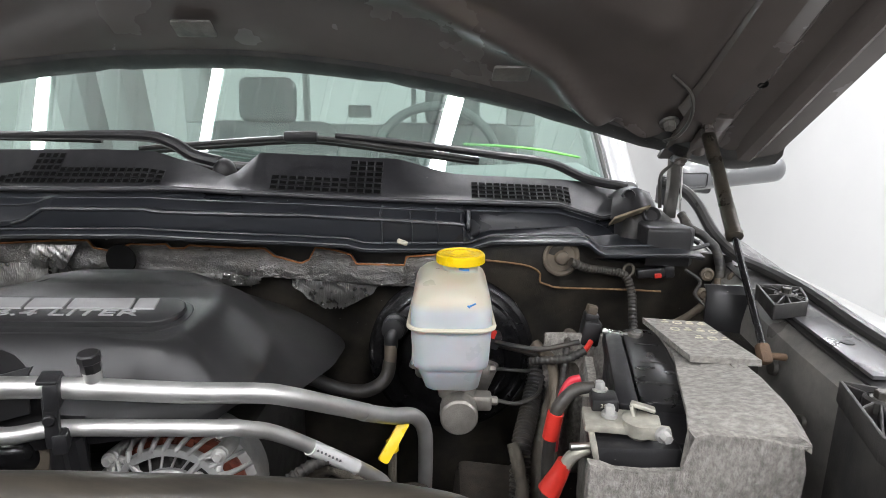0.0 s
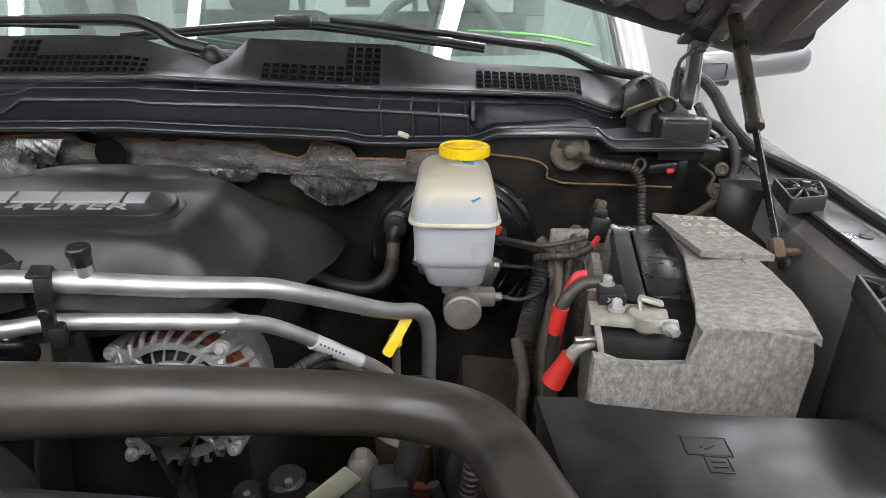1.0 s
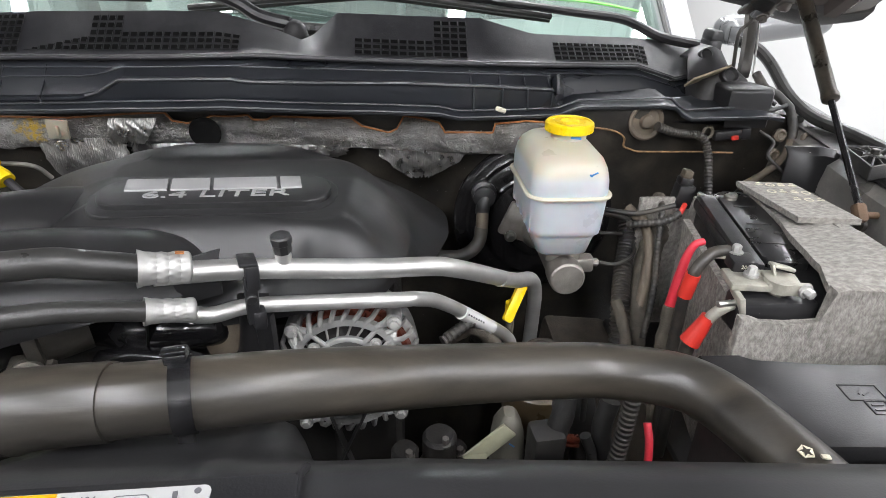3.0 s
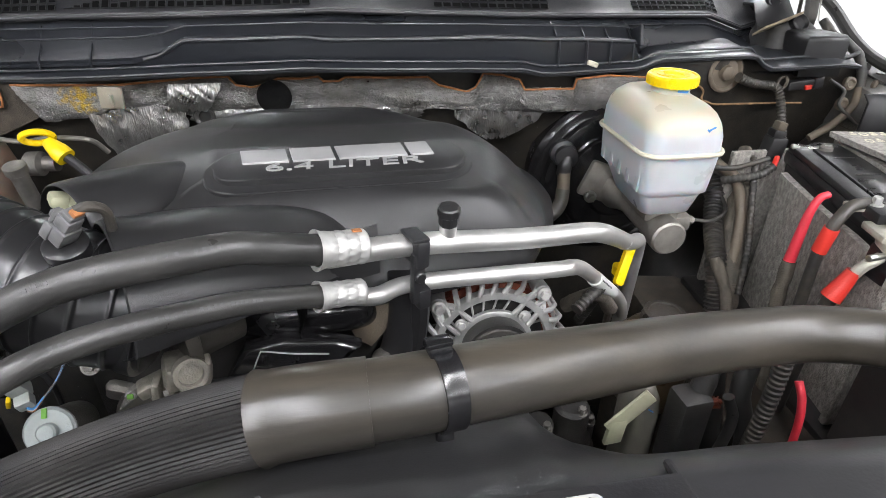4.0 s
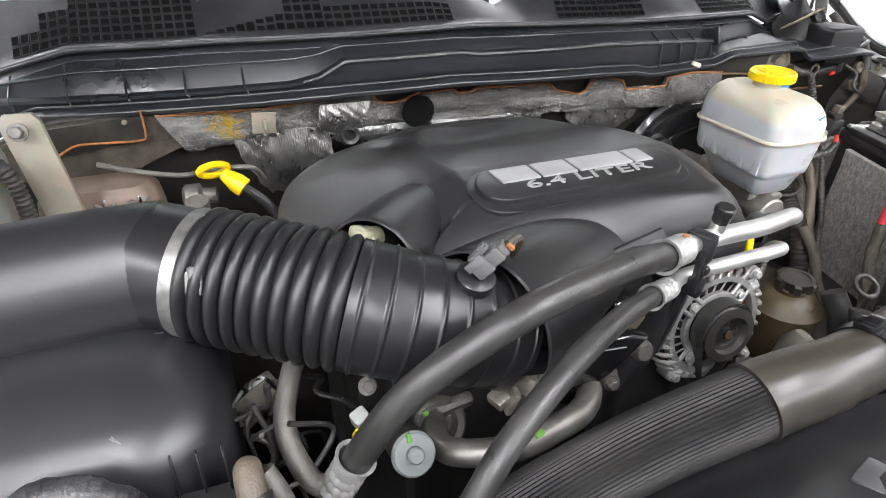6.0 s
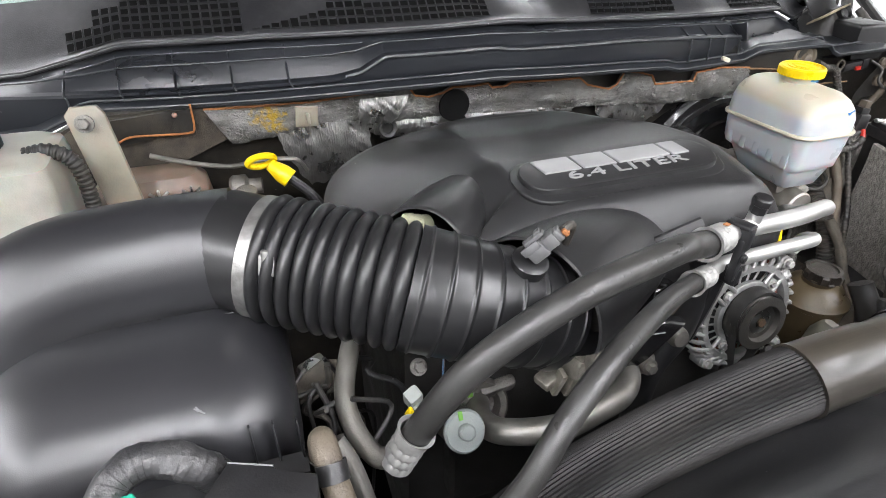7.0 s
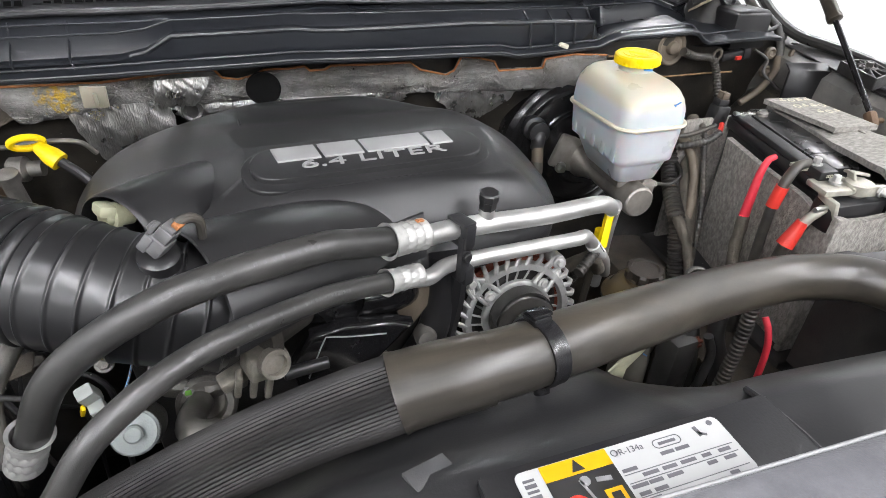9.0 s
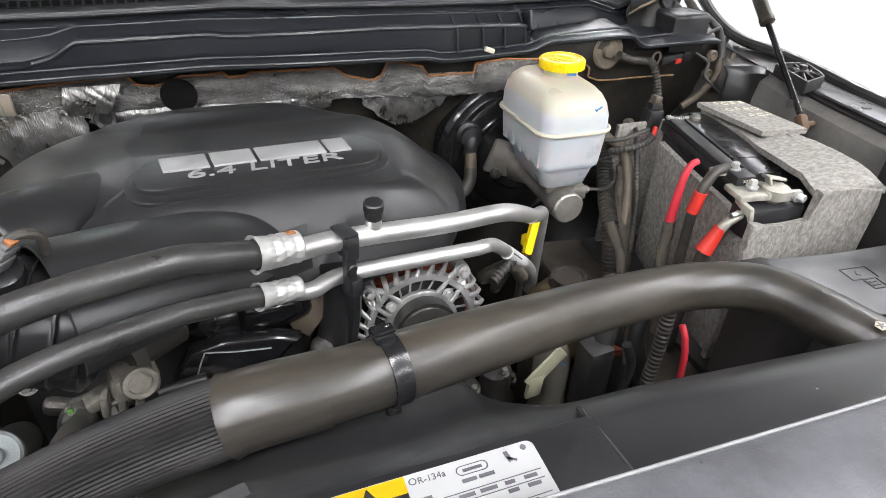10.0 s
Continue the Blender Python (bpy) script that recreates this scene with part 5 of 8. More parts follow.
# ---- engine cover ----
# rim of the cover (x, y, z) and, last, where its flat top ends on the way out from the middle
COVER_RIM = [(-0.194, 0.610, 1.306, 0.68), (-0.203, 0.67, 1.318, 0.70), (-0.232, 0.74, 1.325, 0.74), (-0.278, 0.80, 1.322, 0.78), (-0.36, 0.842, 1.334, 0.84), (-0.45, 0.860, 1.336, 0.84), (-0.55, 0.856, 1.330, 0.74),
             (-0.635, 0.84, 1.318, 0.50), (-0.69, 0.80, 1.304, 0.43), (-0.712, 0.73, 1.292, 0.38), (-0.705, 0.66, 1.284, 0.36), (-0.685, 0.60, 1.268, 0.38), (-0.645, 0.545, 1.250, 0.42), (-0.58, 0.506, 1.240, 0.48),
             (-0.50, 0.502, 1.256, 0.54), (-0.40, 0.507, 1.274, 0.56), (-0.30, 0.516, 1.284, 0.62), (-0.232, 0.530, 1.290, 0.74), (-0.203, 0.565, 1.298, 0.70)]
# foot of the wall under the rim, on the sides where it flares out
COVER_FOOT = [(-0.178, 0.610, 1.262), (-0.156, 0.68, 1.256), (-0.142, 0.75, 1.250), (-0.156, 0.845, 1.245), (-0.27, 0.885, 1.285), (-0.43, 0.892, 1.300), (-0.56, 0.886, 1.292), (-0.65, 0.866, 1.272)]


def cover_top(y):
    if y < 0.59:
        return 1.3575 - 0.12 * (0.59 - y)
    return 1.3575 + 0.09 * (y - 0.59) if y < 0.66 else 1.3638 - 0.105 * (y - 0.66)


def engine_cover():
    t = thing("engine_cover", (-0.43, 0.65, 1.26), "large black plastic engine cover with silver lettering", "engine cover")
    c = Vector((-0.425, 0.655, 0))
    pts = [Vector(p) for p in COVER_RIM]
    rim = spline([p.to_3d() for p in pts] + [pts[0].to_3d()], 6)[:-1]
    flat = [v.x for v in spline([Vector((p[3], 0, 0)) for p in COVER_RIM] + [Vector((COVER_RIM[0][3], 0, 0))], 6)[:-1]]
    n = len(rim)

    def top(x, y):
        z = cover_top(y) - 0.016 * max(0, (abs(x - c.x) - 0.12) / 0.12) ** 2
        side = 1 / (1 + math.exp((x + 0.275) * 90)) / (1 + math.exp(-(x + 0.525) * 90))
        # shallow channel and the ridge behind it, across the rear of the flat top
        return z + side * (0.0035 * math.exp(-((y - 0.815) / 0.016) ** 2) - 0.0045 * math.exp(-((y - 0.765) / 0.022) ** 2))
    bm = B()
    rings = []
    for s in (0.25, 0.45, 0.6, 0.72, 0.82, 0.9, 0.95, 0.98, 1.0, 1.04, 1.10, 1.18, 1.28, 1.40, 1.52, 1.64, 1.76, 1.86, 1.94, 2.0):
        ring = []
        for p, f0 in zip(rim, flat):
            f = f0 * s if s <= 1 else f0 + (1 - f0) * (s - 1)
            x, y = c.x + (p.x - c.x) * f, c.y + (p.y - c.y) * f
            z = top(x, y)
            if s > 1:
                z0 = top(c.x + (p.x - c.x) * f0, c.y + (p.y - c.y) * f0)
                rear = max(0, min(1, (p.y - 0.70) / 0.12))
                right = max(0, min(1, (p.x + 0.32) / 0.08))
                power = 1.12 + 0.9 * rear * (p.x > -0.60) + 0.7 * right * (1 - rear) + 0.45 * (p.y < 0.55)
                z = z0 + (p.z - z0) * (s - 1) ** power
            ring.append(bm.verts.new((x, y, z)))
        rings.append(ring)
    foot = [Vector(q) for q in COVER_FOOT]
    for p in pts[len(foot):]:
        foot.append(Vector((p.x - 0.006 * (p.x < -0.66), p.y - 0.001, p.z - (0.05 if p.y > 0.6 else 0.012))))
    foot = spline(foot + foot[:1], 6)[:-1]
    for k in (0.04, 0.12, 0.5, 1.0):
        rings.append([bm.verts.new(p.lerp(q, k)) for p, q in zip(rim, foot)])
    mid = bm.verts.new((c.x, c.y, top(c.x, c.y)))
    for i in range(n):
        bm.faces.new((mid, rings[0][i], rings[0][(i + 1) % n]))
    for a, b in zip(rings, rings[1:]):
        for i in range(n):
            j = (i + 1) % n
            bm.faces.new((a[i], b[i], b[j], a[j]))
    part("shell", bm, M_COVER, t, smooth=60)
    # raised pad that carries the lettering
    tilt = math.degrees(math.atan(0.10))
    pm = Matrix.Translation((-0.402, 0.613, cover_top(0.613) - 0.002)) @ rot(tilt, 0, 1.5)
    bm = B()
    prism(bm, rrect(0.240, 0.060, 0.026), pm @ Matrix.Translation((0.003, 0.001, -0.002)), 0.0105, 0.0022, 3)
    part("badge_pad", bm, M_COVER, t)
    bm = B()
    prism(bm, rrect(0.256, 0.082, 0.034), pm @ Matrix.Translation((0.002, -0.001, -0.006)), 0.0085, 0.0022, 3)
    part("pad_step", bm, M_COVER, t)
    # four plain slanted silver bars, then the engine size
    xw = [-0.090, -0.043, 0.001, 0.071, 0.097]
    for a, b in zip(xw, xw[1:]):
        bm = B()
        w = b - a - 0.004
        prism(bm, [(a, 0.004), (a + w, 0.004), (a + w - 0.002, 0.014), (a + w - 0.005, 0.030), (a - 0.005, 0.030), (a - 0.002, 0.014)], pm @ Matrix.Translation((0, -0.004, 0.007)), 0.0035, 0.0006)
        part("badge_bar", bm, M_BADGE, t, "plain silver badge bar")
    lettering("badge_lettering", "6.4 LITER", 0.0255, pm @ Matrix.Translation((0.006, -0.0095, 0.0085)) @ Matrix.Diagonal((1.5, 0.78, 1, 1)), M_BADGE, t, 0.0012)
    # duct hoods in the front left of the cover
    for p0, ax, r, L in (((-0.641, 0.566, 1.329), (0.62, 0.76, -0.10), 0.044, 0.16), ((-0.576, 0.466, 1.312), (0.86, 0.50, -0.16), 0.070, 0.235)):
        bm = B()
        lathe(bm, p0, ax, [(r * 0.45, L), (r * 0.66, L * 0.9), (r * 0.82, L * 0.74), (r * 0.93, L * 0.52), (r * 0.99, L * 0.28), (r, 0.006), (r * 0.985, 0.001), (r * 0.955, 0), (r * 0.93, 0.004), (r * 0.86, L * 0.4)], 48, cap=False)
        for v in bm.verts:
            v.co.z = max(v.co.z, 1.254 + 0.285 * (v.co.x + 0.58) + 0.50 * max(0, 0.497 - v.co.y))
        part("duct_hood", bm, M_COVER, t, "rounded duct hood", smooth=50)
        # near-black disc paints the shade deep inside the duct
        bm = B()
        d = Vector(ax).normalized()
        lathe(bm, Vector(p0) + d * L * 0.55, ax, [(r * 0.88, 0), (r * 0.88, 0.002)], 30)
        part("duct_shade", bm, M_DARK, t)
    # flat apron below the front edge
    bm = B()
    rows = [[(x, 0.4975 + dy, 1.248 + 0.285 * (x + 0.58) + h) for x in [-0.570 + 0.20 * j / 10 for j in range(11)]] for dy, h in ((0.012, 0.040), (0.004, 0.034), (0.001, 0.017), (0.0, 0.0))]
    sheet(bm, rows, 0.003, (0, 1, 0))
    part("apron", bm, M_COVER, t)
    # rib on the rear shoulder
    bm = B()
    tube(bm, [(-0.510, 0.655, 1.3608), (-0.524, 0.70, 1.3572), (-0.529, 0.76, 1.3502), (-0.531, 0.81, 1.3445)], 0.0022, 8)
    part("rear_rib", bm, M_COVER, t)


engine_cover()


# ---- intake ----
def intake():
    t = thing("air_intake_hose", (-0.68, 0.5, 1.34), "black corrugated rubber air intake hose", "intake hose")
    path = spline([(-0.812, 0.563, 1.366), (-0.75, 0.530, 1.358), (-0.69, 0.498, 1.350), (-0.64, 0.478, 1.338), (-0.59, 0.468, 1.322), (-0.548, 0.470, 1.306)], 110)
    cum = [0.0]
    for a, b in zip(path, path[1:]):
        cum.append(cum[-1] + (b - a).length)
    L = cum[-1]

    def rad(s):
        d = s * L
        if d < 0.038:
            return 0.050
        if d < 0.158:
            ph = (d - 0.038) / 0.120 * 10
            return 0.0465 + 0.0078 * math.sqrt(abs(math.sin(math.pi * ph)))
        k = (d - 0.158) / max(1e-6, L - 0.158)
        base = 0.0525 - 0.004 * k
        ph = (d - 0.158) / 0.017
        return base + 0.0016 * math.exp(-((ph % 1.0 - 0.5) / 0.07) ** 2)
    bm = B()
    sweep(bm, path, rad, 48)
    part("bellows", bm, M_CORR, t, smooth=70)
    # hose clamp
    d = (path[54] - path[38]).normalized()
    c = path[56]
    bm = B()
    lathe(bm, c, d, [(0.0502, -0.006), (0.0514, -0.006), (0.0514, 0.006), (0.0502, 0.006)], 48, cap=False)
    cl = part("clamp", bm, M_CLAMP, t, "steel worm-drive clamp")
    q = c + Vector((0.0, -0.0465, 0.0225))
    bm = B()
    box(bm, q, (0.013, 0.007, 0.017), rot(-26, 0, -22), 0.002)
    rod(bm, q + Vector((0.0, -0.004, -0.008)), q + Vector((0.0, 0.003, 0.012)), 0.0036, seg=14, bev=0.001)
    part("screw", bm, M_CLAMP, cl)
    for k in range(6):
        bm = B()
        a = radians(8 + k * 5)
        box(bm, c + Vector((0.0, -0.0515 * math.cos(a) , -0.0515 * math.sin(a) + 0.014)), (0.008, 0.0015, 0.0016), rot(math.degrees(a), 0, 0))
        part("slot", bm, M_DARK, cl)
    bm = B()
    lathe(bm, path[-1] - d * 0.012, d + Vector((0.1, 0.3, -0.25)), [(0.050, 0), (0.054, 0.003), (0.054, 0.014), (0.048, 0.018)], 36)
    part("end_collar", bm, M_CORR, t)
    # sensor with its plug in the top of the hose
    s = thing("temperature_sensor", (-0.585, 0.456, 1.365), "grey sensor plug in the intake hose", "sensor")
    up = Vector((0.10, -0.30, 0.95)).normalized()
    o = Vector((-0.588, 0.462, 1.352))
    bm = B()
    lathe(bm, o, up, [(0.020, 0), (0.020, 0.006), (0.0165, 0.008), (0.0165, 0.012), (0.018, 0.013), (0.018, 0.017), (0.015, 0.018), (0.015, 0.028), (0.012, 0.030)], 26)
    part("boss", bm, M_CORR, s)
    bm = B()
    pc = o + up * 0.040 + Vector((0.004, 0.0, 0.002))
    ax = rot(-6, 42, -34)
    box(bm, pc + ax @ Vector((0, 0, -0.003)), (0.015, 0.016, 0.016), ax, 0.0025)
    box(bm, pc + ax @ Vector((0, 0, 0.010)), (0.012, 0.013, 0.012), ax, 0.002)
    box(bm, pc + ax @ Vector((0, 0, 0.018)), (0.010, 0.011, 0.005), ax, 0.0015)
    pl = part("plug", bm, M_SENSOR, s, "grey connector plug")
    bm = B()
    box(bm, pc + ax @ Vector((-0.0090, 0, 0.001)), (0.004, 0.008, 0.018), ax, 0.0012)
    box(bm, pc + ax @ Vector((-0.0115, 0, 0.006)), (0.003, 0.007, 0.006), ax, 0.001)
    part("latch", bm, M_SENSOR, pl)
    for k in (-0.0078, 0.0078):
        bm = B()
        box(bm, pc + ax @ Vector((-0.006, k, -0.004)), (0.007, 0.0025, 0.016), ax, 0.001)
        part("guard_rib", bm, M_SENSOR, pl)
    bm = B()
    box(bm, pc + ax @ Vector((0.002, 0, 0.023)), (0.006, 0.008, 0.004), ax, 0.001)
    part("lock_tab", bm, M_ORANGE, s, "orange locking tab")
    bm = B()
    e = pc + ax @ Vector((0, 0, 0.022))
    tube(bm, [e, e + Vector((0.008, 0.004, 0.001)), e + Vector((0.014, 0.010, -0.006)), e + Vector((0.013, 0.014, -0.022))], 0.0036, 10)
    part("lead", bm, M_LOOM, s)
    # air box
    a = thing("air_filter_housing", (-0.95, 0.5, 1.2), "large satin black plastic air filter housing", "air filter box")
    bm = B()
    levels = []
    for z, x0, x1, y0, r in ((0.95, -0.981, -0.790, 0.430, 0.03), (1.20, -0.992, -0.778, 0.412, 0.04), (1.262, -0.994, -0.775, 0.407, 0.045), (1.292, -0.993, -0.776, 0.408, 0.05), (1.308, -0.990, -0.780, 0.413, 0.05), (1.319, -0.985, -0.787, 0.422, 0.05), (1.326, -0.978, -0.797, 0.436, 0.045), (1.332, -0.968, -0.812, 0.458, 0.04), (1.338, -0.951, -0.828, 0.495, 0.03)):
        levels.append((z, x1 - x0, 0.60 - y0, r, (x0 + x1) / 2, (0.60 + y0) / 2))
    stack(bm, (0, 0), levels, 10)
    part("box", bm, M_BOX, a, smooth=60)
    bm = B()
    tube(bm, [(-0.800, 0.5635, 1.3652), (-0.865, 0.566, 1.3625), (-0.925, 0.566, 1.357), (-0.963, 0.560, 1.341), (-0.984, 0.550, 1.308), (-0.990, 0.54, 1.25)], lambda q: 0.0505 + 0.004 * q, 40, 8)
    part("outlet_duct", bm, M_BOX, a, smooth=60)
    for k in range(6):
        bm = B()
        x = -0.778 - k * 0.016
        box(bm, (x, 0.409 + 0.002 * k, 1.296), (0.0014, 0.007, 0.03), rot(-20, 0, 8), 0.001)
        part("rib", bm, M_PLASTIC, a)
    bm = B()
    rows = [[(-0.775 - 0.20 * j / 10, 0.408 + dy, z) for j in range(11)] for dy, z in ((0, 1.282), (-0.016, 1.279), (-0.018, 1.274))]
    sheet(bm, rows, 0.004, (0, 0.3, -1))
    part("seam_flange", bm, M_PLASTIC, a)
    bm = B()
    tube(bm, [(-0.868, 0.5205, 1.3385), (-0.862, 0.5185, 1.3340), (-0.845, 0.5185, 1.3335), (-0.812, 0.5165, 1.3345)], 0.0008, 6)
    part("mould_line", bm, M_BOX, a)
    bm = B()
    for p, q in (((-0.843, 0.4305), (-0.836, 0.4250)), ((-0.841, 0.4275), (-0.8385, 0.4285)), ((-0.842, 0.4320), (-0.840, 0.4290))):
        rod(bm, (*p, 1.3245), (*q, 1.3235), 0.0006, seg=6)
    part("nick", bm, M_GREYPLUG, a, "pale scuff mark")


intake()


# ---- air-conditioning lines ----
def ac_lines():
    t = thing("refrigerant_line", (-0.41, 0.46, 1.35), "silver aluminium refrigerant pipe with black rubber hose", "refrigerant line", "refrigerant lines")
    bm = B()
    tube(bm, [(-0.405, 0.457, 1.3585), (-0.4125, 0.4535, 1.3605), (-0.445, 0.4385, 1.373), (-0.48, 0.423, 1.383), (-0.576, 0.402, 1.376), (-0.654, 0.400, 1.331), (-0.698, 0.410, 1.258)], 0.0118, 20, 12)
    part("hose", bm, M_RUBBER, t, "black rubber hose")
    bm = B()
    tube(bm, [(-0.409, 0.458, 1.352), (-0.34, 0.494, 1.336), (-0.24, 0.515, 1.322), (-0.175, 0.535, 1.312), (-0.150, 0.548, 1.302), (-0.117, 0.584, 1.274), (-0.085, 0.625, 1.243)], 0.0098, 18, 10)
    part("pipe", bm, M_ALU, t)
    bm = B()
    tube(bm, [(-0.090, 0.618, 1.247), (-0.060, 0.655, 1.222), (-0.036, 0.685, 1.205), (-0.024, 0.705, 1.175), (-0.022, 0.712, 1.13), (-0.024, 0.715, 1.04)], 0.0098, 16, 10)
    part("down_pipe", bm, M_ALU, t, "bent aluminium pipe end")
    def crimp(p, d, r):
        """A pressed sleeve: a flared lip, three rows of dents, and a taper on to the pipe."""
        b = B()
        prof = [(r * 1.02, -0.004), (r * 1.26, -0.0055), (r * 1.24, -0.004), (r * 1.12, 0.0), (r * 1.11, 0.003)]
        dents = {}
        for row in range(3):
            for q, deep in ((0.0, 0.0), (0.003, 0.6), (0.0045, 1.0), (0.006, 0.6)):
                dents[len(prof)] = (deep, row)
                prof.append((r * 1.11, 0.004 + row * 0.009 + q))
        prof += [(r * 1.11, 0.031), (r * 1.09, 0.0335), (r * 0.98, 0.0350), (r * 0.86, 0.0355)]
        rings = lathe(b, p, d, prof, 84, cap=False)
        ax = Vector(d).normalized()
        for i, (deep, row) in dents.items():
            mid = Vector(p) + ax * prof[i][1]
            for k, v in enumerate(rings[i]):
                v.co += (mid - v.co) * deep * (0.090 + 0.032 * math.cos(2 * math.pi * (k / 84) * 14 + row * math.pi))
        return b
    c = part("crimp", crimp(Vector((-0.4125, 0.4535, 1.3605)), Vector((0.885, 0.41, -0.21)), 0.0126), M_CRIMP, t, "dented silver crimp sleeve")
    bm = B()
    box(bm, (-0.386, 0.464, 1.3695), (0.007, 0.004, 0.0012), rot(0, 10, 20))
    part("paint_mark", bm, M_ORANGE, c, "orange paint mark")
    part("lower_crimp", crimp(Vector((-0.695, 0.409, 1.266)), Vector((-0.42, 0.10, -0.90)), 0.0128), M_CRIMP, t, "silver crimp sleeve")
    bm = B()
    tube(bm, [(-0.706, 0.412, 1.252), (-0.712, 0.414, 1.242), (-0.724, 0.422, 1.238), (-0.735, 0.445, 1.247), (-0.738, 0.470, 1.262), (-0.728, 0.50, 1.276), (-0.715, 0.53, 1.285)], 0.0088, 14, 8)
    part("return_pipe", bm, M_DULL, t, "dull bent metal pipe")
    # service port
    o = Vector((-0.311, 0.503, 1.333))
    up = Vector((0.02, -0.12, 0.99)).normalized()
    bm = B()
    lathe(bm, o, up, [(0.0075, 0), (0.0075, 0.018), (0.006, 0.019)], 18)
    p = part("service_port", bm, M_ALU, t)
    bm = B()
    lathe(bm, o + up * 0.0165, up, [(0.0080, 0), (0.0086, 0.001), (0.0086, 0.009), (0.0098, 0.010), (0.0098, 0.0165), (0.0084, 0.018)], 8)
    part("cap", bm, M_PLASTIC, p, "black ribbed cap")
    s = thing("refrigerant_line", (-0.41, 0.455, 1.32), "thinner silver aluminium pipe with black rubber hose", "refrigerant line", "refrigerant lines")
    bm = B()
    tube(bm, [(-0.408, 0.4565, 1.317), (-0.4155, 0.4525, 1.3195), (-0.446, 0.432, 1.334), (-0.485, 0.408, 1.347), (-0.557, 0.362, 1.360), (-0.612, 0.332, 1.343), (-0.642, 0.318, 1.312), (-0.672, 0.316, 1.262), (-0.70, 0.315, 1.18)], 0.0088, 18, 12)
    part("hose", bm, M_RUBBER, s, "black rubber hose")
    bm = B()
    tube(bm, [(-0.421, 0.458, 1.314), (-0.395, 0.468, 1.306), (-0.374, 0.476, 1.299), (-0.344, 0.496, 1.295), (-0.266, 0.506, 1.291), (-0.205, 0.512, 1.288), (-0.188, 0.522, 1.282), (-0.157, 0.557, 1.252), (-0.079, 0.628, 1.160), (-0.06, 0.645, 1.12)], 0.0078, 16, 8)
    part("pipe", bm, M_ALU, s)
    part("crimp", crimp(Vector((-0.4155, 0.4525, 1.3195)), Vector((0.86, 0.45, -0.26)), 0.0098), M_CRIMP, s, "dented silver crimp sleeve")
    bm = B()
    d = Vector((0.42, 0.40, -0.82)).normalized()
    rod(bm, Vector((-0.139, 0.5735, 1.2308)), Vector((-0.098, 0.611, 1.1825)), 0.0088, seg=18)
    lb = part("paper_label", bm, M_PAPER, s, "white paper label sleeve")
    for k in range(7):
        bm = B()
        q = Vector((-0.137, 0.5755, 1.2285)).lerp(Vector((-0.110, 0.600, 1.1965)), 0.1 + 0.12 * k)
        box(bm, q + Vector((0.004, -0.0065, 0.0045)), (0.0022, 0.006, 0.001), rot(40, 30, 40))
        part("print_bar", bm, M_PRINT, lb)
    for line, pts, r, lo, hi in ((t, [(-0.445, 0.4385, 1.373), (-0.48, 0.423, 1.383), (-0.576, 0.402, 1.376), (-0.654, 0.400, 1.331)], 0.0118, 14, 34), (s, [(-0.446, 0.432, 1.334), (-0.485, 0.408, 1.347), (-0.557, 0.362, 1.360), (-0.612, 0.332, 1.343)], 0.0088, 6, 34)):
        path = spline(pts, 16)
        for k in range(lo, hi):
            if k % 5 == 4:
                continue
            ax = (path[k + 1] - path[k]).normalized()
            side = ax.cross(Vector((0.2, 0.75, -0.6))).normalized()
            out = side.cross(ax).normalized()
            out = out if out.y < 0 else -out
            bm = B()
            o = path[k] + out * (r + 0.0001)
            prism(bm, [(-0.0011, -0.0013), (0.0011, -0.0013), (0.0011, 0.0013), (-0.0011, 0.0013)], Matrix((( ax.x, side.x, out.x, o.x), (ax.y, side.y, out.y, o.y), (ax.z, side.z, out.z, o.z), (0, 0, 0, 1))), 0.0002)
            part("print_bar", bm, M_HOSEPRINT, line, smooth=0)
    # clamp block that holds both pipes
    b = thing("pipe_bracket", (-0.337, 0.495, 1.31), "black plastic clamp holding two aluminium pipes", "pipe clamp")
    bm = B()
    box(bm, (-0.339, 0.490, 1.334), (0.0125, 0.028, 0.026), rot(0, 4, 22), 0.003)
    box(bm, (-0.339, 0.482, 1.310), (0.012, 0.009, 0.050), rot(0, 2, 22), 0.003)
    box(bm, (-0.337, 0.488, 1.289), (0.0125, 0.022, 0.020), rot(0, 2, 22), 0.003)
    box(bm, (-0.340, 0.488, 1.348), (0.016, 0.024, 0.004), rot(0, 8, 22), 0.0015)
    part("block", bm, M_PLASTIC, b)
    bm = B()
    rod(bm, (-0.338, 0.478, 1.314), (-0.3365, 0.474, 1.314), 0.005, seg=14, bev=0.001)
    part("rivet", bm, M_PLASTIC, b)
    bm = B()
    tube(bm, [(-0.336, 0.50, 1.285), (-0.338, 0.505, 1.24), (-0.345, 0.51, 1.19)], 0.010, 8)
    part("stay", bm, M_PLASTIC, b)


ac_lines()


# ---- radiator hose ----
RAD = [(-0.86, 0.26, 1.17), (-0.732, 0.298, 1.225), (-0.631, 0.322, 1.264), (-0.534, 0.324, 1.304), (-0.442, 0.316, 1.336), (-0.366, 0.316, 1.343), (-0.294, 0.330, 1.338), (-0.225, 0.350, 1.325), (-0.156, 0.372, 1.309), (-0.085, 0.386, 1.298), (-0.03, 0.386, 1.295), (0.023, 0.361, 1.298), (0.052, 0.300, 1.298), (0.072, 0.235, 1.290), (0.08, 0.16, 1.26)]


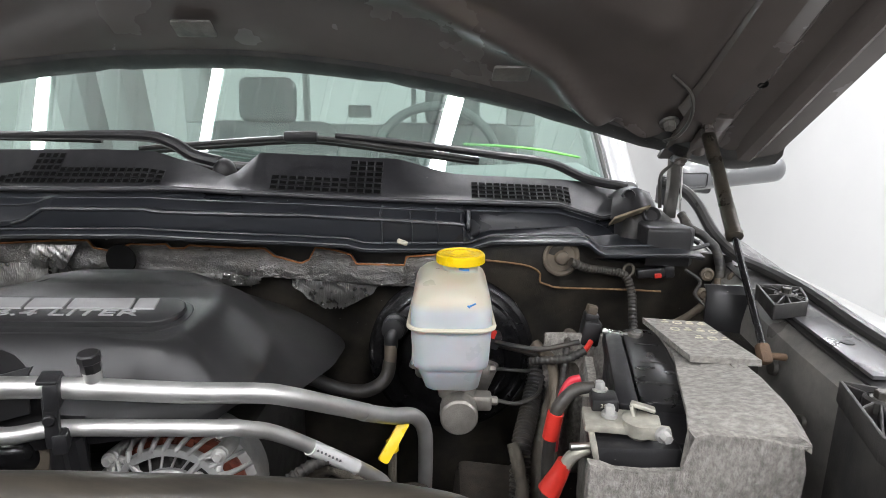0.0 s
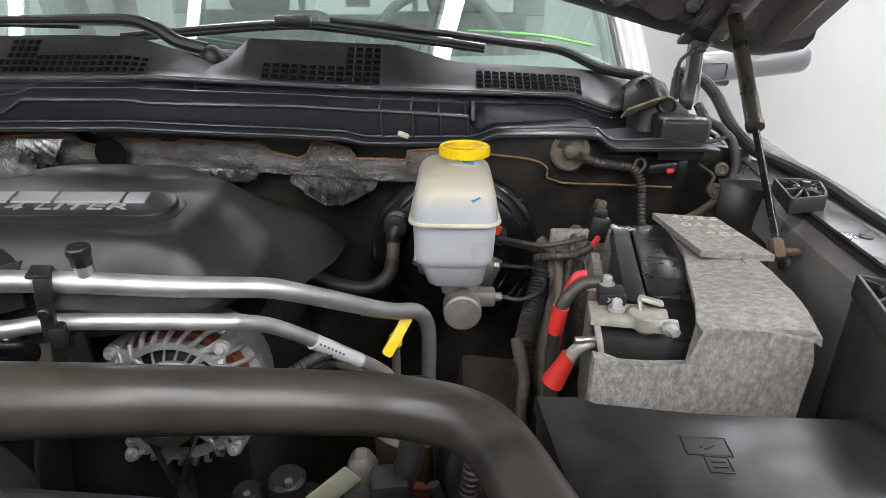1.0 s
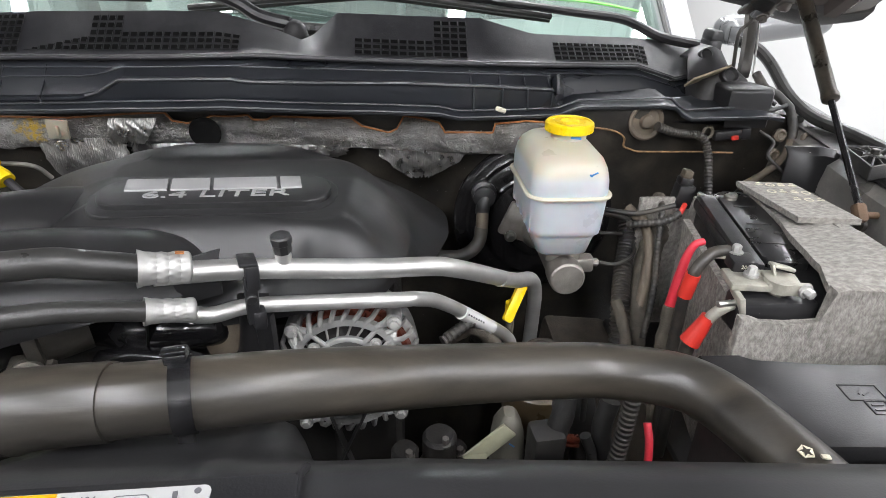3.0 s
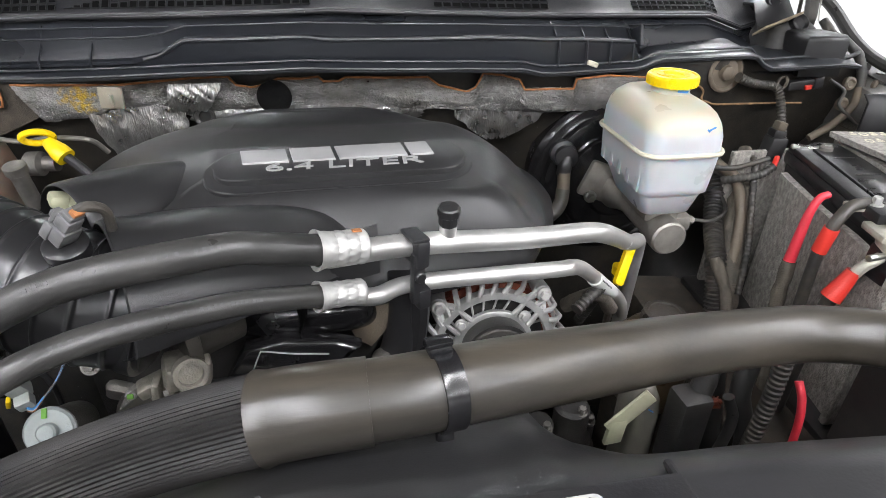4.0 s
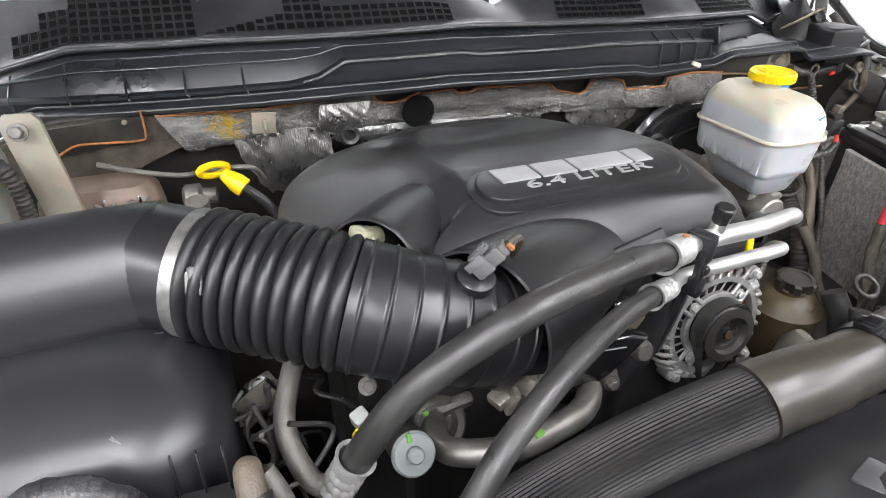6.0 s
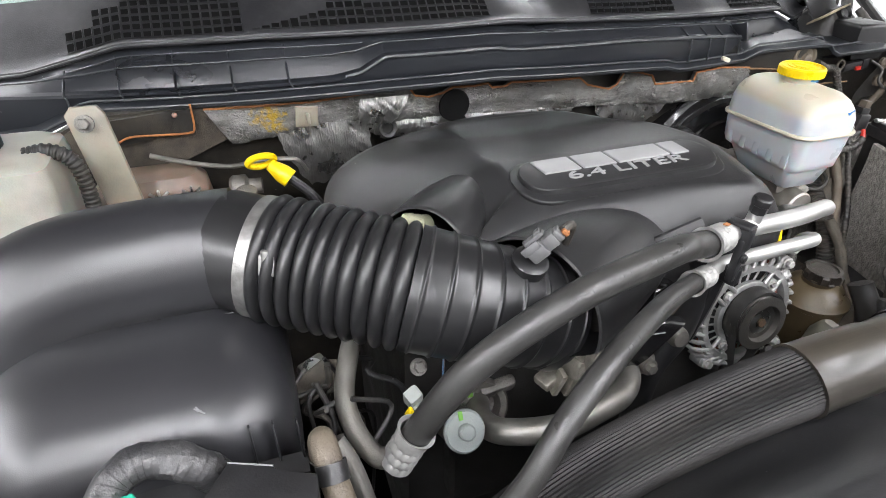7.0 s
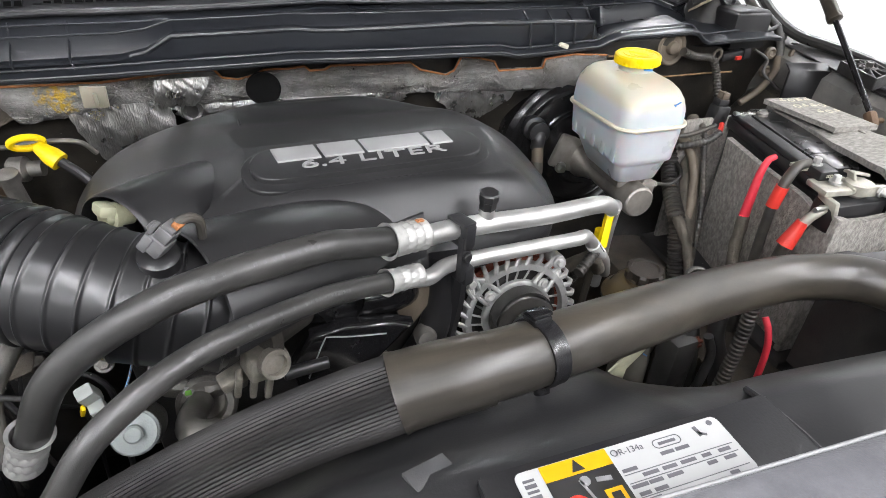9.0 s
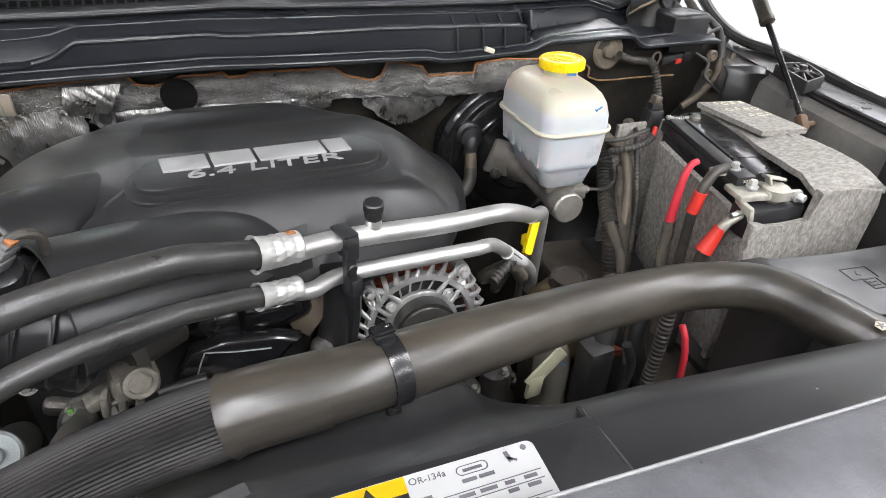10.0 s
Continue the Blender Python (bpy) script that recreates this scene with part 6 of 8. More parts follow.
def radiator_hose():
    t = thing("radiator_hose", (-0.3, 0.33, 1.33), "thick dark grey upper radiator hose with braided sleeve", "radiator hose")
    path = spline(RAD, 14)
    k = 14 * 4
    bm = B()
    sweep(bm, path[k - 2:], lambda s: 0.0235 - 0.0015 * min(1, max(0, (s - 0.3) * 3)), 32)
    part("hose", bm, M_RADHOSE, t, smooth=60)
    bm = B()
    sweep(bm, path[k:k + 12], lambda s: 0.0262 - 0.0012 * s + 0.0012 * math.exp(-(s / 0.05) ** 2), 40)
    part("cuff", bm, M_RADHOSE, t, "dusty rubber cuff", smooth=50)
    bm = B()
    sweep(bm, path[:k + 1], lambda s: 0.0256 + 0.0006 * noise.noise((s * 9, 0, 0)), 116, ridge=0.040, twist=0.9)
    part("braided_sleeve", bm, M_BRAID, t, "black ribbed braided sleeve", smooth=20)
    # cable tie round the hose
    z = thing("cable_tie", (-0.350, 0.320, 1.342), "black plastic cable tie round the radiator hose", "cable tie")
    i = min(range(len(path)), key=lambda q: abs(path[q].x + 0.342))
    c, d = path[i], (path[i + 1] - path[i - 1]).normalized()
    d = (d + Vector((0.0, 0.07, 0))).normalized()
    bm = B()
    lathe(bm, c, d, [(0.0236, -0.0065), (0.0252, -0.0065), (0.0255, -0.002), (0.0252, 0.002), (0.0255, 0.0065), (0.0236, 0.0065)], 36, cap=False)
    part("strap", bm, M_GLOSS, z)
    bm = B()
    box(bm, c + Vector((-0.002, 0.006, 0.0265)), (0.014, 0.016, 0.007), rot(-10, 0, 10), 0.002)
    box(bm, c + Vector((-0.002, 0.004, 0.0315)), (0.015, 0.010, 0.003), rot(-10, 0, 10), 0.001)
    part("head", bm, M_GLOSS, z)
    bm = B()
    box(bm, c + Vector((0.0, -0.012, -0.032)), (0.011, 0.008, 0.028), rot(-12, 0, 8), 0.003)
    part("tail", bm, M_GLOSS, z)
    # small star print on the bend
    bm = B()
    o = Vector((0.049, 0.274, 1.3205))
    sm = Matrix.Translation(o) @ rot(6, -4, 0)
    prism(bm, [(0.0052 * math.sin(q * 2 * math.pi / 5), 0.0052 * math.cos(q * 2 * math.pi / 5)) for q in range(5)], sm, 0.0008)
    box(bm, sm @ Vector((0.010, -0.0045, 0.0)), (0.006, 0.003, 0.0012), rot(6, 10, 0))
    pr = part("print", bm, M_PICTO, t, "faded yellow printed mark")
    bm = B()
    pts = [(0.0042 * (1 if q % 2 == 0 else 0.42) * math.sin(q * math.pi / 5), 0.0042 * (1 if q % 2 == 0 else 0.42) * math.cos(q * math.pi / 5)) for q in range(10)]
    prism(bm, pts, sm @ Matrix.Translation((0, 0, 0.0008)), 0.0004)
    part("star", bm, M_RADHOSE, pr, "dark five-point star")


radiator_hose()


# ---- fan shroud, label and front cross member ----
def front_end():
    t = thing("fan_shroud", (-0.4, 0.25, 1.3), "black moulded radiator fan shroud", "fan shroud")
    xs = [-0.9 + 1.15 * i / 150 for i in range(151)]
    bm = B()
    rows = []
    # the rear edge drops sharply beside the hose and slopes away under it
    for y, z, yb, zb in ((0.10, 1.365, 0.10, 1.365), (0.175, 1.366, 0.175, 1.366), (0.222, 1.368, 0.222, 1.368), (0.232, 1.366, 0.236, 1.364), (0.252, 1.352, 0.262, 1.345), (0.268, 1.330, 0.290, 1.324), (0.276, 1.29, 0.318, 1.3065), (0.280, 1.25, 0.345, 1.292), (0.282, 1.2, 0.358, 1.26), (0.282, 0.9, 0.36, 0.9)):
        row = []
        for x in xs:
            b = max(0.0, min(1.0, (-0.235 - x) / 0.05))
            b = b * b * (3 - 2 * b)
            low = max(0, -0.42 - x) * (0.10 if y < 0.235 else 0.16 if y < 0.26 else 0.38)
            rise = 0.0035 * math.exp(-((x + 0.298) / 0.010) ** 2) * (y > 0.2)
            row.append((x, y + (yb - y) * b, z + (zb - z) * b - 0.07 * max(0, x + 0.2) * (y > 0.22) - low + rise))
        rows.append(row)
    sheet(bm, rows, 0.004, (0, -0.3, -1))
    part("panel", bm, M_SHROUD, t, smooth=50)
    bm = B()
    tube(bm, [(-0.245, 0.175, 1.372), (-0.248, 0.20, 1.373), (-0.250, 0.224, 1.371), (-0.248, 0.236, 1.366)], 0.0022, 8)
    part("seam", bm, M_PLASTIC, t)
    bm = B()
    box(bm, (-0.336, 0.243, 1.352), (0.006, 0.03, 0.008), rot(-30, 0, 10), 0.002)
    part("web", bm, M_PLASTIC, t)
    # tape flag on the shroud
    bm = B()
    box(bm, (-0.441, 0.2375, 1.3600), (0.026, 0.016, 0.003), rot(-8, 6, 18), 0.001)
    single("tape_flag", bm, M_PLATE, "grey tape flag with yellow stripe on the shroud", "tape")
    bm = B()
    box(bm, (-0.4405, 0.2305, 1.3613), (0.018, 0.0018, 0.0015), rot(-8, 6, 18))
    part("stripe", bm, M_YELLOW, bpy.data.objects["tape_flag"], "yellow stripe")
    # service label
    l = thing("service_label", (-0.345, 0.20, 1.3725), "white and yellow refrigerant service label on the shroud", "label")
    lm = Matrix.Translation((-0.3465, 0.1995, 1.3753)) @ rot(0, 0, 1.7)
    W, H = 0.119, 0.035

    def mark(name, x, y, w, h, material, label="", lift=0.0007, turn=0):
        b = B()
        box(b, lm @ Vector((x, y, lift)), (w, h, 0.0004), rot(0, 0, 1.7 + turn))
        return part(name, b, material, l, label, smooth=0)
    bm = B()
    prism(bm, rrect(0.174, 0.052, 0.002), lm @ Matrix.Translation((0.011, -0.004, -0.007)), 0.0065, 0.0012)
    part("backing_plate", bm, M_PLASTIC, l, "satin black backing plate")
    bm = B()
    prism(bm, rrect(W, H, 0.004), lm, 0.0005)
    part("sheet", bm, M_WHITE, l, smooth=0)
    mark("yellow_band", -0.0275, 0.0125, 0.037, 0.0090, M_LABELYELLOW, "yellow warning band")
    mark("black_panel", -0.0275, -0.0047, 0.037, 0.0254, M_LABELBLACK, "black panel with symbols")
    bm = B()
    prism(bm, [(-0.0035, -0.003), (0.0035, -0.003), (0, 0.0035)], lm @ Matrix.Translation((-0.0275, 0.0125, 0.0009)), 0.0003)
    part("warning_triangle", bm, M_LABELBLACK, l, smooth=0)
    bm = B()
    sweep(bm, [lm @ Vector((-0.0365 + 0.006 * math.cos(a), -0.0085 + 0.006 * math.sin(a), 0.0011)) for a in [2 * math.pi * i / 24 for i in range(25)]], 0.0008, 6, cap=False)
    part("red_ring", bm, M_RED, l, "red prohibition ring")
    mark("white_symbol", -0.036, -0.0075, 0.006, 0.003, M_WHITE, lift=0.0011, turn=35)
    mark("yellow_square", -0.0165, -0.0085, 0.0095, 0.0095, M_LABELYELLOW, lift=0.0011)
    mark("square_symbol", -0.0165, -0.0085, 0.005, 0.005, M_LABELBLACK, lift=0.0014)
    mark("white_stripe", -0.0275, -0.006, 0.0014, 0.022, M_GREYPLUG, lift=0.0011, turn=12)
    bm = B()
    lathe(bm, lm @ Vector((-0.0275, 0.0035, 0.0009)), (0, 0, 1), [(0.0028, 0), (0.0028, 0.0004)], 8)
    part("gear_symbol", bm, M_GREYPLUG, l, smooth=0)
    mark("arrow_symbol", -0.018, 0.002, 0.008, 0.0024, M_GREYPLUG, lift=0.0011, turn=-8)
    for k in range(9):
        mark("code_bar", -0.0535, 0.012 - k * 0.003, 0.006, 0.0013 + 0.0006 * (k % 2), M_PRINT)
    lettering("print_text", "R-134a", 0.0050, lm @ Matrix.Translation((0.004, 0.0125, 0.0007)), M_PRINT, l, 0.0001)
    bm = B()
    sweep(bm, [lm @ Vector((0.0245 + x, 0.011 + y, 0.0009)) for x, y in rrect(0.016, 0.0050, 0.0024) + [(0.008, 0.0001)]], 0.0003, 4, cap=False)
    part("logo_oval", bm, M_PRINT, l)
    mark("logo_bar", 0.0245, 0.011, 0.010, 0.0016, M_PRINT)
    bm = B()
    sweep(bm, [lm @ Vector((-0.0055 + 0.0017 * math.cos(a), 0.0130 + 0.0017 * math.sin(a), 0.0009)) for a in [2 * math.pi * i / 12 for i in range(13)]], 0.0003, 4, cap=False)
    part("print_ring", bm, M_PRINT, l)
    mark("print_symbol", 0.044, 0.0115, 0.0022, 0.006, M_PRINT, turn=10)
    mark("print_symbol", 0.0455, 0.0095, 0.005, 0.0012, M_PRINT, turn=-30)
    bm = B()
    lathe(bm, lm @ Vector((0.0535, 0.0142, 0.0005)), (0, 0, 1), [(0.0016, 0), (0.0016, 0.0004)], 14)
    part("print_dot", bm, M_PRINT, l)
    rng = random.Random(5)
    for y, xs2 in ((0.0055, (0.021, 0.030)), (0.0025, (-0.003,)), (-0.002, (0.006, 0.017, 0.028, 0.039, 0.05)), (-0.0065, (-0.003, 0.006, 0.017, 0.039, 0.05)), (-0.0108, (-0.003, 0.006)), (-0.0145, (0.0, 0.046))):
        for x in xs2:
            mark("print_bar", x, y, rng.uniform(0.005, 0.009), 0.0019, M_PRINT)
    for y in (0.0002, -0.0045, -0.0125):
        mark("rule_line", 0.0245, y, 0.064, 0.0003, M_PRINT)
    # dull grey cross member cover in front
    x = thing("cross_member_cover", (-0.4, 0.12, 1.39), "scuffed dark grey cover over the front cross member", "front panel")
    bm = B()
    rows = []
    for y, z in ((0.173, 1.386), (0.172, 1.3985), (0.166, 1.402), (0.12, 1.405), (0.02, 1.402), (-0.12, 1.375), (-0.26, 1.30)):
        rows.append([(q, y, z) for q in [-0.62 + 1.02 * i / 20 for i in range(21)]])
    sheet(bm, rows, 0.004, (0, 0, -1))
    part("panel", bm, M_CREAM, x)
    bm = B()
    tube(bm, [(-0.62, 0.1735, 1.398), (-0.1, 0.1735, 1.398), (0.4, 0.1735, 1.398)], 0.0011, 8)
    part("edge_bead", bm, M_GREYPLUG, x, "worn light grey edge")
    # unseen black panel, added to darken what the air box reflects
    bm = B()
    rows = [[(q, y, z) for q in [-1.25 + 0.62 * i / 8 for i in range(9)]] for y, z in ((0.150, 1.20), (0.148, 1.24), (0.13, 1.255), (0.0, 1.262), (-0.14, 1.24), (-0.26, 1.18))]
    sheet(bm, rows, 0.004, (0, 0, -1))
    single("reflection_blocker", bm, M_PLASTIC, "plain black unseen panel added to darken reflections at the bay front", "front panel")


front_end()


# ---- brakes ----
def brakes():
    t = thing("brake_fluid_reservoir", (0.012, 0.785, 1.22), "milky white brake fluid reservoir with yellow cap", "fluid reservoir")
    bm = B()
    stack(bm, (0.009, 0.771), [(1.226, 0.062, 0.094, 0.012, 0.002, -0.010), (1.229, 0.069, 0.102, 0.014, 0.002, -0.010), (1.255, 0.082, 0.126, 0.014, 0.0, -0.006), (1.259, 0.085, 0.131, 0.015, 0, -0.005), (1.2625, 0.0935, 0.146, 0.017, 0, -0.002), (1.270, 0.0965, 0.151, 0.018, 0, 0),
                               (1.300, 0.0995, 0.159, 0.02, 0, 0), (1.318, 0.101, 0.161, 0.02, 0, 0), (1.336, 0.1005, 0.161, 0.022, 0, 0), (1.349, 0.097, 0.157, 0.026, 0, 0.001), (1.359, 0.089, 0.149, 0.03, 0, 0.002), (1.366, 0.075, 0.134, 0.03, 0, 0.003), (1.3695, 0.05, 0.105, 0.02, 0, 0.004)], 8)
    part("bottle", bm, M_MILKY, t, smooth=60)
    bm = B()
    rr = rrect(0.1065, 0.166, 0.024, 8)
    sweep(bm, [Vector((0.009 + x, 0.771 + y, 1.313 - 0.05 * y)) for x, y in rr + rr[:1]], 0.0030, 8, cap=False)
    part("weld_ridge", bm, M_RIDGE, t, "cream moulded ridge")
    for k in range(5):
        bm = B()
        box(bm, (-0.0385, 0.712 + 0.028 * k, 1.282), (0.0028, 0.012, 0.036), rot(0, 2.5, 0), 0.0013)
        part("rib", bm, M_MILKY, t)
    bm = B()
    lathe(bm, (0.021, 0.784, 1.364), (0, 0, 1), [(0.026, 0), (0.024, 0.004), (0.0235, 0.014)], 30)
    part("neck", bm, M_MILKY, t)
    bm = B()
    prof = [(0.028, 0.0025), (0.0325, 0.003), (0.0328, 0.010), (0.0322, 0.0135), (0.030, 0.0155), (0.0275, 0.0155), (0.027, 0.014), (0.0, 0.0138)]
    rings = lathe(bm, (0.021, 0.784, 1.376), (0, 0, 1), prof[:-1], 72, cap=True)
    for ring in rings[1:3]:
        for i, v in enumerate(ring):
            if i % 2:
                v.co += (Vector((0.021, 0.784, v.co.z)) - v.co) * 0.03
    cap = part("cap", bm, M_YELLOW, t, "bright yellow screw cap", smooth=30)
    bm = B()
    for r in (0.021,):
        sweep(bm, [Vector((0.021 + r * math.cos(a), 0.784 + r * math.sin(a), 1.3915)) for a in [2 * math.pi * i / 30 for i in range(31)]], 0.0007, 5, cap=False)
    for k in range(5):
        box(bm, (0.021, 0.772 + 0.006 * k, 1.3912), (0.026 - abs(k - 2) * 0.005, 0.002, 0.0012))
    part("embossing", bm, M_YELLOW, cap)
    bm = B()
    box(bm, (0.034, 0.6925, 1.349), (0.009, 0.0012, 0.0018), rot(8, -28, 0))
    box(bm, (0.0295, 0.6922, 1.347), (0.004, 0.0012, 0.0018), rot(8, 40, 0))
    part("ink_mark", bm, M_BLUE, t, "blue ink tick")
    bm = B()
    box(bm, (0.025, 0.7598, 1.3745), (0.014, 0.0012, 0.003), rot(0, 6, 0))
    part("ink_mark", bm, M_BLUE, t, "blue ink tick")
    m = thing("master_cylinder", (0.018, 0.8, 1.19), "dull grey cast brake master cylinder", "master cylinder")
    bm = B()
    lathe(bm, (0.021, 0.706, 1.190), (-0.02, 1, 0.0), [(0.022, 0), (0.0245, 0.003), (0.025, 0.012), (0.0245, 0.03), (0.022, 0.034), (0.021, 0.12), (0.03, 0.15), (0.04, 0.17)], 30)
    part("barrel", bm, M_MASTER, m)
    bm = B()
    box(bm, (0.018, 0.775, 1.213), (0.05, 0.085, 0.02), None, 0.006)
    part("saddle", bm, M_MASTER, m)
    for z, y in ((1.196, 0.745), (1.222, 0.79)):
        bm = B()
        box(bm, (0.050, y, z), (0.03, 0.022, 0.022), None, 0.004)
        lathe(bm, (0.064, y, z), (1, 0, 0), [(0.006, 0), (0.006, 0.008), (0.004, 0.010)], 6)
        part("port", bm, M_MASTER, m)
    bm = B()
    box(bm, (0.016, 0.868, 1.19), (0.13, 0.012, 0.06), rot(0, 22, 0), 0.02)
    fl = part("flange", bm, M_MASTER, m)
    bm = B()
    hexbolt(bm, (-0.034, 0.861, 1.183), (0, -1, 0), 0.0065, 0.012)
    part("nut", bm, M_STEEL, fl)
    for pts in (((0.072, 0.79, 1.222), (0.10, 0.785, 1.222), (0.125, 0.80, 1.213), (0.14, 0.83, 1.19)), ((0.074, 0.745, 1.196), (0.10, 0.742, 1.194), (0.13, 0.76, 1.20), (0.14, 0.80, 1.21))):
        bm = B()
        tube(bm, pts, 0.0028, 8)
        part("brake_line", bm, M_DARKSTEEL, m, "thin steel brake line")
    b = thing("brake_booster", (0.015, 0.9, 1.184), "glossy black round brake booster on the firewall", "brake booster")
    bm = B()
    lathe(bm, (0.012, 0.866, 1.190), (0, 1, 0), [(0.03, 0), (0.045, 0.001), (0.050, 0.005), (0.076, 0.009), (0.083, 0.012), (0.085, 0.019), (0.088, 0.021), (0.103, 0.023), (0.111, 0.027), (0.114, 0.036), (0.117, 0.038), (0.126, 0.040), (0.131, 0.044), (0.134, 0.048), (0.134, 0.054), (0.127, 0.057), (0.127, 0.09)], 72)
    part("drum", bm, M_GLOSS, b, smooth=25)
    bm = B()
    lathe(bm, (-0.075, 0.895, 1.245), (-0.1, -1, 0.1), [(0.020, 0), (0.020, 0.012), (0.014, 0.014), (0.014, 0.024), (0.017, 0.025), (0.017, 0.034), (0.008, 0.036)], 24)
    tube(bm, [(-0.076, 0.868, 1.246), (-0.080, 0.862, 1.236), (-0.081, 0.862, 1.222)], 0.011, 12)
    v = part("check_valve", bm, M_PLASTIC, b)
    bm = B()
    tube(bm, [(-0.081, 0.860, 1.226), (-0.081, 0.856, 1.210), (-0.083, 0.850, 1.194)], 0.0098, 14)
    part("hose_sleeve", bm, M_TAN, b, "tan hose sleeve")
    bm = B()
    tube(bm, [(-0.082, 0.853, 1.202), (-0.086, 0.846, 1.182), (-0.10, 0.838, 1.168), (-0.125, 0.832, 1.162), (-0.16, 0.826, 1.170), (-0.20, 0.82, 1.19), (-0.25, 0.815, 1.20)], 0.0105, 14)
    part("vacuum_hose", bm, M_LOOM, b, "dusty black vacuum hose")


brakes()


# ---- battery ----
def battery():
    t = thing("battery", (0.25, 0.645, 1.1), "black car battery in a felt jacket", "battery")
    bm = B()
    box(bm, (0.263, 0.645, 1.165), (0.13, 0.270, 0.17), rot(0, 0, -10.8), 0.006)
    part("case", bm, M_PLASTIC, t)
    bm = B()
    box(bm, (0.265, 0.650, 1.256), (0.140, 0.275, 0.02), rot(0, 0, -10.8), 0.006)
    lid = part("lid", bm, M_PLASTIC, t)
    bm = B()
    prism(bm, rrect(0.050, 0.215, 0.012), Matrix.Translation((0.250, 0.680, 1.2655)) @ rot(0, 0, -10.8), 0.010, 0.004)
    part("cell_cover", bm, M_SATIN, lid)
    for k in range(3):
        bm = B()
        box(bm, (0.239 + 0.0105 * k, 0.62 + 0.055 * k, 1.2765), (0.03, 0.0012, 0.001), rot(0, 0, -10.8))
        part("score_line", bm, M_DUSTY, lid)
    bm = B()
    box(bm, (0.211, 0.680, 1.270), (0.022, 0.215, 0.010), rot(0, 0, -10.8), 0.003)
    part("rail", bm, M_PLASTIC, lid)
    bm = B()
    box(bm, (0.178, 0.516, 1.252), (0.082, 0.036, 0.040), None, 0.006)
    part("front_ledge", bm, M_PLASTIC, t)
    for x, y in ((0.183, 0.518), (0.255, 0.76)):
        bm = B()
        lathe(bm, (x, y, 1.262), (0, 0, 1), [(0.0095, 0), (0.0085, 0.018), (0.007, 0.019)], 18)
        part("post", bm, M_CAST, t)
    t.location.z += 0.010
    # felt jacket
    w = thing("battery_jacket", (0.25, 0.64, 1.1), "thick grey mottled felt insulation jacket round the battery", "battery jacket")

    def felt(bm, poly, m, depth):
        prism(bm, poly, m, depth, 0.003, 3)
    # front panel, notched for the terminal; local x along the truck's width, y up
    fm = Matrix.Translation((0.130, 0.494, 1.06)) @ rot(90, 0, 0)
    bm = B()
    felt(bm, [(0.0, 0.0), (0.180, 0.0), (0.189, 0.10), (0.193, 0.210), (0.187, 0.234), (0.15, 0.241), (0.10, 0.245), (0.087, 0.245), (0.084, 0.206), (0.05, 0.205), (0.024, 0.207), (0.012, 0.212), (0.0, 0.214)], fm, 0.010)
    part("front_panel", bm, M_FELT, w)
    bm = B()
    n = 15
    rows = []
    for i in range(n):
        y = 0.487 + (0.787 - 0.487) * i / (n - 1)
        left = 0.217 + 0.063 * max(0, min(1, (y - 0.49) / 0.20)) + 0.008 * max(0, min(1, (y - 0.69) / 0.1))
        z = 1.309 - 0.0165 * max(0, min(1, (y - 0.53) / 0.12)) + 0.003 * math.sin((y - 0.487) / 0.3 * math.pi) - 0.006 * max(0, (0.52 - y) / 0.035)
        rows.append([(left + (0.325 + 0.035 * max(0, min(1, (y - 0.49) / 0.15)) - left) * j / 8 - 0.03 * max(0, (y - 0.68) / 0.1) * (j / 8) ** 3, y, z - 0.004 * (1 - j / 8) + 0.0025 * noise.noise((j * 0.7, i * 0.8, 2)) - 0.010 * max(0, (j - 7.0)) ) for j in range(9)])
    sheet(bm, rows, 0.009, (0.1, 0, -1))
    part("top_flap", bm, M_FELT_TOP, w)
    # second flap with worn printed pictograms
    bm = B()
    rows = [[(0.270 + 0.084 * j / 5 + 0.014 * (1 - i / 6), 0.655 + 0.125 * i / 6, 1.3045 - 0.005 * j / 5) for j in range(6)] for i in range(7)]
    sheet(bm, rows, 0.008, (0.1, 0, -1))
    f2 = part("printed_flap", bm, M_FELT_TOP, w, "felt flap with worn cream pictograms")
    rng = random.Random(4)
    for a in range(4):
        for b in range(3):
            if a == 0 and b == 2:
                continue
            bm = B()
            o = Vector((0.296 + 0.0165 * a + 0.004 * b, 0.768 - 0.026 * b, 0))
            o.z = 1.3046 - 0.005 * max(0, min(1, (o.x - 0.275) / 0.084))
            if (a + b) % 3 == 1:
                lathe(bm, o, (0, 0, 1), [(0.0062, 0), (0.0062, 0.0004), (0.0040, 0.0004), (0.0040, 0)], 18, cap=False)
            else:
                box(bm, o, (0.010, rng.uniform(0.003, 0.006), 0.0008))
                box(bm, o + Vector((0.002, 0.0065, 0)), (rng.uniform(0.004, 0.008), 0.0035, 0.0008))
            part("pictogram", bm, M_PICTO, f2)
    for x, dx, name in ((0.140, 0.010, "inner_panel"), (0.314, 0.009, "outer_panel")):
        bm = B()
        rows = []
        for z in (1.06, 1.12, 1.18, 1.23, 1.268 if x < 0.2 else 1.296):
            rows.append([(x + (0.19 * (y - 0.492) if x < 0.2 else 0.10 * (y - 0.492)) + 0.002 * noise.noise((y * 20, z * 20, x)), y, z - (0.0 if x > 0.2 else 0.01 * math.sin((y - 0.49) * 9) + 0.022 * max(0, min(1, (0.56 - y) / 0.06)) * (z > 1.24))) for y in [0.492 + (0.255 if x < 0.2 else 0.298) * i / 12 for i in range(13)]])
        sheet(bm, rows, dx, (1 if x < 0.2 else 1, 0, 0))
        part(name, bm, M_FELT, w)
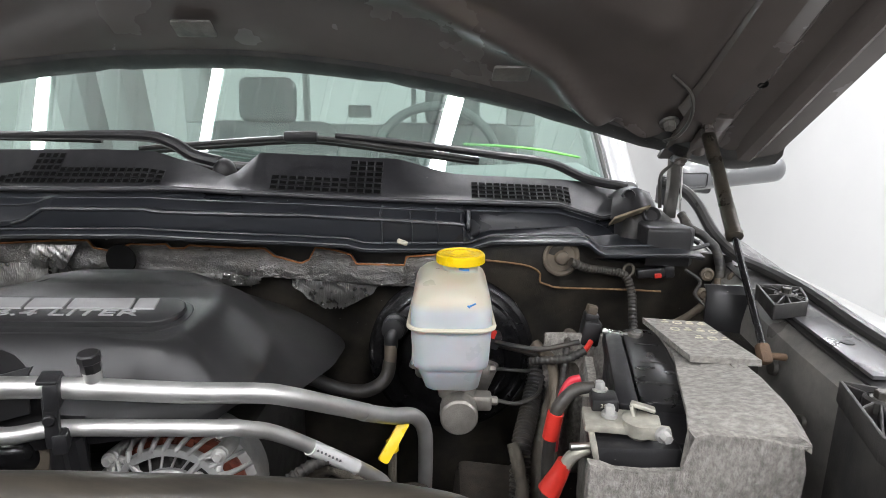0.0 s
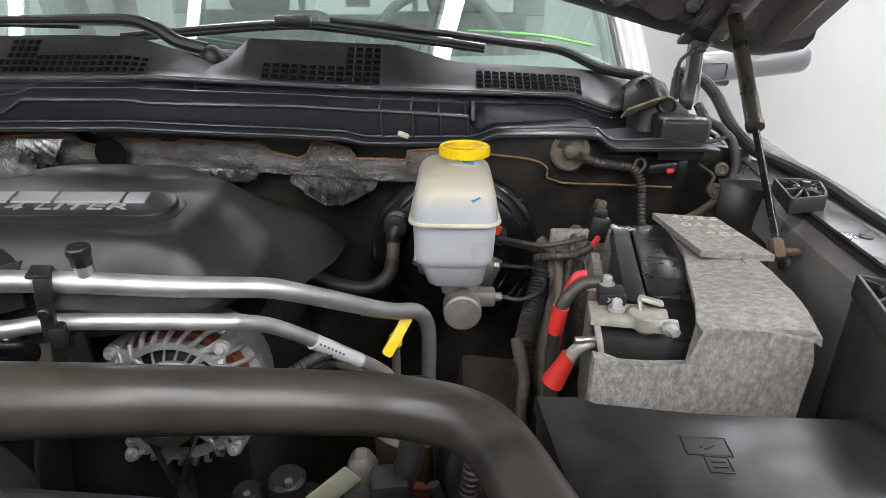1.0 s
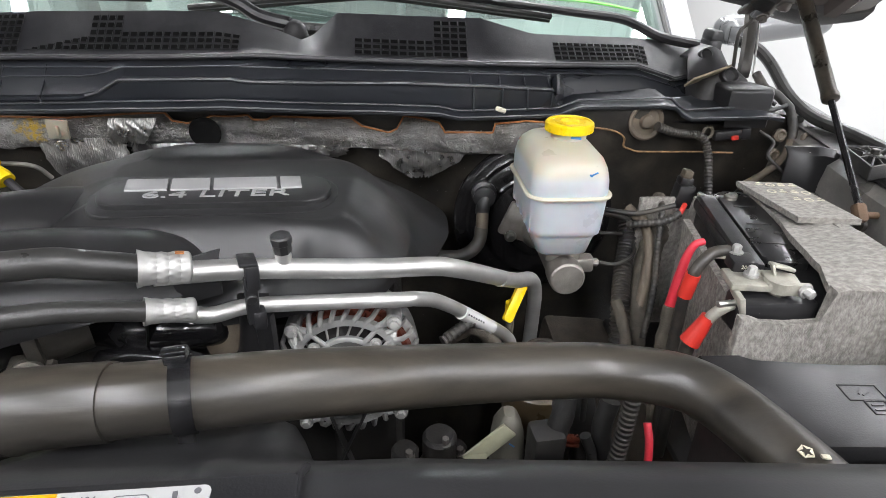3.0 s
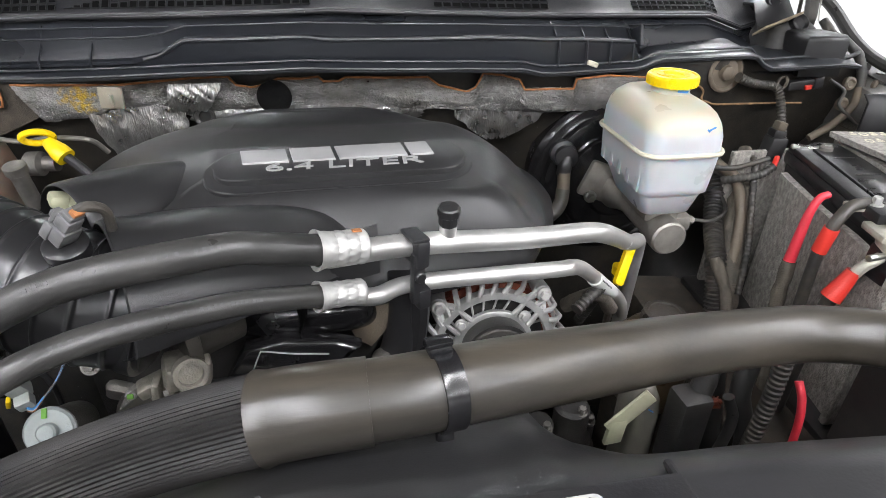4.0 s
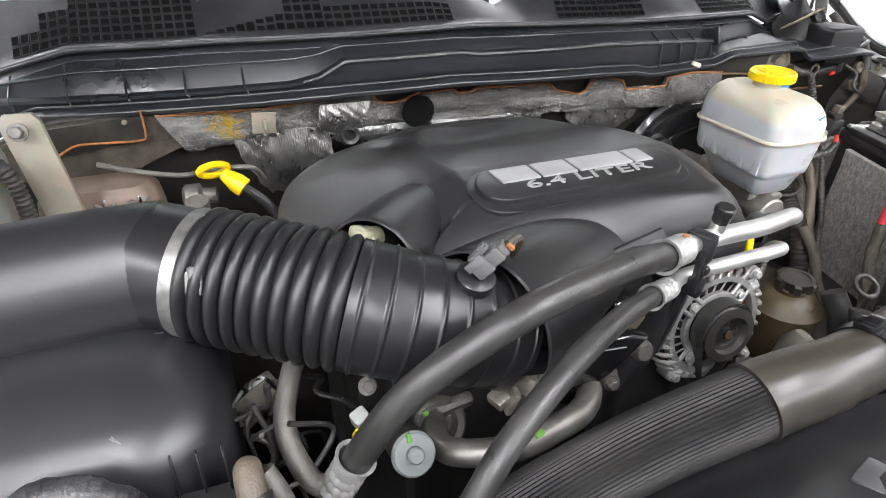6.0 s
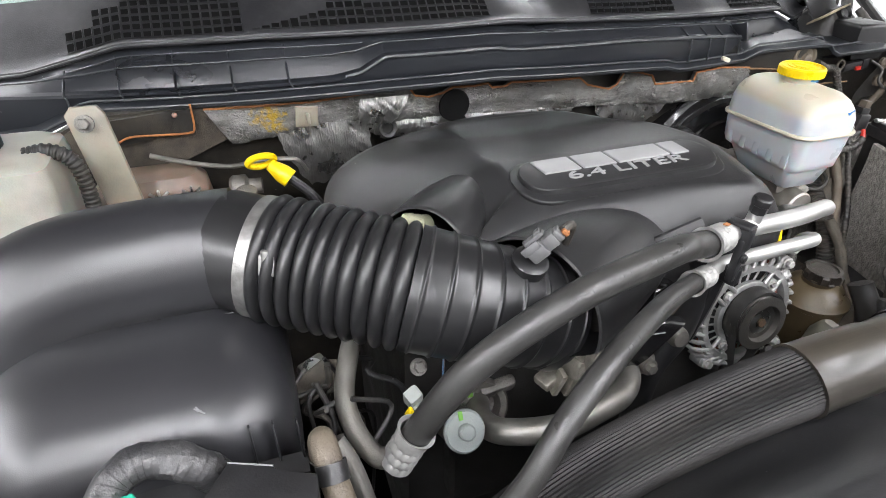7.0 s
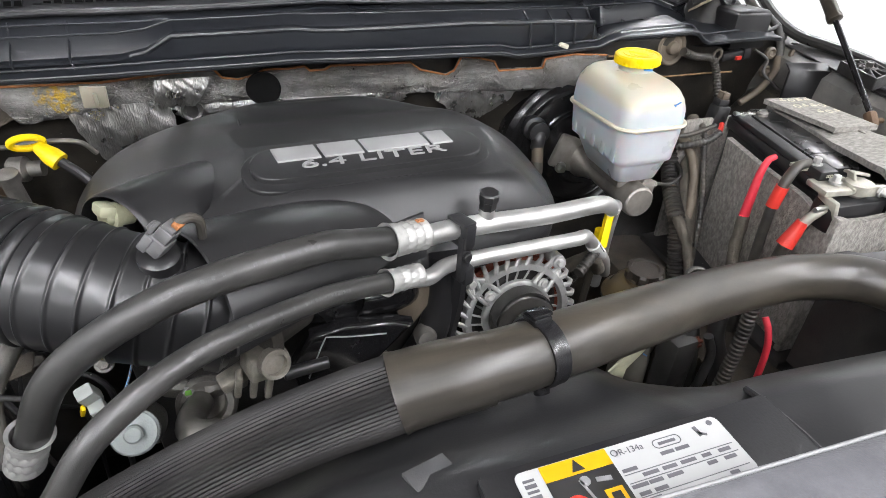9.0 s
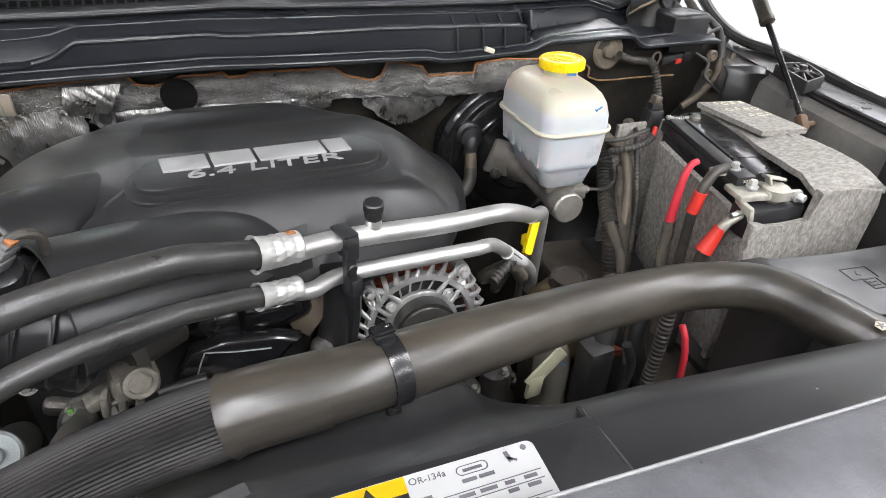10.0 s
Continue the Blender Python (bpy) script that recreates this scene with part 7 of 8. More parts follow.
    bm = B()
    box(bm, (0.238, 0.795, 1.165), (0.195, 0.009, 0.22), None, 0.003)
    part("back_panel", bm, M_FELT, w)
    # positive terminal clamp with fuse
    c = thing("terminal_clamp", (0.17, 0.52, 1.27), "corroded beige metal battery terminal clamp with fuse", "battery terminal")
    bm = B()
    box(bm, (0.160, 0.530, 1.278), (0.052, 0.036, 0.008), rot(0, 0, -8), 0.002)
    box(bm, (0.141, 0.514, 1.262), (0.006, 0.032, 0.026), rot(0, -14, -8), 0.002)
    box(bm, (0.186, 0.521, 1.280), (0.034, 0.030, 0.010), rot(0, 0, -14), 0.003)
    box(bm, (0.190, 0.532, 1.292), (0.022, 0.020, 0.004), rot(-18, 8, -20), 0.0015)
    box(bm, (0.180, 0.529, 1.290), (0.003, 0.018, 0.014), rot(-10, -20, -20), 0.001)
    box(bm, (0.191, 0.505, 1.281), (0.030, 0.007, 0.014), rot(0, 0, -10), 0.002)
    lathe(bm, (0.183, 0.518, 1.274), (0, 0, 1), [(0.0145, 0), (0.016, 0.013), (0.011, 0.014)], 22)
    part("clamp", bm, M_BEIGE, c)
    for p, ax in (((0.158, 0.530, 1.283), (0, 0, 1)), ((0.156, 0.562, 1.292), (0, 0, 1)), ((0.198, 0.501, 1.282), (0.2, -1, 0))):
        bm = B()
        hexbolt(bm, p, ax, 0.005, 0.011)
        part("nut", bm, M_CRIMP, c)
    bm = B()
    rod(bm, (0.138, 0.512, 1.262), (0.118, 0.510, 1.262), 0.0035, seg=14)
    part("stud", bm, M_STEEL, c)
    bm = B()
    box(bm, (0.158, 0.552, 1.287), (0.026, 0.026, 0.014), rot(0, 0, -6), 0.003)
    fz = part("fuse_block", bm, M_PLASTIC, c, "black main fuse marked 200A")
    lettering("fuse_text", "200A", 0.006, Matrix.Translation((0.158, 0.5385, 1.288)) @ rot(90, 0, -6), M_RIDGE, fz, 0.0002)
    bm = B()
    box(bm, (0.150, 0.570, 1.288), (0.034, 0.018, 0.006), rot(0, 0, -10), 0.002)
    part("bus_bar", bm, M_BEIGE, c)
    c.location.z += 0.013
    n = thing("negative_connector", (0.214, 0.807, 1.28), "black cable connector at the battery's rear", "connector")
    bm = B()
    box(bm, (0.205, 0.80, 1.275), (0.026, 0.024, 0.036), rot(0, 8, 0), 0.004)
    box(bm, (0.205, 0.80, 1.298), (0.02, 0.018, 0.012), rot(0, 8, 0), 0.003)
    part("body", bm, M_PLASTIC, n)
    bm = B()
    box(bm, (0.205, 0.798, 1.309), (0.014, 0.014, 0.012), rot(0, 12, 0), 0.002)
    part("dirt_cap", bm, M_TAN, n, "dusty tan clip")
    bm = B()
    box(bm, (0.238, 0.772, 1.284), (0.046, 0.010, 0.007), rot(0, 4, -16), 0.003)
    lathe(bm, (0.260, 0.764, 1.280), (0, 0, 1), [(0.007, 0), (0.007, 0.010), (0.005, 0.012)], 16)
    part("lug", bm, M_STEEL, n)
    bm = B()
    tube(bm, [(0.203, 0.782, 1.268), (0.196, 0.774, 1.262), (0.19, 0.768, 1.258)], 0.004, 8)
    part("red_lock", bm, M_RED, n)
    bm = B()
    loom(bm, [(0.192, 0.77, 1.259), (0.17, 0.765, 1.25), (0.14, 0.765, 1.247), (0.12, 0.775, 1.24)], 0.006)
    part("lead", bm, M_LOOM, n)
    # tray under the battery
    bm = B()
    box(bm, (0.25, 0.64, 1.045), (0.26, 0.34, 0.02), None, 0.005)
    box(bm, (0.25, 0.64, 0.85), (0.2, 0.28, 0.40), None, 0.01)
    single("battery_tray", bm, M_DUSTY, "dusty black battery tray", "tray")


battery()


# ---- cables ----
def cables():
    c = thing("positive_cable", (0.12, 0.56, 1.25), "battery cable wrapped in red tape", "cable", "battery cables")
    bm = B()
    tube(bm, [(0.150, 0.618, 1.292), (0.139, 0.617, 1.288), (0.131, 0.615, 1.270), (0.125, 0.611, 1.238), (0.121, 0.608, 1.206)], lambda q: 0.0042 + 0.0030 * q, 14)
    part("red_cable", bm, M_REDCABLE, c, "red cable")
    bm = B()
    taped(bm, [(0.121, 0.608, 1.210), (0.117, 0.60, 1.16), (0.112, 0.58, 1.10), (0.108, 0.55, 1.0)], 0.0085)
    part("sleeve", bm, M_GREYDIRT, c, "grey dusty sleeve")
    d = thing("positive_cable", (0.12, 0.56, 1.25), "black battery cable with two red tape bands", "cable", "battery cables")
    bm = B()
    tube(bm, [(0.152, 0.568, 1.306), (0.134, 0.567, 1.304), (0.121, 0.563, 1.294), (0.1135, 0.5605, 1.281), (0.1096, 0.5615, 1.253), (0.108, 0.558, 1.19), (0.108, 0.55, 1.05)], 0.0066, 12)
    part("cable", bm, M_LOOM, d)
    bm = B()
    tube(bm, [(0.1138, 0.5605, 1.282), (0.1115, 0.561, 1.267), (0.1096, 0.5615, 1.253)], 0.0082, 14)
    part("red_band", bm, M_RED, d, "red tape band")
    e = thing("positive_cable", (0.12, 0.53, 1.22), "black lead with red tape end at the jacket", "cable", "battery cables")
    bm = B()
    tube(bm, [(0.136, 0.514, 1.272), (0.127, 0.513, 1.268), (0.120, 0.515, 1.260), (0.115, 0.517, 1.248)], 0.006, 12)
    part("lead", bm, M_BEIGE, e)
    bm = B()
    tube(bm, [(0.116, 0.5175, 1.255), (0.112, 0.518, 1.243), (0.106, 0.518, 1.230), (0.1025, 0.518, 1.222)], lambda s: 0.0072 + 0.0040 * s, 16)
    part("red_boot", bm, M_RED, e, "red tape boot")
    bm = B()
    tube(bm, [(0.103, 0.518, 1.226), (0.100, 0.522, 1.16), (0.105, 0.53, 1.0)], 0.0075, 12)
    part("sleeve", bm, M_LOOM, e)

    def harness(pts, r, m, label, ribbed=True):
        b = B()
        (loom(b, pts, r) if ribbed else taped(b, pts, r) if r >= 0.0075 else tube(b, pts, r, 12))
        return single("wiring_harness", b, m, label, "harness", "wiring harnesses")
    harness([(0.135, 0.815, 1.225), (0.134, 0.80, 1.208), (0.128, 0.785, 1.19), (0.115, 0.75, 1.165), (0.103, 0.71, 1.14), (0.10, 0.68, 1.07), (0.10, 0.66, 1.0)], 0.0140, M_LOOM, "black corrugated wiring loom beside the booster")
    harness([(0.192, 0.82, 1.245), (0.178, 0.80, 1.218), (0.160, 0.775, 1.185), (0.142, 0.74, 1.14), (0.127, 0.70, 1.08), (0.117, 0.66, 0.98)], 0.0172, M_GREYDIRT, "thick dusty taped wiring harness", False)
    harness([(0.185, 0.83, 1.262), (0.172, 0.805, 1.245), (0.168, 0.785, 1.215), (0.150, 0.755, 1.16)], 0.009, M_GREYDIRT, "dusty branch of the wiring harness", False)
    harness([(0.195, 0.905, 1.349), (0.225, 0.912, 1.337), (0.26, 0.935, 1.327), (0.29, 0.94, 1.320), (0.303, 0.935, 1.295), (0.302, 0.915, 1.26), (0.30, 0.89, 1.22)], 0.0072, M_LOOM, "black taped harness leaving a firewall grommet")
    harness([(0.066, 0.90, 1.235), (0.085, 0.88, 1.222), (0.12, 0.86, 1.22), (0.155, 0.84, 1.215)], 0.005, M_LOOM, "thin black wiring branch", False)
    harness([(0.452, 0.955, 1.318), (0.446, 0.945, 1.30), (0.43, 0.93, 1.284), (0.396, 0.92, 1.259), (0.362, 0.92, 1.238)], 0.0065, M_TAN, "tan wiring sleeve along the apron", False)
    harness([(0.41, 1.03, 1.405), (0.415, 1.005, 1.385), (0.43, 0.988, 1.377), (0.447, 0.972, 1.359), (0.453, 0.96, 1.335), (0.451, 0.95, 1.312)], 0.0078, M_LOOM, "black wiring sleeve by the fender", False)
    harness([(0.395, 0.955, 1.325), (0.415, 0.94, 1.31), (0.405, 0.93, 1.29), (0.425, 0.915, 1.27), (0.44, 0.90, 1.255)], 0.0028, M_LOOM, "thin black wire on the apron", False)
    harness([(0.404, 1.06, 1.498), (0.392, 1.06, 1.484), (0.380, 1.06, 1.472), (0.378, 1.06, 1.455), (0.382, 1.06, 1.41)], 0.0032, M_LOOM, "thin black washer tube near the hood hinge", False)
    harness([(-0.16, 0.56, 1.20), (-0.13, 0.58, 1.21), (-0.11, 0.61, 1.19), (-0.12, 0.64, 1.12)], 0.007, M_LOOM, "black wiring behind the alternator")
    harness([(-0.15, 0.62, 1.16), (-0.12, 0.60, 1.19), (-0.09, 0.62, 1.15)], 0.009, M_GREYDIRT, "dusty wiring bundle behind the alternator", False)
    harness([(0.045, 0.46, 1.165), (0.045, 0.448, 1.15), (0.045, 0.44, 1.12), (0.05, 0.44, 1.05)], 0.0042, M_REDCABLE, "red cable below the radiator hose", False)
    harness([(0.03, 0.47, 1.20), (0.02, 0.46, 1.12), (0.0, 0.45, 1.0)], 0.009, M_LOOM, "black corrugated loom below the radiator hose")
    harness([(-0.03, 0.50, 1.17), (-0.045, 0.48, 1.10), (-0.06, 0.47, 0.95)], 0.013, M_DUSTY, "dusty black hose below the radiator hose", False)
    harness([(0.13, 0.81, 1.252), (0.150, 0.785, 1.235), (0.152, 0.755, 1.195), (0.136, 0.722, 1.13), (0.12, 0.69, 1.05)], 0.0078, M_TAN, "brown taped harness beside the battery", False)
    harness([(0.072, 0.79, 1.262), (0.10, 0.775, 1.262), (0.135, 0.772, 1.260), (0.185, 0.775, 1.270)], 0.0036, M_LOOM, "thin black lead to the rear connector", False)
    harness([(0.175, 0.80, 1.27), (0.168, 0.775, 1.255), (0.160, 0.75, 1.215), (0.152, 0.72, 1.16), (0.135, 0.69, 1.10)], 0.005, M_LOOM, "black ribbed wiring branch beside the battery")
    harness([(0.09, 0.70, 1.16), (0.10, 0.67, 1.12), (0.095, 0.64, 1.08), (0.11, 0.60, 1.02)], 0.008, M_GREYDIRT, "grimy bundle low beside the battery", False)
    g = thing("grommet", (0.184, 0.95, 1.348), "dusty rubber grommet in the firewall", "grommet")
    bm = B()
    lathe(bm, (0.184, 0.924, 1.351), (0.1, -1, 0.1), [(0.030, 0), (0.030, 0.002), (0.027, 0.004), (0.024, 0.003), (0.022, 0.0005), (0.012, 0.001), (0.010, 0.008), (0.008, 0.009)], 32)
    part("flange", bm, M_TAN, g)
    k = thing("wire_connector", (0.34, 0.95, 1.32), "black connector with red lock on the firewall", "connector")
    bm = B()
    box(bm, (0.335, 0.947, 1.322), (0.046, 0.015, 0.016), rot(0, -6, 0), 0.004)
    box(bm, (0.364, 0.947, 1.325), (0.016, 0.018, 0.020), rot(0, -6, 0), 0.003)
    part("body", bm, M_PLASTIC, k)
    bm = B()
    box(bm, (0.345, 0.938, 1.319), (0.011, 0.006, 0.007), rot(0, -6, 0), 0.001)
    part("red_lock", bm, M_RED, k)
    bm = B()
    sweep(bm, [Vector((0.297 + 0.008 * math.cos(a), 0.938, 1.328 + 0.010 * math.sin(a))) for a in [2 * math.pi * i / 18 for i in range(19)]], 0.0025, 6, cap=False)
    part("tie_loop", bm, M_GREYDIRT, k)
    s = thing("level_switch", (0.07, 0.80, 1.27), "small black switch with red lock beside the reservoir", "connector")
    bm = B()
    box(bm, (0.071, 0.80, 1.262), (0.016, 0.024, 0.022), rot(0, 20, 0), 0.003)
    part("body", bm, M_PLASTIC, s)
    bm = B()
    box(bm, (0.068, 0.787, 1.275), (0.008, 0.006, 0.012), rot(0, 20, 0), 0.001)
    part("red_lock", bm, M_RED, s)


cables()


# ---- fuse box ----
def fuse_box():
    t = thing("fuse_box", (0.2, 0.39, 1.2), "black plastic fuse box with embossed lid", "fuse box")
    bm = B()
    poly = [(0.075, 0.452), (0.116, 0.451), (0.120, 0.437), (0.20, 0.430), (0.334, 0.428), (0.345, 0.37), (0.345, 0.322), (0.085, 0.337)]
    prism(bm, poly, Matrix.Translation((0, 0, 1.243)), 0.015, 0.004)
    lid = part("lid", bm, M_PLASTIC, t)
    bm = B()
    prism(bm, [(0.085, 0.44), (0.32, 0.418), (0.335, 0.328), (0.09, 0.342)], Matrix.Translation((0, 0, 1.10)), 0.142)
    part("box", bm, M_DUSTY, t)
    em = Matrix.Translation((0.193, 0.388, 1.2582)) @ rot(0, 0, -4) @ Matrix.Diagonal((0.95, 1.2, 1.0, 1))
    bm = B()
    for x0, x1, y0, y1 in ((-0.017, 0.017, -0.004, 0.012), (-0.005, 0.012, -0.018, -0.005)):
        sweep(bm, [em @ Vector(q) for q in ((x0, y1, 0), (x1, y1, 0), (x1, y0, 0), (x0, y0, 0), (x0, y1, 0))], 0.0008, 5, cap=False)
    for x, y, w, a in ((-0.002, 0.005, 0.008, 50), (0.002, 0.003, 0.008, 30), (0.0035, -0.009, 0.010, 0), (0.0035, -0.0135, 0.010, 0)):
        box(bm, em @ Vector((x, y, 0)), (w, 0.0016, 0.0014), rot(0, 0, a))
    part("embossed_symbol", bm, M_PLASTIC, lid)


fuse_box()


# ---- alternator ----
def alternator():
    t = thing("alternator", (-0.256, 0.54, 1.19), "silver alternator with cooling fins and copper windings", "alternator")
    c, ax = Vector((-0.262, 0.512, 1.199)), Vector((0.02, -0.98, 0.16)).normalized()
    K = 1.16
    d, u, v = frame_axes(ax)
    at = lambda r, a, h: c + d * h + K * (u * math.cos(a) + v * math.sin(a)) * r
    bm = B()
    lathe(bm, c - d * 0.085, d, [(0.05 * K, 0), (0.064 * K, 0.006), (0.066 * K, 0.03), (0.066 * K, 0.05), (0.055 * K, 0.055)], 40)
    part("rear_housing", bm, M_ALT, t)
    bm = B()
    lathe(bm, c - d * 0.036, d, [(0.049 * K, 0), (0.0585 * K, 0.004), (0.0600 * K, 0.012), (0.0575 * K, 0.021), (0.0515 * K, 0.022)], 60)
    part("winding", bm, M_COPPER, t, "copper-red stator winding")
    bm = B()
    lathe(bm, c - d * 0.006, d, [(0.0545 * K, 0), (0.0550 * K, 0.004), (0.0535 * K, 0.009), (0.0475 * K, 0.009), (0.0465 * K, 0.006), (0.0465 * K, 0)], 60, cap=False)
    part("front_ring", bm, M_ALT, t)
    bm = B()
    lathe(bm, c - d * 0.004, d, [(0.0355 * K, 0), (0.0355 * K, 0.005), (0.034 * K, 0.006), (0.030 * K, 0.006), (0.027 * K, 0.0)], 48, cap=False)
    part("hub_ring", bm, M_ALT, t)
    for k in range(32):
        bm = B()
        a = 2 * math.pi * k / 32
        sweep(bm, [at(0.0520, a - 0.05, 0.0015), at(0.0590, a + 0.02, 0.0), at(0.0640, a + 0.06, -0.008), at(0.0655, a + 0.15, -0.034)], lambda q: 0.0030 - 0.0008 * q, 8)
        part("cooling_fin", bm, M_ALT, t)
    for k in range(24):
        bm = B()
        a = 2 * math.pi * k / 24
        sweep(bm, [at(0.033, a, -0.006), at(0.0475, a + 0.12, -0.008)], 0.0013, 6)
        part("spoke", bm, M_ALT, t)
    bm = B()
    lathe(bm, c - d * 0.016, d, [(0.049 * K, 0), (0.047 * K, 0.002), (0.03 * K, 0.005)], 40)
    part("fan_disc", bm, M_BLOCK, t)
    for a in (0.75, 2.3, 3.9, 5.4):
        bm = B()
        p = at(0.064, a, -0.006)
        lathe(bm, p - d * 0.03, d, [(0.008, 0), (0.008, 0.034), (0.0065, 0.036)], 18)
        sweep(bm, [p, at(0.054, a - 0.16, 0.001)], 0.0036, 8)
        sweep(bm, [p, at(0.054, a + 0.16, 0.001)], 0.0036, 8)
        part("lug", bm, M_ALT, t)
        for o in (-0.16, 0.16):
            bm = B()
            sweep(bm, [at(0.0350, a + o * 1.5, 0.002), at(0.0500, a + o, 0.001)], lambda q: 0.0030 - 0.0005 * q, 8)
            part("arm", bm, M_ALT, t)
        bm = B()
        hexbolt(bm, at(0.0390, a, 0.002), d, 0.0042, 0.005)
        part("screw", bm, M_CRIMP, t)
        bm = B()
        hexbolt(bm, p + d * 0.006, d, 0.0048, 0.008)
        part("bolt", bm, M_CRIMP, t)
    bm = B()
    lathe(bm, c + d * 0.004, d, [(0.03 * K, 0), (0.03 * K, 0.004), (0.0265 * K, 0.006), (0.028 * K, 0.008), (0.0255 * K, 0.010), (0.028 * K, 0.012), (0.0255 * K, 0.014), (0.028 * K, 0.016), (0.0255 * K, 0.018), (0.029 * K, 0.022), (0.02 * K, 0.024), (0.018 * K, 0.018)], 40)
    part("pulley", bm, M_DARKSTEEL, t, "dark belt pulley")
    bm = B()
    lathe(bm, c + d * 0.016, d, [(0.013 * K, 0), (0.013 * K, 0.006), (0.008 * K, 0.008)], 20)
    part("hub_nut", bm, M_STEEL, t)
    bm = B()
    lathe(bm, c + d * 0.0235, d, [(0.0045 * K, 0), (0.0045 * K, 0.002)], 14)
    part("nut_mark", bm, M_RUST, t, "red-brown paint mark")
    # belt running down from the pulley
    bm = B()
    for r0 in (0.0,):
        pts = [at(0.0295, a, 0.013) for a in [0.2 + (math.pi - 0.1) * i / 20 for i in range(21)]]
        pts = [at(0.0295, 0.2, 0.013) + Vector((0.05, 0, -0.2)) * k for k in (1, 0.5)] + pts + [pts[-1] + Vector((-0.07, 0, -0.17)) * k for k in (0.5, 1)]
        rows = [[p + d * o for p in pts] for o in (-0.009, 0.009)]
        sheet(bm, rows, 0.0035, (0, 0, 1))
    single("drive_belt", bm, M_RUBBER, "black ribbed drive belt round the pulley", "belt")


alternator()


# ---- lower engine parts ----
def engine_front():
    t = thing("engine_block", (-0.42, 0.6, 0.9), "dark dirty engine front below the cover", "engine")
    bm = B()
    box(bm, (-0.44, 0.70, 1.03), (0.46, 0.30, 0.40), None, 0.02)
    part("block", bm, M_BLOCK, t)
    bm = B()
    box(bm, (-0.45, 0.545, 1.10), (0.34, 0.05, 0.26), None, 0.015)
    part("front_case", bm, M_BLOCK, t)
    bm = B()
    lathe(bm, (-0.372, 0.505, 1.205), (0.02, -0.97, 0.2), [(0.011, 0), (0.012, 0.012), (0.0095, 0.018), (0.0035, 0.019)], 22)
    part("idler_bolt", bm, M_CAST, t, "light grey bolt cap")
    bm = B()
    lathe(bm, (-0.426, 0.482, 1.200), (0.02, -0.97, 0.2), [(0.014, 0), (0.014, 0.006), (0.009, 0.007), (0.009, 0.014)], 20)
    hexbolt(bm, (-0.426, 0.468, 1.203), (0.02, -0.97, 0.2), 0.006, 0.008)
    part("bolt", bm, M_CAST, t)
    bm = B()
    tube(bm, [(-0.348, 0.515, 1.295), (-0.35, 0.512, 1.25), (-0.362, 0.508, 1.20), (-0.39, 0.505, 1.15), (-0.40, 0.50, 1.05)], lambda s: 0.017 - 0.004 * abs(s - 0.4), 12)
    part("mount_arm", bm, M_PLASTIC, t, "black cast mounting arm")
    bm = B()
    prism(bm, [(0, 0), (0.05, 0.012), (0.048, -0.014), (0.026, -0.04), (0.012, -0.03)], Matrix.Translation((-0.408, 0.517, 1.258)) @ rot(82, 0, 0), 0.008, 0.003)
    part("stay_plate", bm, M_TAN, t, "tan metal stay plate")
    # glossy valve-cover-like manifold with a light bead
    m = thing("intake_runner", (-0.44, 0.49, 1.24), "glossy black moulded runner with a thin white edge", "manifold")
    bm = B()
    tube(bm, [(-0.52, 0.522, 1.262), (-0.475, 0.508, 1.266), (-0.43, 0.503, 1.267), (-0.402, 0.508, 1.263), (-0.382, 0.528, 1.250)], lambda s: 0.0225 - 0.010 * abs(s - 0.45), 24)
    part("neck", bm, M_GLOSS, m)
    bm = B()
    prism(bm, [(-0.505, 1.19), (-0.508, 1.225), (-0.488, 1.258), (-0.455, 1.264), (-0.41, 1.258), (-0.39, 1.250), (-0.43, 1.215), (-0.47, 1.185)], Matrix.Translation((0, 0.482, 0)) @ rot(90, 0, 0), 0.014, 0.006, 3)
    part("flange", bm, M_GLOSS, m)
    # thin bright line along the flange's edge
    bm = B()
    tube(bm, [(-0.494, 0.467, 1.210), (-0.486, 0.467, 1.230), (-0.4755, 0.467, 1.254), (-0.471, 0.467, 1.2565), (-0.45, 0.467, 1.252), (-0.418, 0.467, 1.248)], 0.0007, 6, 4)
    part("bright_edge", bm, M_BADGE, m, "bright edge")
    # throttle neck and coolant housing
    n = thing("throttle_body", (-0.53, 0.45, 1.27), "pale corroded aluminium throttle body", "throttle body")
    bm = B()
    lathe(bm, (-0.545, 0.472, 1.292), (0.80, 0.58, 0.04), [(0.046, 0), (0.047, 0.01), (0.040, 0.012), (0.040, 0.05)], 34)
    part("neck", bm, M_DARKSTEEL, n, "dark steel neck")
    bm = B()
    box(bm, (-0.528, 0.448, 1.262), (0.036, 0.03, 0.024), rot(0, 10, 20), 0.006)
    box(bm, (-0.545, 0.452, 1.252), (0.05, 0.018, 0.011), rot(0, -14, 20), 0.003)
    part("housing", bm, M_GRIME, n)
    bm = B()
    lathe(bm, (-0.522, 0.436, 1.270), (0.4, -0.85, 0.3), [(0.013, 0), (0.013, 0.010), (0.0095, 0.010), (0.0095, 0.004)], 20)
    part("spigot", bm, M_GRIME, n)
    for k in range(3):
        bm = B()
        box(bm, (-0.552 + 0.012 * k, 0.440, 1.248 - 0.004 * k), (0.006, 0.012, 0.028), rot(10, 12, 0), 0.002)
        part("web", bm, M_GRIME, n)
    bm = B()
    rod(bm, (-0.515, 0.448, 1.240), (-0.475, 0.455, 1.238), 0.006, seg=12, bev=0.001)
    part("hose_stub", bm, M_PLASTIC, n)
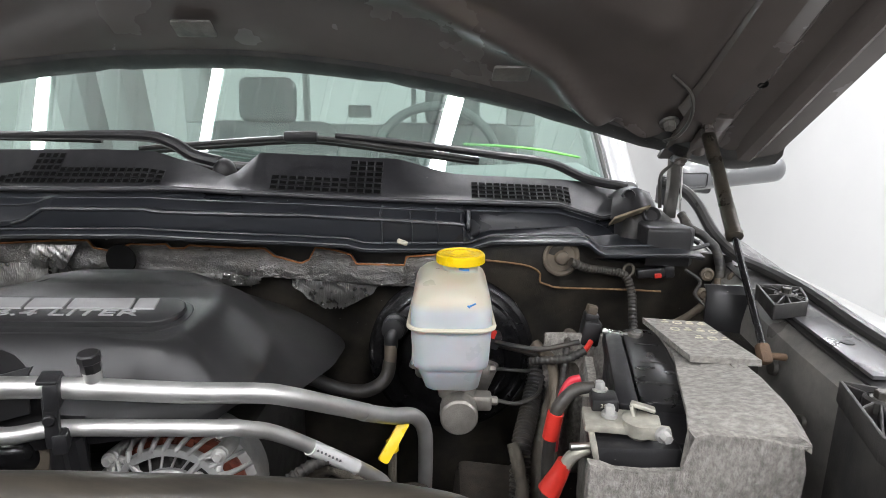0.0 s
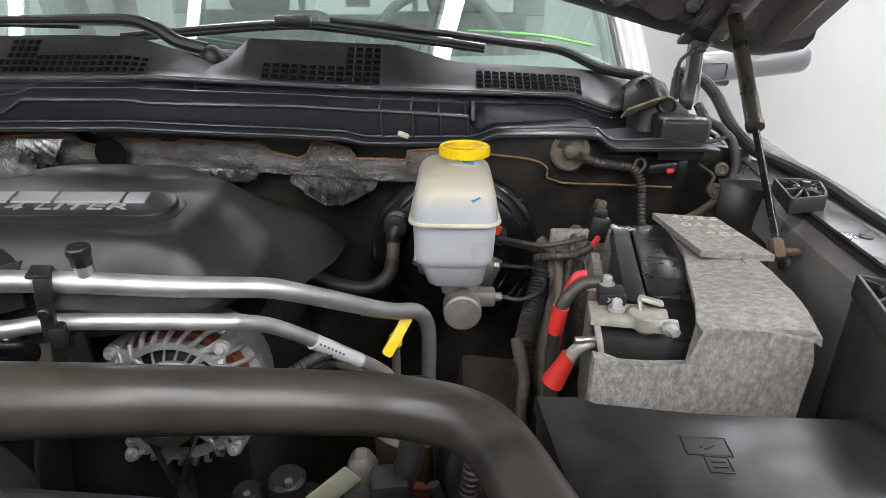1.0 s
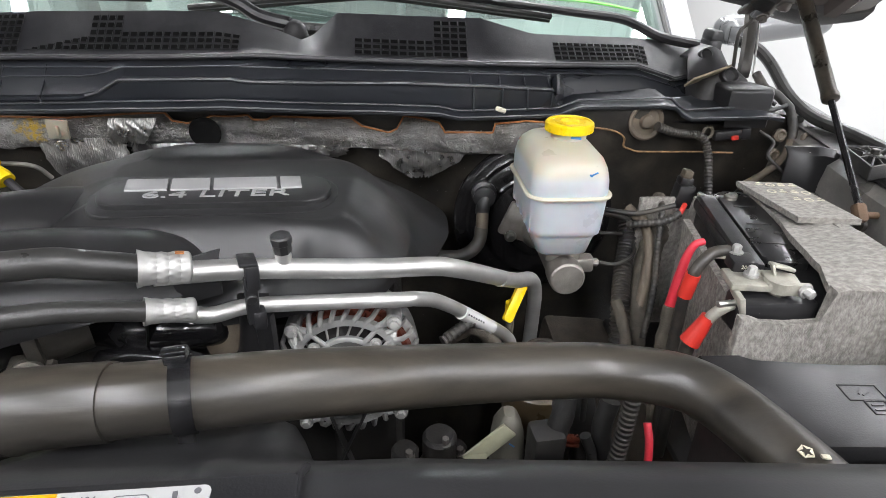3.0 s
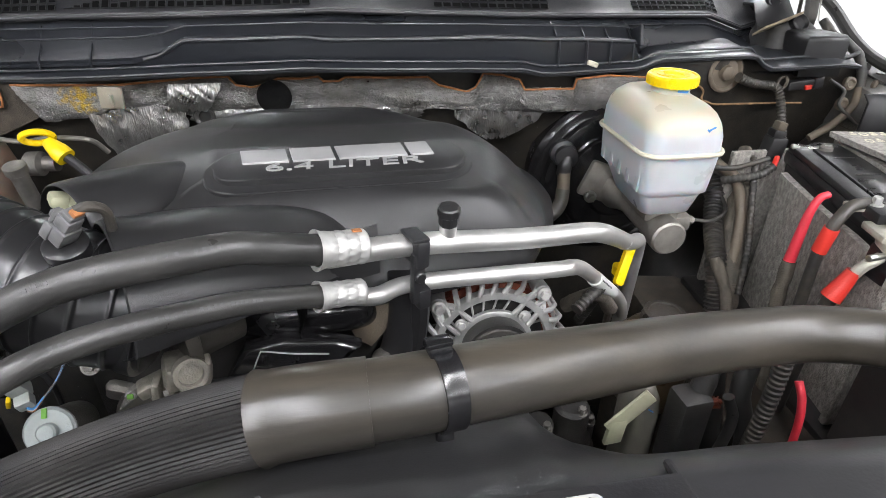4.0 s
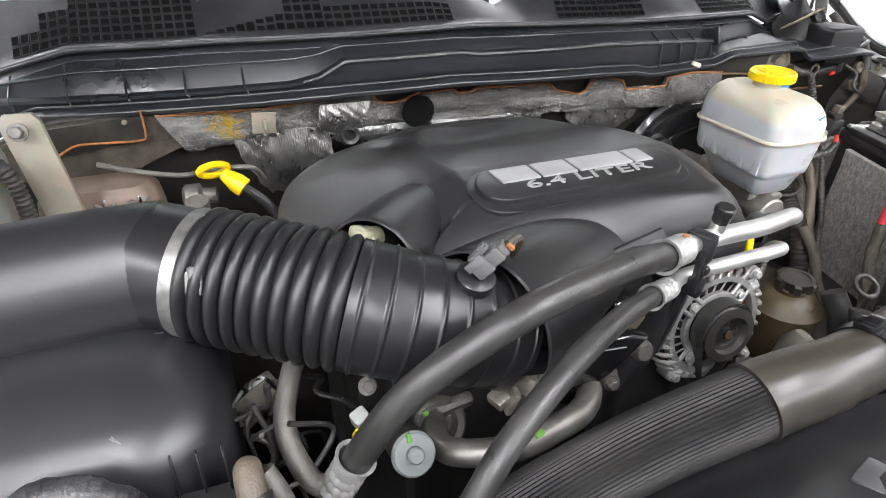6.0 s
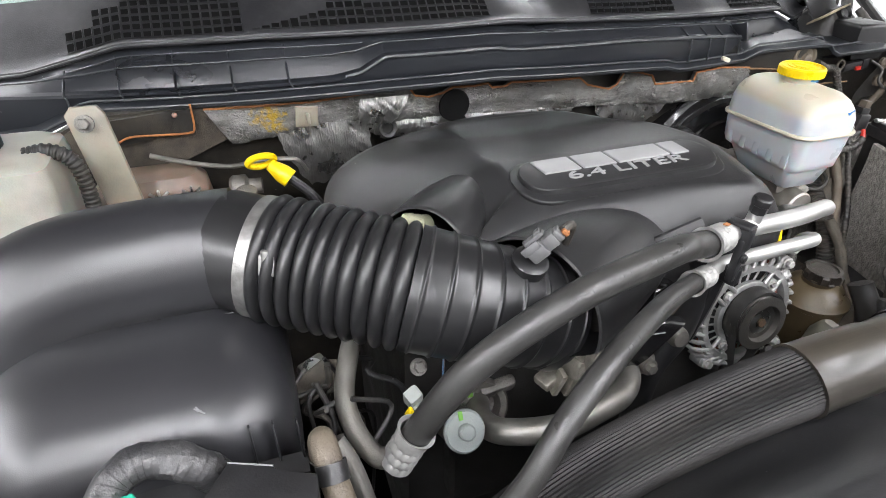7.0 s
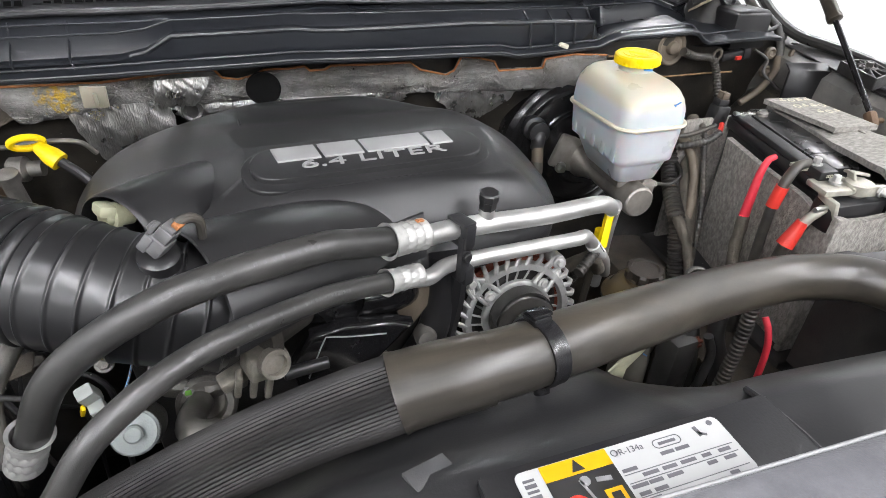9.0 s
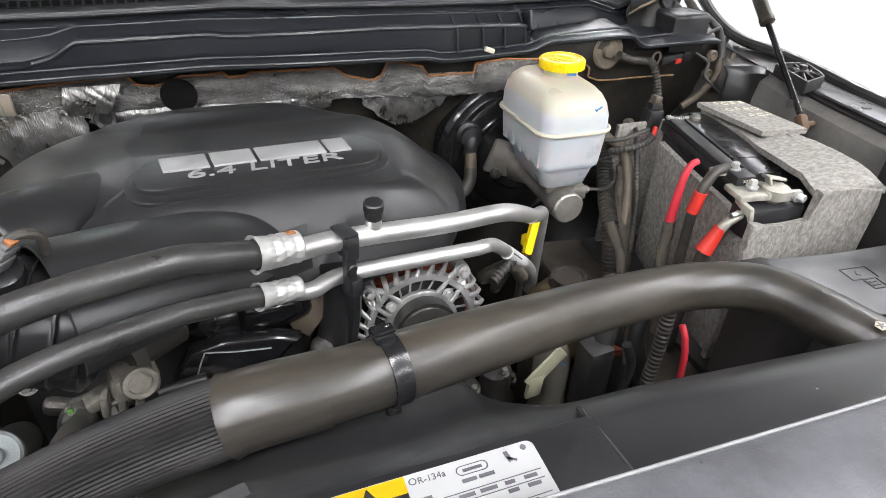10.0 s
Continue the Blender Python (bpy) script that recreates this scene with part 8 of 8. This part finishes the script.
    h = thing("thermostat_housing", (-0.58, 0.46, 1.2), "dull cast thermostat housing with green-marked bolt", "thermostat housing")
    bm = B()
    lathe(bm, (-0.596, 0.512, 1.160), (0.1, -0.85, 0.5), [(0.030, 0), (0.029, 0.012), (0.025, 0.016), (0.019, 0.014), (0.017, 0.002)], 30)
    box(bm, (-0.612, 0.520, 1.174), (0.05, 0.014, 0.030), rot(28, 24, 0), 0.006)
    box(bm, (-0.575, 0.515, 1.175), (0.04, 0.014, 0.022), rot(28, -10, 0), 0.005)
    part("casting", bm, M_CAST, h)
    bm = B()
    hexbolt(bm, (-0.610, 0.514, 1.179), (0.1, -0.85, 0.5), 0.0058, 0.009)
    part("bolt", bm, M_CLAMP, h)
    bm = B()
    box(bm, (-0.609, 0.5055, 1.1835), (0.006, 0.002, 0.005), rot(-30, 0, 0), 0.0008)
    part("paint_mark", bm, M_GREEN, h, "green paint mark")
    p = thing("coolant_pipe", (-0.55, 0.42, 1.18), "curved dull silver coolant pipe with green paint dab", "coolant pipe")
    bm = B()
    tube(bm, [(-0.600, 0.506, 1.168), (-0.607, 0.478, 1.176), (-0.598, 0.446, 1.192), (-0.552, 0.428, 1.201), (-0.508, 0.431, 1.208), (-0.476, 0.442, 1.206), (-0.452, 0.465, 1.20), (-0.435, 0.50, 1.19)], 0.0125, 20, 10)
    part("pipe", bm, M_PIPE, p)
    bm = B()
    box(bm, (-0.530, 0.423, 1.2175), (0.011, 0.006, 0.002), rot(30, 10, 20), 0.0008)
    part("paint_mark", bm, M_GREEN, p, "green paint dab")
    w = thing("pulley_washer", (-0.642, 0.435, 1.22), "grey disc washer with bolt and green mark", "pulley")
    ax = Vector((0.10, -0.80, 0.58))
    bm = B()
    lathe(bm, (-0.641, 0.440, 1.216), ax, [(0.0195, 0), (0.0195, 0.003), (0.0175, 0.005), (0.009, 0.005)], 34)
    ds = part("disc", bm, M_WASHER, w)
    bm = B()
    lathe(bm, Vector((-0.641, 0.440, 1.216)) + ax.normalized() * 0.005, ax, [(0.0075, 0), (0.0075, 0.005), (0.006, 0.0065)], 18)
    part("bolt", bm, M_WASHER, ds)
    bm = B()
    box(bm, Vector((-0.643, 0.440, 1.216)) + Vector((0.0, 0.004, 0.0155)), (0.004, 0.002, 0.008), rot(-35, 0, 0), 0.0005)
    part("paint_mark", bm, M_GREEN, ds, "green paint mark")
    bm = B()
    lathe(bm, (-0.641, 0.475, 1.19), ax, [(0.017, 0), (0.018, 0.01), (0.018, 0.03), (0.016, 0.043)], 30)
    part("drum", bm, M_DARKSTEEL, w)
    for q, r in (((-0.665, 0.500, 1.245), 0.0055), ((-0.622, 0.49, 1.238), 0.0055)):
        b = thing("engine_bolt", q, "small bright bolt head on the engine", "bolt", "engine bolts")
        bm = B()
        hexbolt(bm, q, (0.1, -0.8, 0.6), r, 0.008)
        part("head", bm, M_CAST, b)
    s = thing("engine_connector", (-0.676, 0.475, 1.229), "pale grey connector with yellow lock and coloured wires", "connector")
    bm = B()
    box(bm, (-0.677, 0.476, 1.233), (0.015, 0.014, 0.022), rot(20, -16, 20), 0.003)
    box(bm, (-0.672, 0.470, 1.222), (0.013, 0.012, 0.012), rot(20, -10, 20), 0.002)
    part("body", bm, M_CONN, s)
    bm = B()
    box(bm, (-0.683, 0.468, 1.224), (0.0035, 0.006, 0.011), rot(20, 16, 20), 0.001)
    part("yellow_lock", bm, M_YELLOW, s)
    for k, mm in enumerate((M_BLUE, M_CONN, M_ORANGE, M_LOOM)):
        bm = B()
        tube(bm, [(-0.670, 0.466, 1.2185 - 0.0014 * k), (-0.663, 0.464, 1.219 - 0.001 * k), (-0.655, 0.470, 1.226), (-0.647, 0.482, 1.234), (-0.640, 0.50, 1.25)], 0.0011, 6)
        part("wire", bm, mm, s)
    # grimy looms and stays under the intake hose
    rng = random.Random(11)
    for k in range(9):
        x, y, z = rng.uniform(-0.77, -0.72), rng.uniform(0.44, 0.53), rng.uniform(1.245, 1.285)
        b = B()
        pts = [(x, y, z)]
        for q in range(3):
            x, y, z = x + rng.uniform(-0.035, 0.035), y + rng.uniform(-0.02, 0.02), z - rng.uniform(0.0, 0.04)
            pts.append((x, y, z))
        pts.append((x + rng.uniform(-0.02, 0.02), y, z - 0.12))
        tube(b, pts, rng.uniform(0.0014, 0.0032), 9, 6)
        single("wiring_harness", b, (M_LOOM, M_DUSTY, M_PLASTIC)[k % 3], "grimy thin wiring under the intake hose", "harness", "wiring harnesses")
    b = B()
    prism(b, [(0, 0), (0.05, 0.006), (0.056, 0.022), (0.03, 0.03), (0.0, 0.02)], Matrix.Translation((-0.775, 0.50, 1.232)) @ rot(50, 0, 14), 0.004, 0.001)
    single("loom_bracket", b, M_GREYDIRT, "grimy flat metal bracket under the hose", "bracket")
    g = thing("idle_valve_fitting", (-0.638, 0.577, 1.353), "pale green plastic fitting inside the cover duct", "fitting")
    bm = B()
    ax = Vector((-0.75, -0.55, 0.25))
    lathe(bm, (-0.615, 0.590, 1.342), ax, [(0.010, 0), (0.010, 0.012), (0.0125, 0.013), (0.0125, 0.018), (0.009, 0.019), (0.009, 0.026), (0.007, 0.027)], 22)
    box(bm, (-0.632, 0.578, 1.355), (0.016, 0.02, 0.012), rot(0, 20, 30), 0.004)
    part("body", bm, M_PALE, g)
    g.location.x -= 0.014


engine_front()


# ---- dipsticks, power steering, left-hand bottles ----
def small_items():
    d = thing("oil_dipstick", (-0.76, 0.81, 1.3), "yellow ring-handled oil dipstick", "dipstick", "dipsticks")
    bm = B()
    c = Vector((-0.772, 0.815, 1.330))
    sweep(bm, [c + Vector((0.016 * math.cos(a), 0.004 * math.cos(a) - 0.006 * math.sin(a), 0.009 * math.sin(a))) for a in [2 * math.pi * i / 26 for i in range(27)]], 0.0042, 8, cap=False)
    tube(bm, [c + Vector((0.010, 0, -0.006)), c + Vector((0.020, -0.006, -0.014)), c + Vector((0.031, -0.012, -0.023))], lambda s: 0.0075 + 0.0045 * min(1, 1.6 * s), 14)
    part("handle", bm, M_YELLOW, d)
    bm = B()
    tube(bm, [c + Vector((0.030, -0.010, -0.022)), c + Vector((0.055, -0.02, -0.045)), c + Vector((0.075, -0.03, -0.08))], 0.006, 10)
    part("tube", bm, M_PLASTIC, d)
    e = thing("transmission_dipstick", (-0.06, 0.665, 1.18), "yellow flat-handled fluid dipstick", "dipstick", "dipsticks")
    bm = B()
    a, b = Vector((-0.047, 0.683, 1.201)), Vector((-0.073, 0.650, 1.163))
    o = (a + b) / 2
    dz = (a - b).normalized()
    side = dz.cross(Vector((0.2, -0.9, 0.3))).normalized()
    nrm = side.cross(dz)
    M = Matrix((( side.x, dz.x, nrm.x, o.x), (side.y, dz.y, nrm.y, o.y), (side.z, dz.z, nrm.z, o.z), (0, 0, 0, 1)))
    prism(bm, rrect(0.013, 0.056, 0.003), M, 0.006, 0.0015)
    part("handle", bm, M_YELLOW, e)
    bm = B()
    lathe(bm, (-0.062, 0.672, 1.178), (0, 0, -1), [(0.008, 0), (0.008, 0.012), (0.006, 0.014)], 16)
    part("collar", bm, M_YELLOW, e)
    bm = B()
    tube(bm, [(-0.062, 0.672, 1.166), (-0.062, 0.674, 1.12), (-0.06, 0.69, 1.0)], 0.0055, 10)
    part("tube", bm, M_GREYDIRT, e)
    p = thing("power_steering_reservoir", (-0.03, 0.59, 1.12), "dirty tan power steering reservoir with brown cap", "fluid reservoir")
    bm = B()
    lathe(bm, (-0.035, 0.595, 1.02), (0, 0, 1), [(0.035, 0), (0.042, 0.01), (0.046, 0.06), (0.047, 0.086), (0.050, 0.088), (0.050, 0.094), (0.046, 0.097), (0.036, 0.112), (0.022, 0.118), (0.021, 0.126)], 34)
    part("bottle", bm, M_OCHRE, p)
    bm = B()
    rings = lathe(bm, (-0.033, 0.594, 1.144), (0, 0, 1), [(0.024, 0), (0.027, 0.002), (0.027, 0.012), (0.024, 0.015), (0.019, 0.0155), (0.018, 0.0135)], 36)
    for ring in rings[1:3]:
        for i, v in enumerate(ring):
            if i % 6 < 3:
                v.co += (Vector((-0.033, 0.594, v.co.z)) - v.co) * 0.20
    part("cap", bm, M_STEERCAP, p, "dusty brown lobed cap")
    h = thing("hose_ring", (-0.022, 0.512, 1.21), "dark hose clamp ring beside the reservoir", "clamp")
    bm = B()
    c = Vector((-0.022, 0.512, 1.218))
    sweep(bm, [c + Vector((0.016 * math.cos(a), 0.012 * math.sin(a), 0.008 * math.sin(a) - 0.02)) for a in [2 * math.pi * i / 30 for i in range(31)]], 0.0028, 8, cap=False)
    rod(bm, c + Vector((0.016, 0, -0.02)), c + Vector((0.02, 0.004, -0.10)), 0.0035)
    part("ring", bm, M_DARKSTEEL, h)
    f = thing("coolant_bottle", (-0.09, 0.50, 0.66), "dull pale beige bottle deep in the bay", "bottle")
    bm = B()
    stack(bm, (-0.086, 0.52), [(0.64, 0.034, 0.05, 0.014, 0, 0), (1.085, 0.036, 0.052, 0.014, 0, 0), (1.11, 0.032, 0.046, 0.014, 0, 0), (1.125, 0.02, 0.03, 0.009, 0, 0), (1.13, 0.012, 0.018, 0.005, 0, 0)])
    part("body", bm, M_DULLBOTTLE, f)
    bm = B()
    box(bm, (-0.112, 0.490, 1.110), (0.060, 0.004, 0.024), rot(0, -40, 10), 0.0015)
    box(bm, (-0.126, 0.488, 1.085), (0.022, 0.006, 0.034), rot(0, 6, 10), 0.0015)
    part("tag", bm, M_PALE, f, "pale yellow plastic tag")
    bm = B()
    box(bm, (-0.086, 0.4935, 1.105), (0.008, 0.001, 0.0016), rot(0, 40, 0))
    part("ink_mark", bm, M_BLUE, f, "blue pen mark")
    k = thing("relay_box", (-0.06, 0.53, 1.0), "dark grey plastic relay box deep in the bay", "relay box")
    bm = B()
    box(bm, (-0.052, 0.482, 1.085), (0.036, 0.034, 0.11), rot(0, 0, 6), 0.006)
    part("box", bm, M_DUSTY, k)
    bm = B()
    box(bm, (-0.052, 0.482, 0.83), (0.03, 0.03, 0.42), None, 0.004)
    part("stand", bm, M_DARKSTEEL, k)
    bm = B()
    for z in (1.115, 1.122):
        box(bm, (-0.026, 0.485, z), (0.024, 0.01, 0.004), rot(0, 8, 0), 0.001)
    part("terminal", bm, M_COPPER, k, "copper-red terminal strips")
    for x, y, z, r, mm, lab in ((-0.165, 0.52, 1.10, 0.020, M_BLOCK, "dirty cast pump body below the radiator hose"), (-0.205, 0.51, 1.09, 0.016, M_BLOCK, "oily dark pump body below the radiator hose"), (-0.145, 0.53, 1.07, 0.014, M_BLOCK, "dirty cast boss below the radiator hose")):
        t2 = thing("pump_body", (x, y, 0.64), lab, "pump", "pump bodies")
        bm = B()
        lathe(bm, (x, y, 0.64), (0, 0, 1), [(r * 1.3, 0), (r * 1.3, z - 0.69), (r, z - 0.68), (r, z - 0.645), (r * 0.8, z - 0.64)], 22)
        part("body", bm, mm, t2)
        bm = B()
        hexbolt(bm, (x + r * 0.3, y - r * 0.6, z - 0.005), (0, -0.2, 1), 0.0045, 0.012)
        part("bolt", bm, M_CAST, t2)
    for pts, r, lab in (([(0.0, 0.56, 1.15), (0.005, 0.53, 1.10), (0.01, 0.50, 0.95)], 0.016, "black hose below the power steering bottle"), ([(0.02, 0.50, 1.16), (0.012, 0.49, 1.12), (0.03, 0.48, 1.05), (0.03, 0.47, 0.9)], 0.011, "shiny black hose deep in the bay"), ([(-0.01, 0.48, 1.13), (0.0, 0.475, 1.09), (-0.02, 0.47, 1.0)], 0.006, "thin black hose deep in the bay")):
        bm = B()
        tube(bm, pts, r, 12)
        single("coolant_hose", bm, M_RUBBER, lab, "hose", "lower hoses")
    # pipe behind the dipstick
    bm = B()
    tube(bm, [(-0.90, 0.86, 1.335), (-0.86, 0.85, 1.325), (-0.81, 0.845, 1.315), (-0.775, 0.845, 1.318), (-0.73, 0.85, 1.312), (-0.715, 0.86, 1.29)], 0.0032, 10)
    single("vapour_pipe", bm, M_PIPE, "thin silver vapour pipe at the firewall", "pipe")
    v = thing("purge_valve", (-0.79, 0.80, 1.28), "dull metal valve below the dipstick", "valve")
    bm = B()
    lathe(bm, (-0.795, 0.80, 1.245), (0, -0.2, 1), [(0.010, 0), (0.010, 0.05), (0.013, 0.052), (0.013, 0.062), (0.009, 0.064)], 18)
    lathe(bm, (-0.815, 0.85, 1.283), (1, -0.1, 0), [(0.012, 0), (0.016, 0.004), (0.016, 0.02), (0.010, 0.024), (0.010, 0.04)], 18)
    part("body", bm, M_CAST, v)
    # washer bottle
    w = thing("washer_bottle", (-1.0, 0.74, 1.2), "cloudy white washer bottle with black cap", "washer bottle")
    bm = B()
    stack(bm, (-1.015, 0.745), [(0.64, 0.10, 0.10, 0.02, 0, 0), (1.385, 0.11, 0.11, 0.014, 0, 0), (1.398, 0.106, 0.106, 0.016, 0, 0), (1.404, 0.09, 0.09, 0.02, 0, 0)])
    part("bottle", bm, M_WASH, w)
    bm = B()
    lathe(bm, (-1.035, 0.755, 1.400), (0, 0, 1), [(0.026, 0), (0.028, 0.003), (0.028, 0.014), (0.024, 0.018), (0.010, 0.020)], 28)
    cp = part("cap", bm, M_PLASTIC, w)
    bm = B()
    box(bm, (-1.032, 0.752, 1.4205), (0.022, 0.005, 0.002), rot(0, 0, 10), 0.0008)
    part("print", bm, M_YELLOW, cp, "yellow printed symbol")
    bm = B()
    loom(bm, [(-0.985, 0.735, 1.400), (-0.965, 0.735, 1.402), (-0.948, 0.735, 1.39), (-0.943, 0.735, 1.36), (-0.945, 0.735, 1.31)], 0.0078, 0.005)
    part("filler_hose", bm, M_LOOM, w, "black corrugated hose")
    b = thing("bottle_strap", (-0.93, 0.77, 1.36), "translucent beige plastic strap with a bolt", "strap")
    bm = B()
    prism(bm, [(-0.019, 0.042), (-0.012, 0.05), (0.012, 0.05), (0.018, 0.042), (0.034, -0.055), (0.0, -0.065)], Matrix.Translation((-0.935, 0.775, 1.378)) @ rot(78, 0, 0), 0.007, 0.002)
    part("strap", bm, M_STRAP, b)
    bm = B()
    hexbolt(bm, (-0.934, 0.764, 1.415), (0, -0.95, 0.3), 0.006, 0.010)
    part("bolt", bm, M_CAST, b)
    k = thing("coolant_tank", (-0.9, 0.85, 1.25), "rusty brown translucent coolant tank", "coolant tank")
    bm = B()
    stack(bm, (-0.905, 0.855), [(1.12, 0.13, 0.07, 0.02, 0, 0), (1.275, 0.135, 0.075, 0.025, 0, 0), (1.302, 0.13, 0.07, 0.03, 0, 0), (1.314, 0.11, 0.05, 0.02, 0, 0)])
    part("tank", bm, M_BROWN, k)
    for x in (-0.895, -0.858):
        bm = B()
        rod(bm, (x, 0.82, 1.29), (x, 0.812, 1.262), 0.008, seg=12)
        for a in (-50, 0, 50):
            box(bm, (x + 0.007 * math.sin(radians(a)), 0.817, 1.297 + 0.004 * math.cos(radians(a))), (0.003, 0.004, 0.014), rot(0, a, 0), 0.001)
        part("clip", bm, M_STEEL, k)
    # hose and wiring in front of the air box
    t = thing("heater_hose", (-0.76, 0.34, 1.25), "tan bent heater hose with black clamps", "hose")
    bm = B()
    tube(bm, [(-0.766, 0.410, 1.25), (-0.765, 0.403, 1.288), (-0.764, 0.394, 1.305), (-0.763, 0.381, 1.307), (-0.761, 0.368, 1.295), (-0.757, 0.352, 1.280), (-0.750, 0.340, 1.22), (-0.748, 0.335, 1.12)], 0.0094, 18, 10)
    part("hose", bm, M_TAN, t)
    for p, ax, mm in (((-0.7610, 0.371, 1.300), (0.05, -0.70, -0.70), M_PLASTIC), ((-0.7655, 0.406, 1.272), (0.0, -0.2, 0.97), M_DARKSTEEL)):
        bm = B()
        lathe(bm, p, ax, [(0.0095, -0.006), (0.0106, -0.006), (0.0106, 0.007), (0.0095, 0.007)], 22, cap=False)
        part("clamp", bm, mm, t)
    bm = B()
    prism(bm, [(-0.838, 0.359), (-0.772, 0.334), (-0.771, 0.357), (-0.794, 0.364), (-0.796, 0.370), (-0.823, 0.381)], Matrix.Translation((0, 0, 1.316)), 0.006, 0.0015)
    prism(bm, [(-0.833, 0.359), (-0.776, 0.338), (-0.775, 0.354), (-0.821, 0.372)], Matrix.Translation((0, 0, 1.20)), 0.116)
    rc = single("relay_cover", bm, M_PLASTIC, "flat black relay cover by the air box", "relay box")
    # thin light grey lines along two edges
    for a, b in (((-0.838, 0.3585), (-0.772, 0.3335)), ((-0.823, 0.3812), (-0.796, 0.3705))):
        bm = B()
        sweep(bm, [Vector((*a, 1.3212)), Vector((*b, 1.3212))], 0.0007, 6)
        part("bright_edge", bm, M_GREYPLUG, rc, "light grey edge")
    bm = B()
    tube(bm, [(-0.756, 0.398, 1.296), (-0.748, 0.388, 1.280), (-0.741, 0.376, 1.25), (-0.735, 0.366, 1.20), (-0.730, 0.36, 1.1)], 0.0080, 14)
    single("sleeved_hose", bm, M_DULL, "dull grey sleeved hose beside the air box", "hose")
    q = thing("taped_harness", (-0.87, 0.38, 1.31), "black taped wiring bundle with coloured wires and plugs", "harness")
    bm = B()
    taped(bm, [(-0.894, 0.374, 1.318), (-0.886, 0.387, 1.325), (-0.870, 0.393, 1.327), (-0.852, 0.390, 1.325), (-0.840, 0.388, 1.315), (-0.833, 0.392, 1.300)], 0.0118, 18)
    part("tape_wrap", bm, M_TAPE, q)
    for i2, mm in enumerate((M_RED, M_RED, M_YELLOW, M_GREENWIRE, M_GREENWIRE)):
        bm = B()
        x = -0.905 + 0.0085 * i2
        tube(bm, [(-0.890 + 0.003 * i2, 0.374, 1.322), (x, 0.360, 1.322), (x - 0.003, 0.352, 1.312), (x - 0.003, 0.350, 1.295)], 0.0022, 8)
        part("wire", bm, mm, q)
    for x in (-0.915, -0.893, -0.872):
        bm = B()
        box(bm, (x, 0.349, 1.294), (0.016, 0.012, 0.018), rot(15, 0, 0), 0.002)
        part("plug", bm, M_GREYPLUG, q, "grey wire plug")
    bm = B()
    box(bm, (-0.755, 0.566, 1.206), (0.03, 0.026, 0.014), rot(20, 0, 30), 0.004)
    single("bracket_tab", bm, M_CAST, "dull metal bracket tab with a bolt", "bracket")
    bm = B()
    hexbolt(bm, (-0.757, 0.561, 1.213), (0.05, -0.6, 0.8), 0.007, 0.010)
    part("bolt", bm, M_STEEL, bpy.data.objects["bracket_tab"])
    bm = B()
    box(bm, (-0.062, 0.852, 1.389), (0.016, 0.006, 0.007), rot(0, 20, 0), 0.002)
    single("edge_clip", bm, M_RIDGE, "small cream clip on the tray edge", "clip")


small_items()
